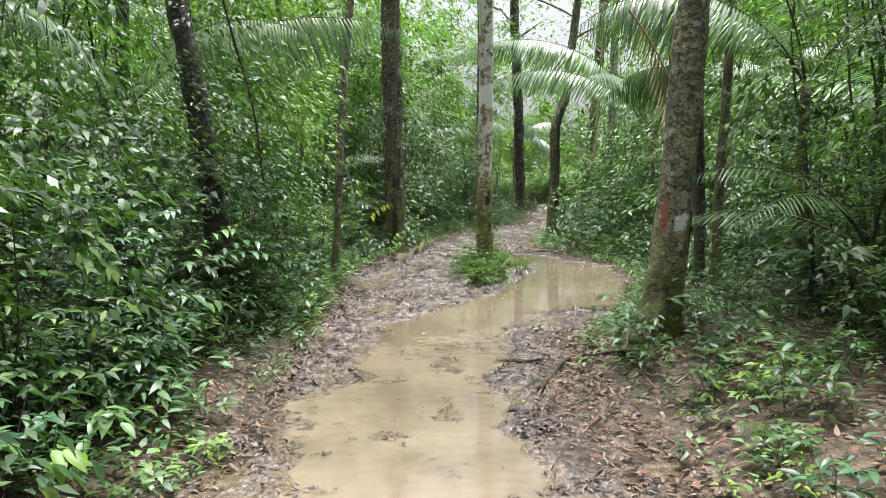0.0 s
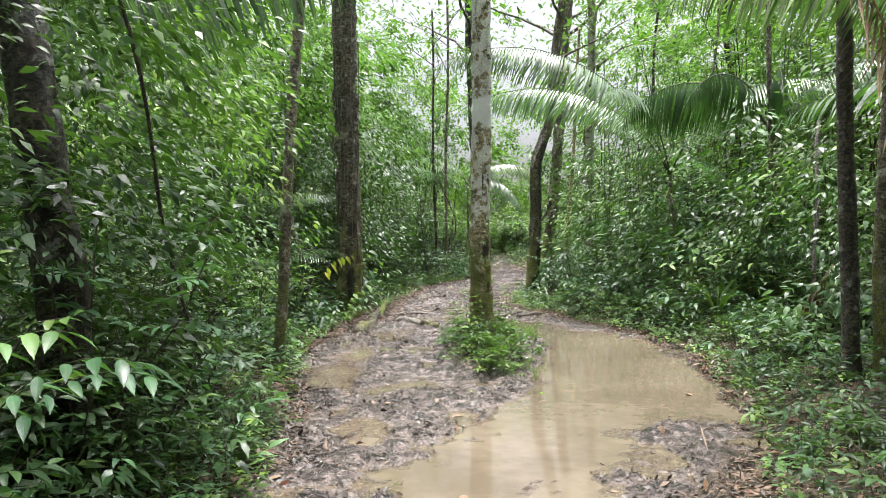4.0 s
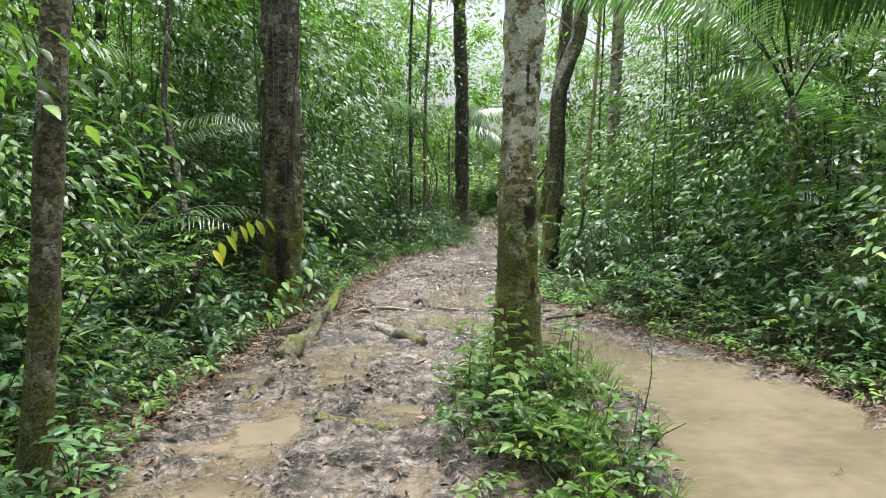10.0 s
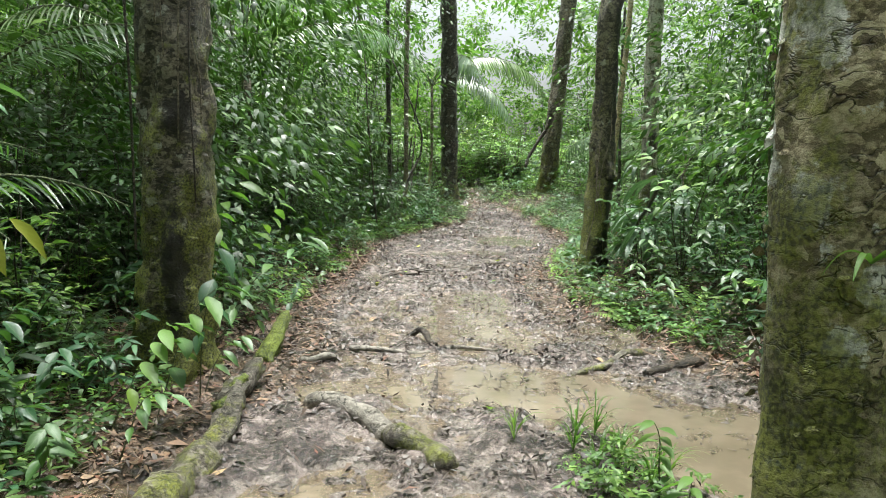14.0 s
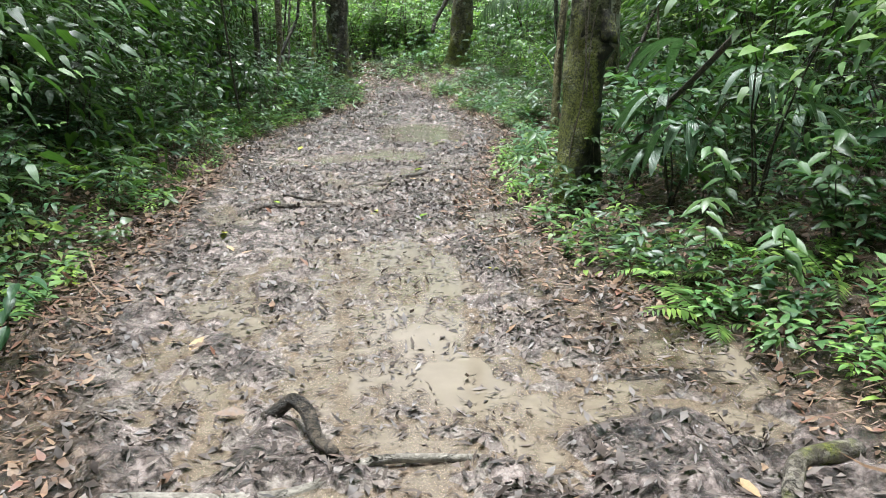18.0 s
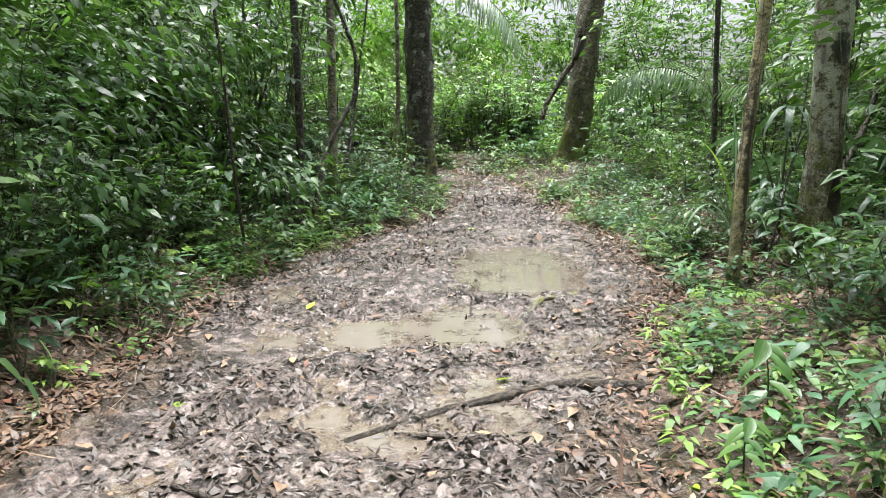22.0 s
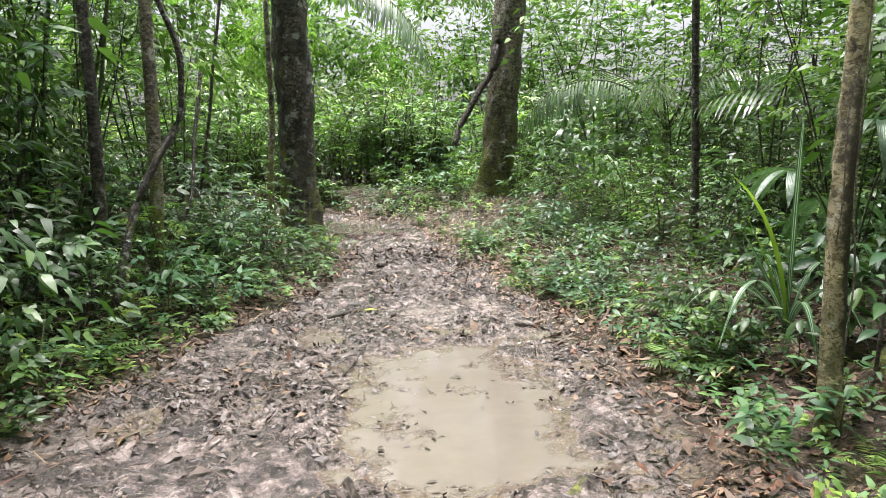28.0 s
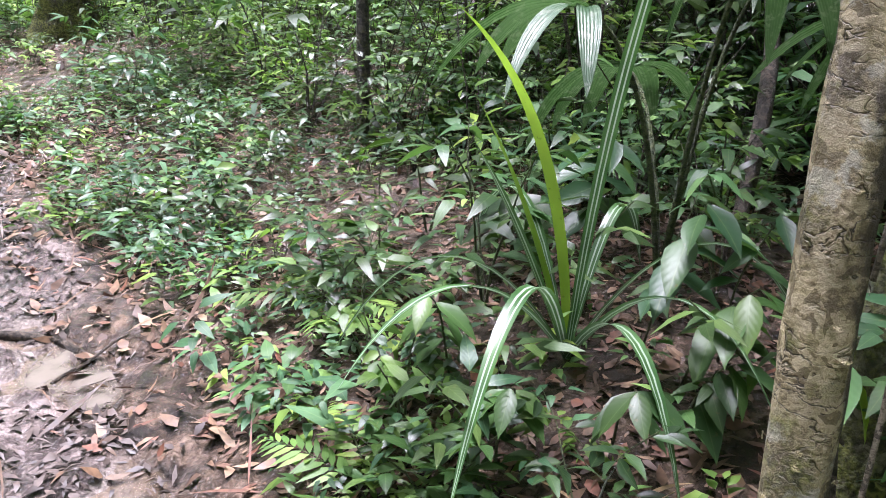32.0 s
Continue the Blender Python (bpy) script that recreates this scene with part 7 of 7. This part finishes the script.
def split_palm(label, at, leaves_at, seed):
    """A low palm: each leaf a stalk to its hub, from which broad segments fan out and droop. leaves_at: hub x, y, z, segments, length, width, spread, droop."""
    root = thing("split_leaf_palm", label, "palm", "broad-leaved palms", at=at)
    rng = np.random.default_rng(seed)
    o = np.array(at)
    for hx, hy, hz, n, ln, wd, spread, droop in leaves_at:
        hub = np.array((hx, hy, hz)) - o
        s = np.linspace(0, 1, 10)[:, None]
        stalk = 2 * s * (1 - s) * np.array((hub[0] * 0.3, hub[1] * 0.3, hub[2] * 0.9)) + s * s * hub
        frond = part("leaf_stalk", tube(Geo(), stalk, np.linspace(0.011, 0.006, 10), 6), M_STEM, root)
        f = unit(np.array([hub[0], hub[1], 0.001]))
        az0 = math.atan2(f[1], f[0])
        for i in range(n):
            az = az0 + radians(spread) * ((i + 0.5) / n - 0.5) + rng.normal(0, 0.06)
            li = ln * rng.uniform(0.8, 1.1)
            way = np.array([math.cos(az), math.sin(az), 0])
            u = np.linspace(0, 1, 12)[:, None]
            dr = droop * rng.uniform(0.8, 1.25)
            p = hub + way * li * (u - 0.25 * dr * u ** 2) + np.array([0, 0, li]) * (0.28 * u - dr * u ** 1.8)
            part("segment", strap(Geo(), p, wd * rng.uniform(0.8, 1.15), 0.35), M_BROAD, frond)
    return root


split_palm("low palm with broad drooping grey-green split leaves beside the spotted tree", place(6.85, 28.15), (
    (6.66, 27.85, 0.72, 6, 0.55, 0.075, 170, 0.95), (6.5, 28.02, 0.74, 5, 0.5, 0.07, 160, 0.8), (6.57, 27.75, 1.22, 6, 0.6, 0.085, 180, 0.85),
    (6.5, 28.25, 1.5, 6, 0.5, 0.06, 150, 0.4), (7.2, 27.8, 1.55, 6, 0.6, 0.08, 160, 0.8), (7.3, 28.3, 0.9, 6, 0.6, 0.08, 160, 0.8), (6.9, 28.6, 1.2, 5, 0.6, 0.08, 150, 0.8), (6.75, 27.5, 0.5, 5, 0.5, 0.07, 170, 0.8)), 1)
split_palm("tall split-leaved palm behind the low one", place(7.3, 27.75), (
    (6.95, 27.5, 1.75, 6, 0.6, 0.085, 170, 0.7), (6.75, 27.85, 1.85, 6, 0.6, 0.08, 160, 0.6), (7.0, 27.2, 1.5, 6, 0.55, 0.085, 170, 0.8), (7.2, 28.1, 2.1, 6, 0.6, 0.08, 170, 0.7), (6.85, 27.3, 2.1, 5, 0.6, 0.08, 150, 0.5)), 4)
split_palm("palm with pale drooping split leaves behind the slim trunk", place(6.1, 28.95), (
    (5.95, 28.62, 1.5, 6, 0.5, 0.085, 200, 0.95), (6.3, 28.8, 1.35, 5, 0.5, 0.08, 160, 0.8), (5.8, 29.1, 1.2, 5, 0.5, 0.08, 170, 0.7), (6.3, 29.3, 1.0, 5, 0.5, 0.08, 160, 0.8)), 2)
split_palm("low palm with broad speckled drooping leaves beside the crooked tree", place(4.0, 22.75), (
    (3.4, 22.42, 0.82, 5, 0.45, 0.085, 150, 1.0), (3.55, 22.9, 0.95, 5, 0.5, 0.08, 150, 0.9), (3.7, 22.2, 1.15, 6, 0.5, 0.085, 170, 0.85), (4.1, 22.2, 0.9, 5, 0.5, 0.08, 160, 0.9), (4.4, 22.8, 1.1, 5, 0.5, 0.08, 160, 0.8), (3.85, 23.2, 1.3, 5, 0.5, 0.08, 160, 0.8), (3.4, 22.75, 0.6, 4, 0.45, 0.08, 140, 0.8)), 3)

# a thin sapling with wet leaves between the slim and the spotted tree
SAP = np.array([(5.39, 28.05, float(height(5.39, 28.05)) - 0.03), (5.5, 28.1, 0.3), (5.62, 28.2, 0.55), (5.72, 28.28, 0.85), (5.9, 28.4, 1.3), (6.0, 28.5, 1.8)])
root = thing("sapling", "thin brown sapling with drooping wet oval leaves", "sapling", at=tuple(SAP[0]))
part("stem", tube(Geo(), resample(SAP - SAP[0], 26), np.linspace(0.013, 0.007, 26), 8, 0.15, seed=3), M_TWIG, root)
for z, az, ln, m in ((0.42, 190, 0.16, M_LEAF_BLUE), (0.45, 330, 0.17, M_LEAF_BLUE), (0.55, 215, 0.19, M_LEAF_BLUE), (0.58, 340, 0.19, M_LEAF_BLUE), (0.6, 20, 0.17, M_LEAF_BLUE), (0.52, 280, 0.16, M_LIME), (0.66, 300, 0.18, M_LEAF_BLUE), (0.8, 200, 0.18, M_LEAF_BLUE), (0.86, 345, 0.17, M_LEAF_BLUE), (0.95, 325, 0.24, M_LEAF_FRESH), (1.1, 230, 0.15, M_LEAF_BLUE), (1.3, 330, 0.2, M_LEAF_BLUE)):
    p = np.array([np.interp(z, SAP[:, 2], SAP[:, k]) for k in range(3)]) - SAP[0]
    a = radians(az)
    low = 1.6 if m is M_LIME else 0.12
    part("leaf", leaves(Geo(), p + 0.03 * np.array([math.cos(a), math.sin(a), 0]), (math.cos(a), math.sin(a), -low), (0.1, -0.3, 1), ln, 0.36, 0.2, LEAF_FINE), m, root)

q = bent((6.75, 28.3, 2.2), (5.95, 26.85, float(height(5.95, 26.85)) - 0.02), 24, 0.05, np.random.default_rng(850))
solid("bare_branch", tube(Geo(), q - q[0], np.linspace(0.012, 0.02, 24), 8, 0.2, seed=6), M_ROOTLET, "pale bare branch leaning on the split-leaved palm", "branch", at=tuple(q[0]))

# rootlets running down the trunks
for i, (p0, p1, r) in enumerate((((-1.3, 19.42, 5.6), (-1.25, 19.43, 2.3), 0.005), ((-1.1, 19.43, 5.6), (-1.12, 19.42, 1.6), 0.006), ((-1.22, 19.41, 4.2), (-1.2, 19.41, 2.1), 0.004), ((-1.36, 19.48, 4.6), (-1.33, 19.46, 2.6), 0.004), ((-1.04, 19.47, 2.9), (-0.98, 19.42, 1.7), 0.005),
                                 ((3.1, 23.5, 0.3), (3.22, 23.47, 1.9), 0.006), ((3.32, 23.52, 0.4), (3.16, 23.47, 1.6), 0.005), ((3.2, 23.46, 0.9), (3.38, 23.55, 2.3), 0.005), ((5.12, 27.94, 0.35), (5.22, 27.97, 1.9), 0.005), ((5.06, 27.96, 0.9), (5.2, 27.96, 2.4), 0.004), ((5.82, 27.9, 0.4), (5.98, 27.93, 1.9), 0.006), ((6.02, 27.93, 1.0), (5.86, 27.92, 2.1), 0.005))):
    q = bent(p0, p1, 20, 0.025, np.random.default_rng(830 + i))
    o = q[0].copy()
    solid("rootlet", tube(Geo(), q - o, np.full(20, r), 6, 0.2, seed=i), M_ROOTLET, "thin pale rootlet clinging to a trunk", "rootlet", "rootlets on trunks", at=tuple(o))

for x, y, tx, ty, tz, m, lf, ra in ((-1.0, 20.4, -0.35, 19.75, 0.95, M_LEAF_MID, 0.2, 0.3), (-1.15, 18.7, -0.8, 18.65, 0.8, M_LEAF_MID, 0.2, 0.42), (-1.35, 18.5, -1.0, 18.5, 0.6, M_LEAF_FRESH, 0.18, 0.42), (-1.2, 20.5, -0.85, 20.4, 1.3, M_LEAF_FRESH, 0.2, 0.42), (-1.35, 20.9, -0.8, 20.8, 1.5, M_LEAF_MID, 0.2, 0.42), (-1.0, 21.2, -0.6, 21.2, 1.1, M_LEAF_FRESH, 0.19, 0.4),
                                   (-0.95, 19.2, -0.7, 19.25, 0.35, M_LEAF_MID, 0.14, 0.36), (-1.2, 18.0, -0.95, 17.9, 0.4, M_LEAF_MID, 0.13, 0.36), (3.0, 21.6, 2.8, 21.4, 0.55, M_LEAF_MID, 0.15, 0.36), (3.35, 21.9, 3.1, 21.7, 0.75, M_LEAF_MID, 0.17, 0.36), (3.6, 21.4, 3.4, 21.2, 0.9, M_LEAF_MID, 0.16, 0.38)):
    sprig("leafy shoot with broad wet leaves leaning towards the trail", (x, y, float(height(x, y))), (tx, ty, tz), 9, lf, ra, m, 0.25, bow=0.12)

for x, y, dx, dy, tz, m, lf, ra in ((-1.95, 18.4, 0.12, -0.1, 0.5, M_LEAF_BLUE, 0.15, 0.42), (-2.1, 19.6, 0.2, -0.15, 0.6, M_LEAF_MID, 0.16, 0.4), (-1.75, 18.8, 0.1, -0.12, 0.45, M_LEAF_BLUE, 0.16, 0.45), (-1.45, 17.6, 0.1, -0.1, 0.4, M_LEAF_MID, 0.13, 0.42), (-1.65, 17.3, -0.1, -0.12, 0.42, M_LEAF_BLUE, 0.14, 0.42), (-1.85, 17.7, 0.1, -0.1, 0.55, M_LEAF_FRESH, 0.15, 0.4), (-1.5, 19.9, 0.15, -0.1, 0.5, M_LEAF_BLUE, 0.16, 0.42), (-1.6, 16.9, 0.1, -0.1, 0.38, M_LEAF_BLUE, 0.12, 0.42), (-2.2, 17.9, 0.12, -0.1, 0.7, M_LEAF_MID, 0.16, 0.42), (-2.3, 18.7, 0.15, -0.1, 0.8, M_LEAF_BLUE, 0.17, 0.42)):
    sprig("broad-leaved shoot on the leaf litter", (x, y, float(height(x, y))), (x + dx, y + dy, tz), 9, lf, ra, m, 0.3, bow=0.05, first=0.35)
sprig("pale compound leaf hanging from a thin twig", (-2.6, 18.3, 1.95), (-1.75, 17.95, 1.72), 9, 0.13, 0.34, M_LEAF_BLUE, 0.3, bow=0.06, first=0.3)

q = resample(np.array([(-1.95, 17.85, 1.25), (-2.05, 18.0, 1.6), (-2.14, 18.15, 1.9), (-2.24, 18.22, 2.34), (-2.2, 18.3, 3.4), (-2.3, 18.4, 5.0)]), 40)
solid("liana", tube(Geo(), q - q[0], np.linspace(0.035, 0.018, 40), 10, 0.25, seed=8), M_BARK_DARK, "dark stem climbing from a broken stump", "liana", "lianas", at=tuple(q[0]))

# a dark stem that bows out of the left thicket and climbs
q = resample(np.array([(1.62, 30.8, 0.3), (1.78, 31.0, 1.0), (1.95, 31.1, 1.35), (2.12, 31.2, 1.6), (2.14, 31.2, 2.1), (1.9, 31.2, 2.7), (1.5, 31.3, 3.6)]), 40)
solid("liana", tube(Geo(), q - q[0], np.linspace(0.032, 0.015, 40), 10, 0.25, seed=5), M_BARK_DARK, "dark bowed stem climbing out of the thicket", "liana", "lianas", at=tuple(q[0]))
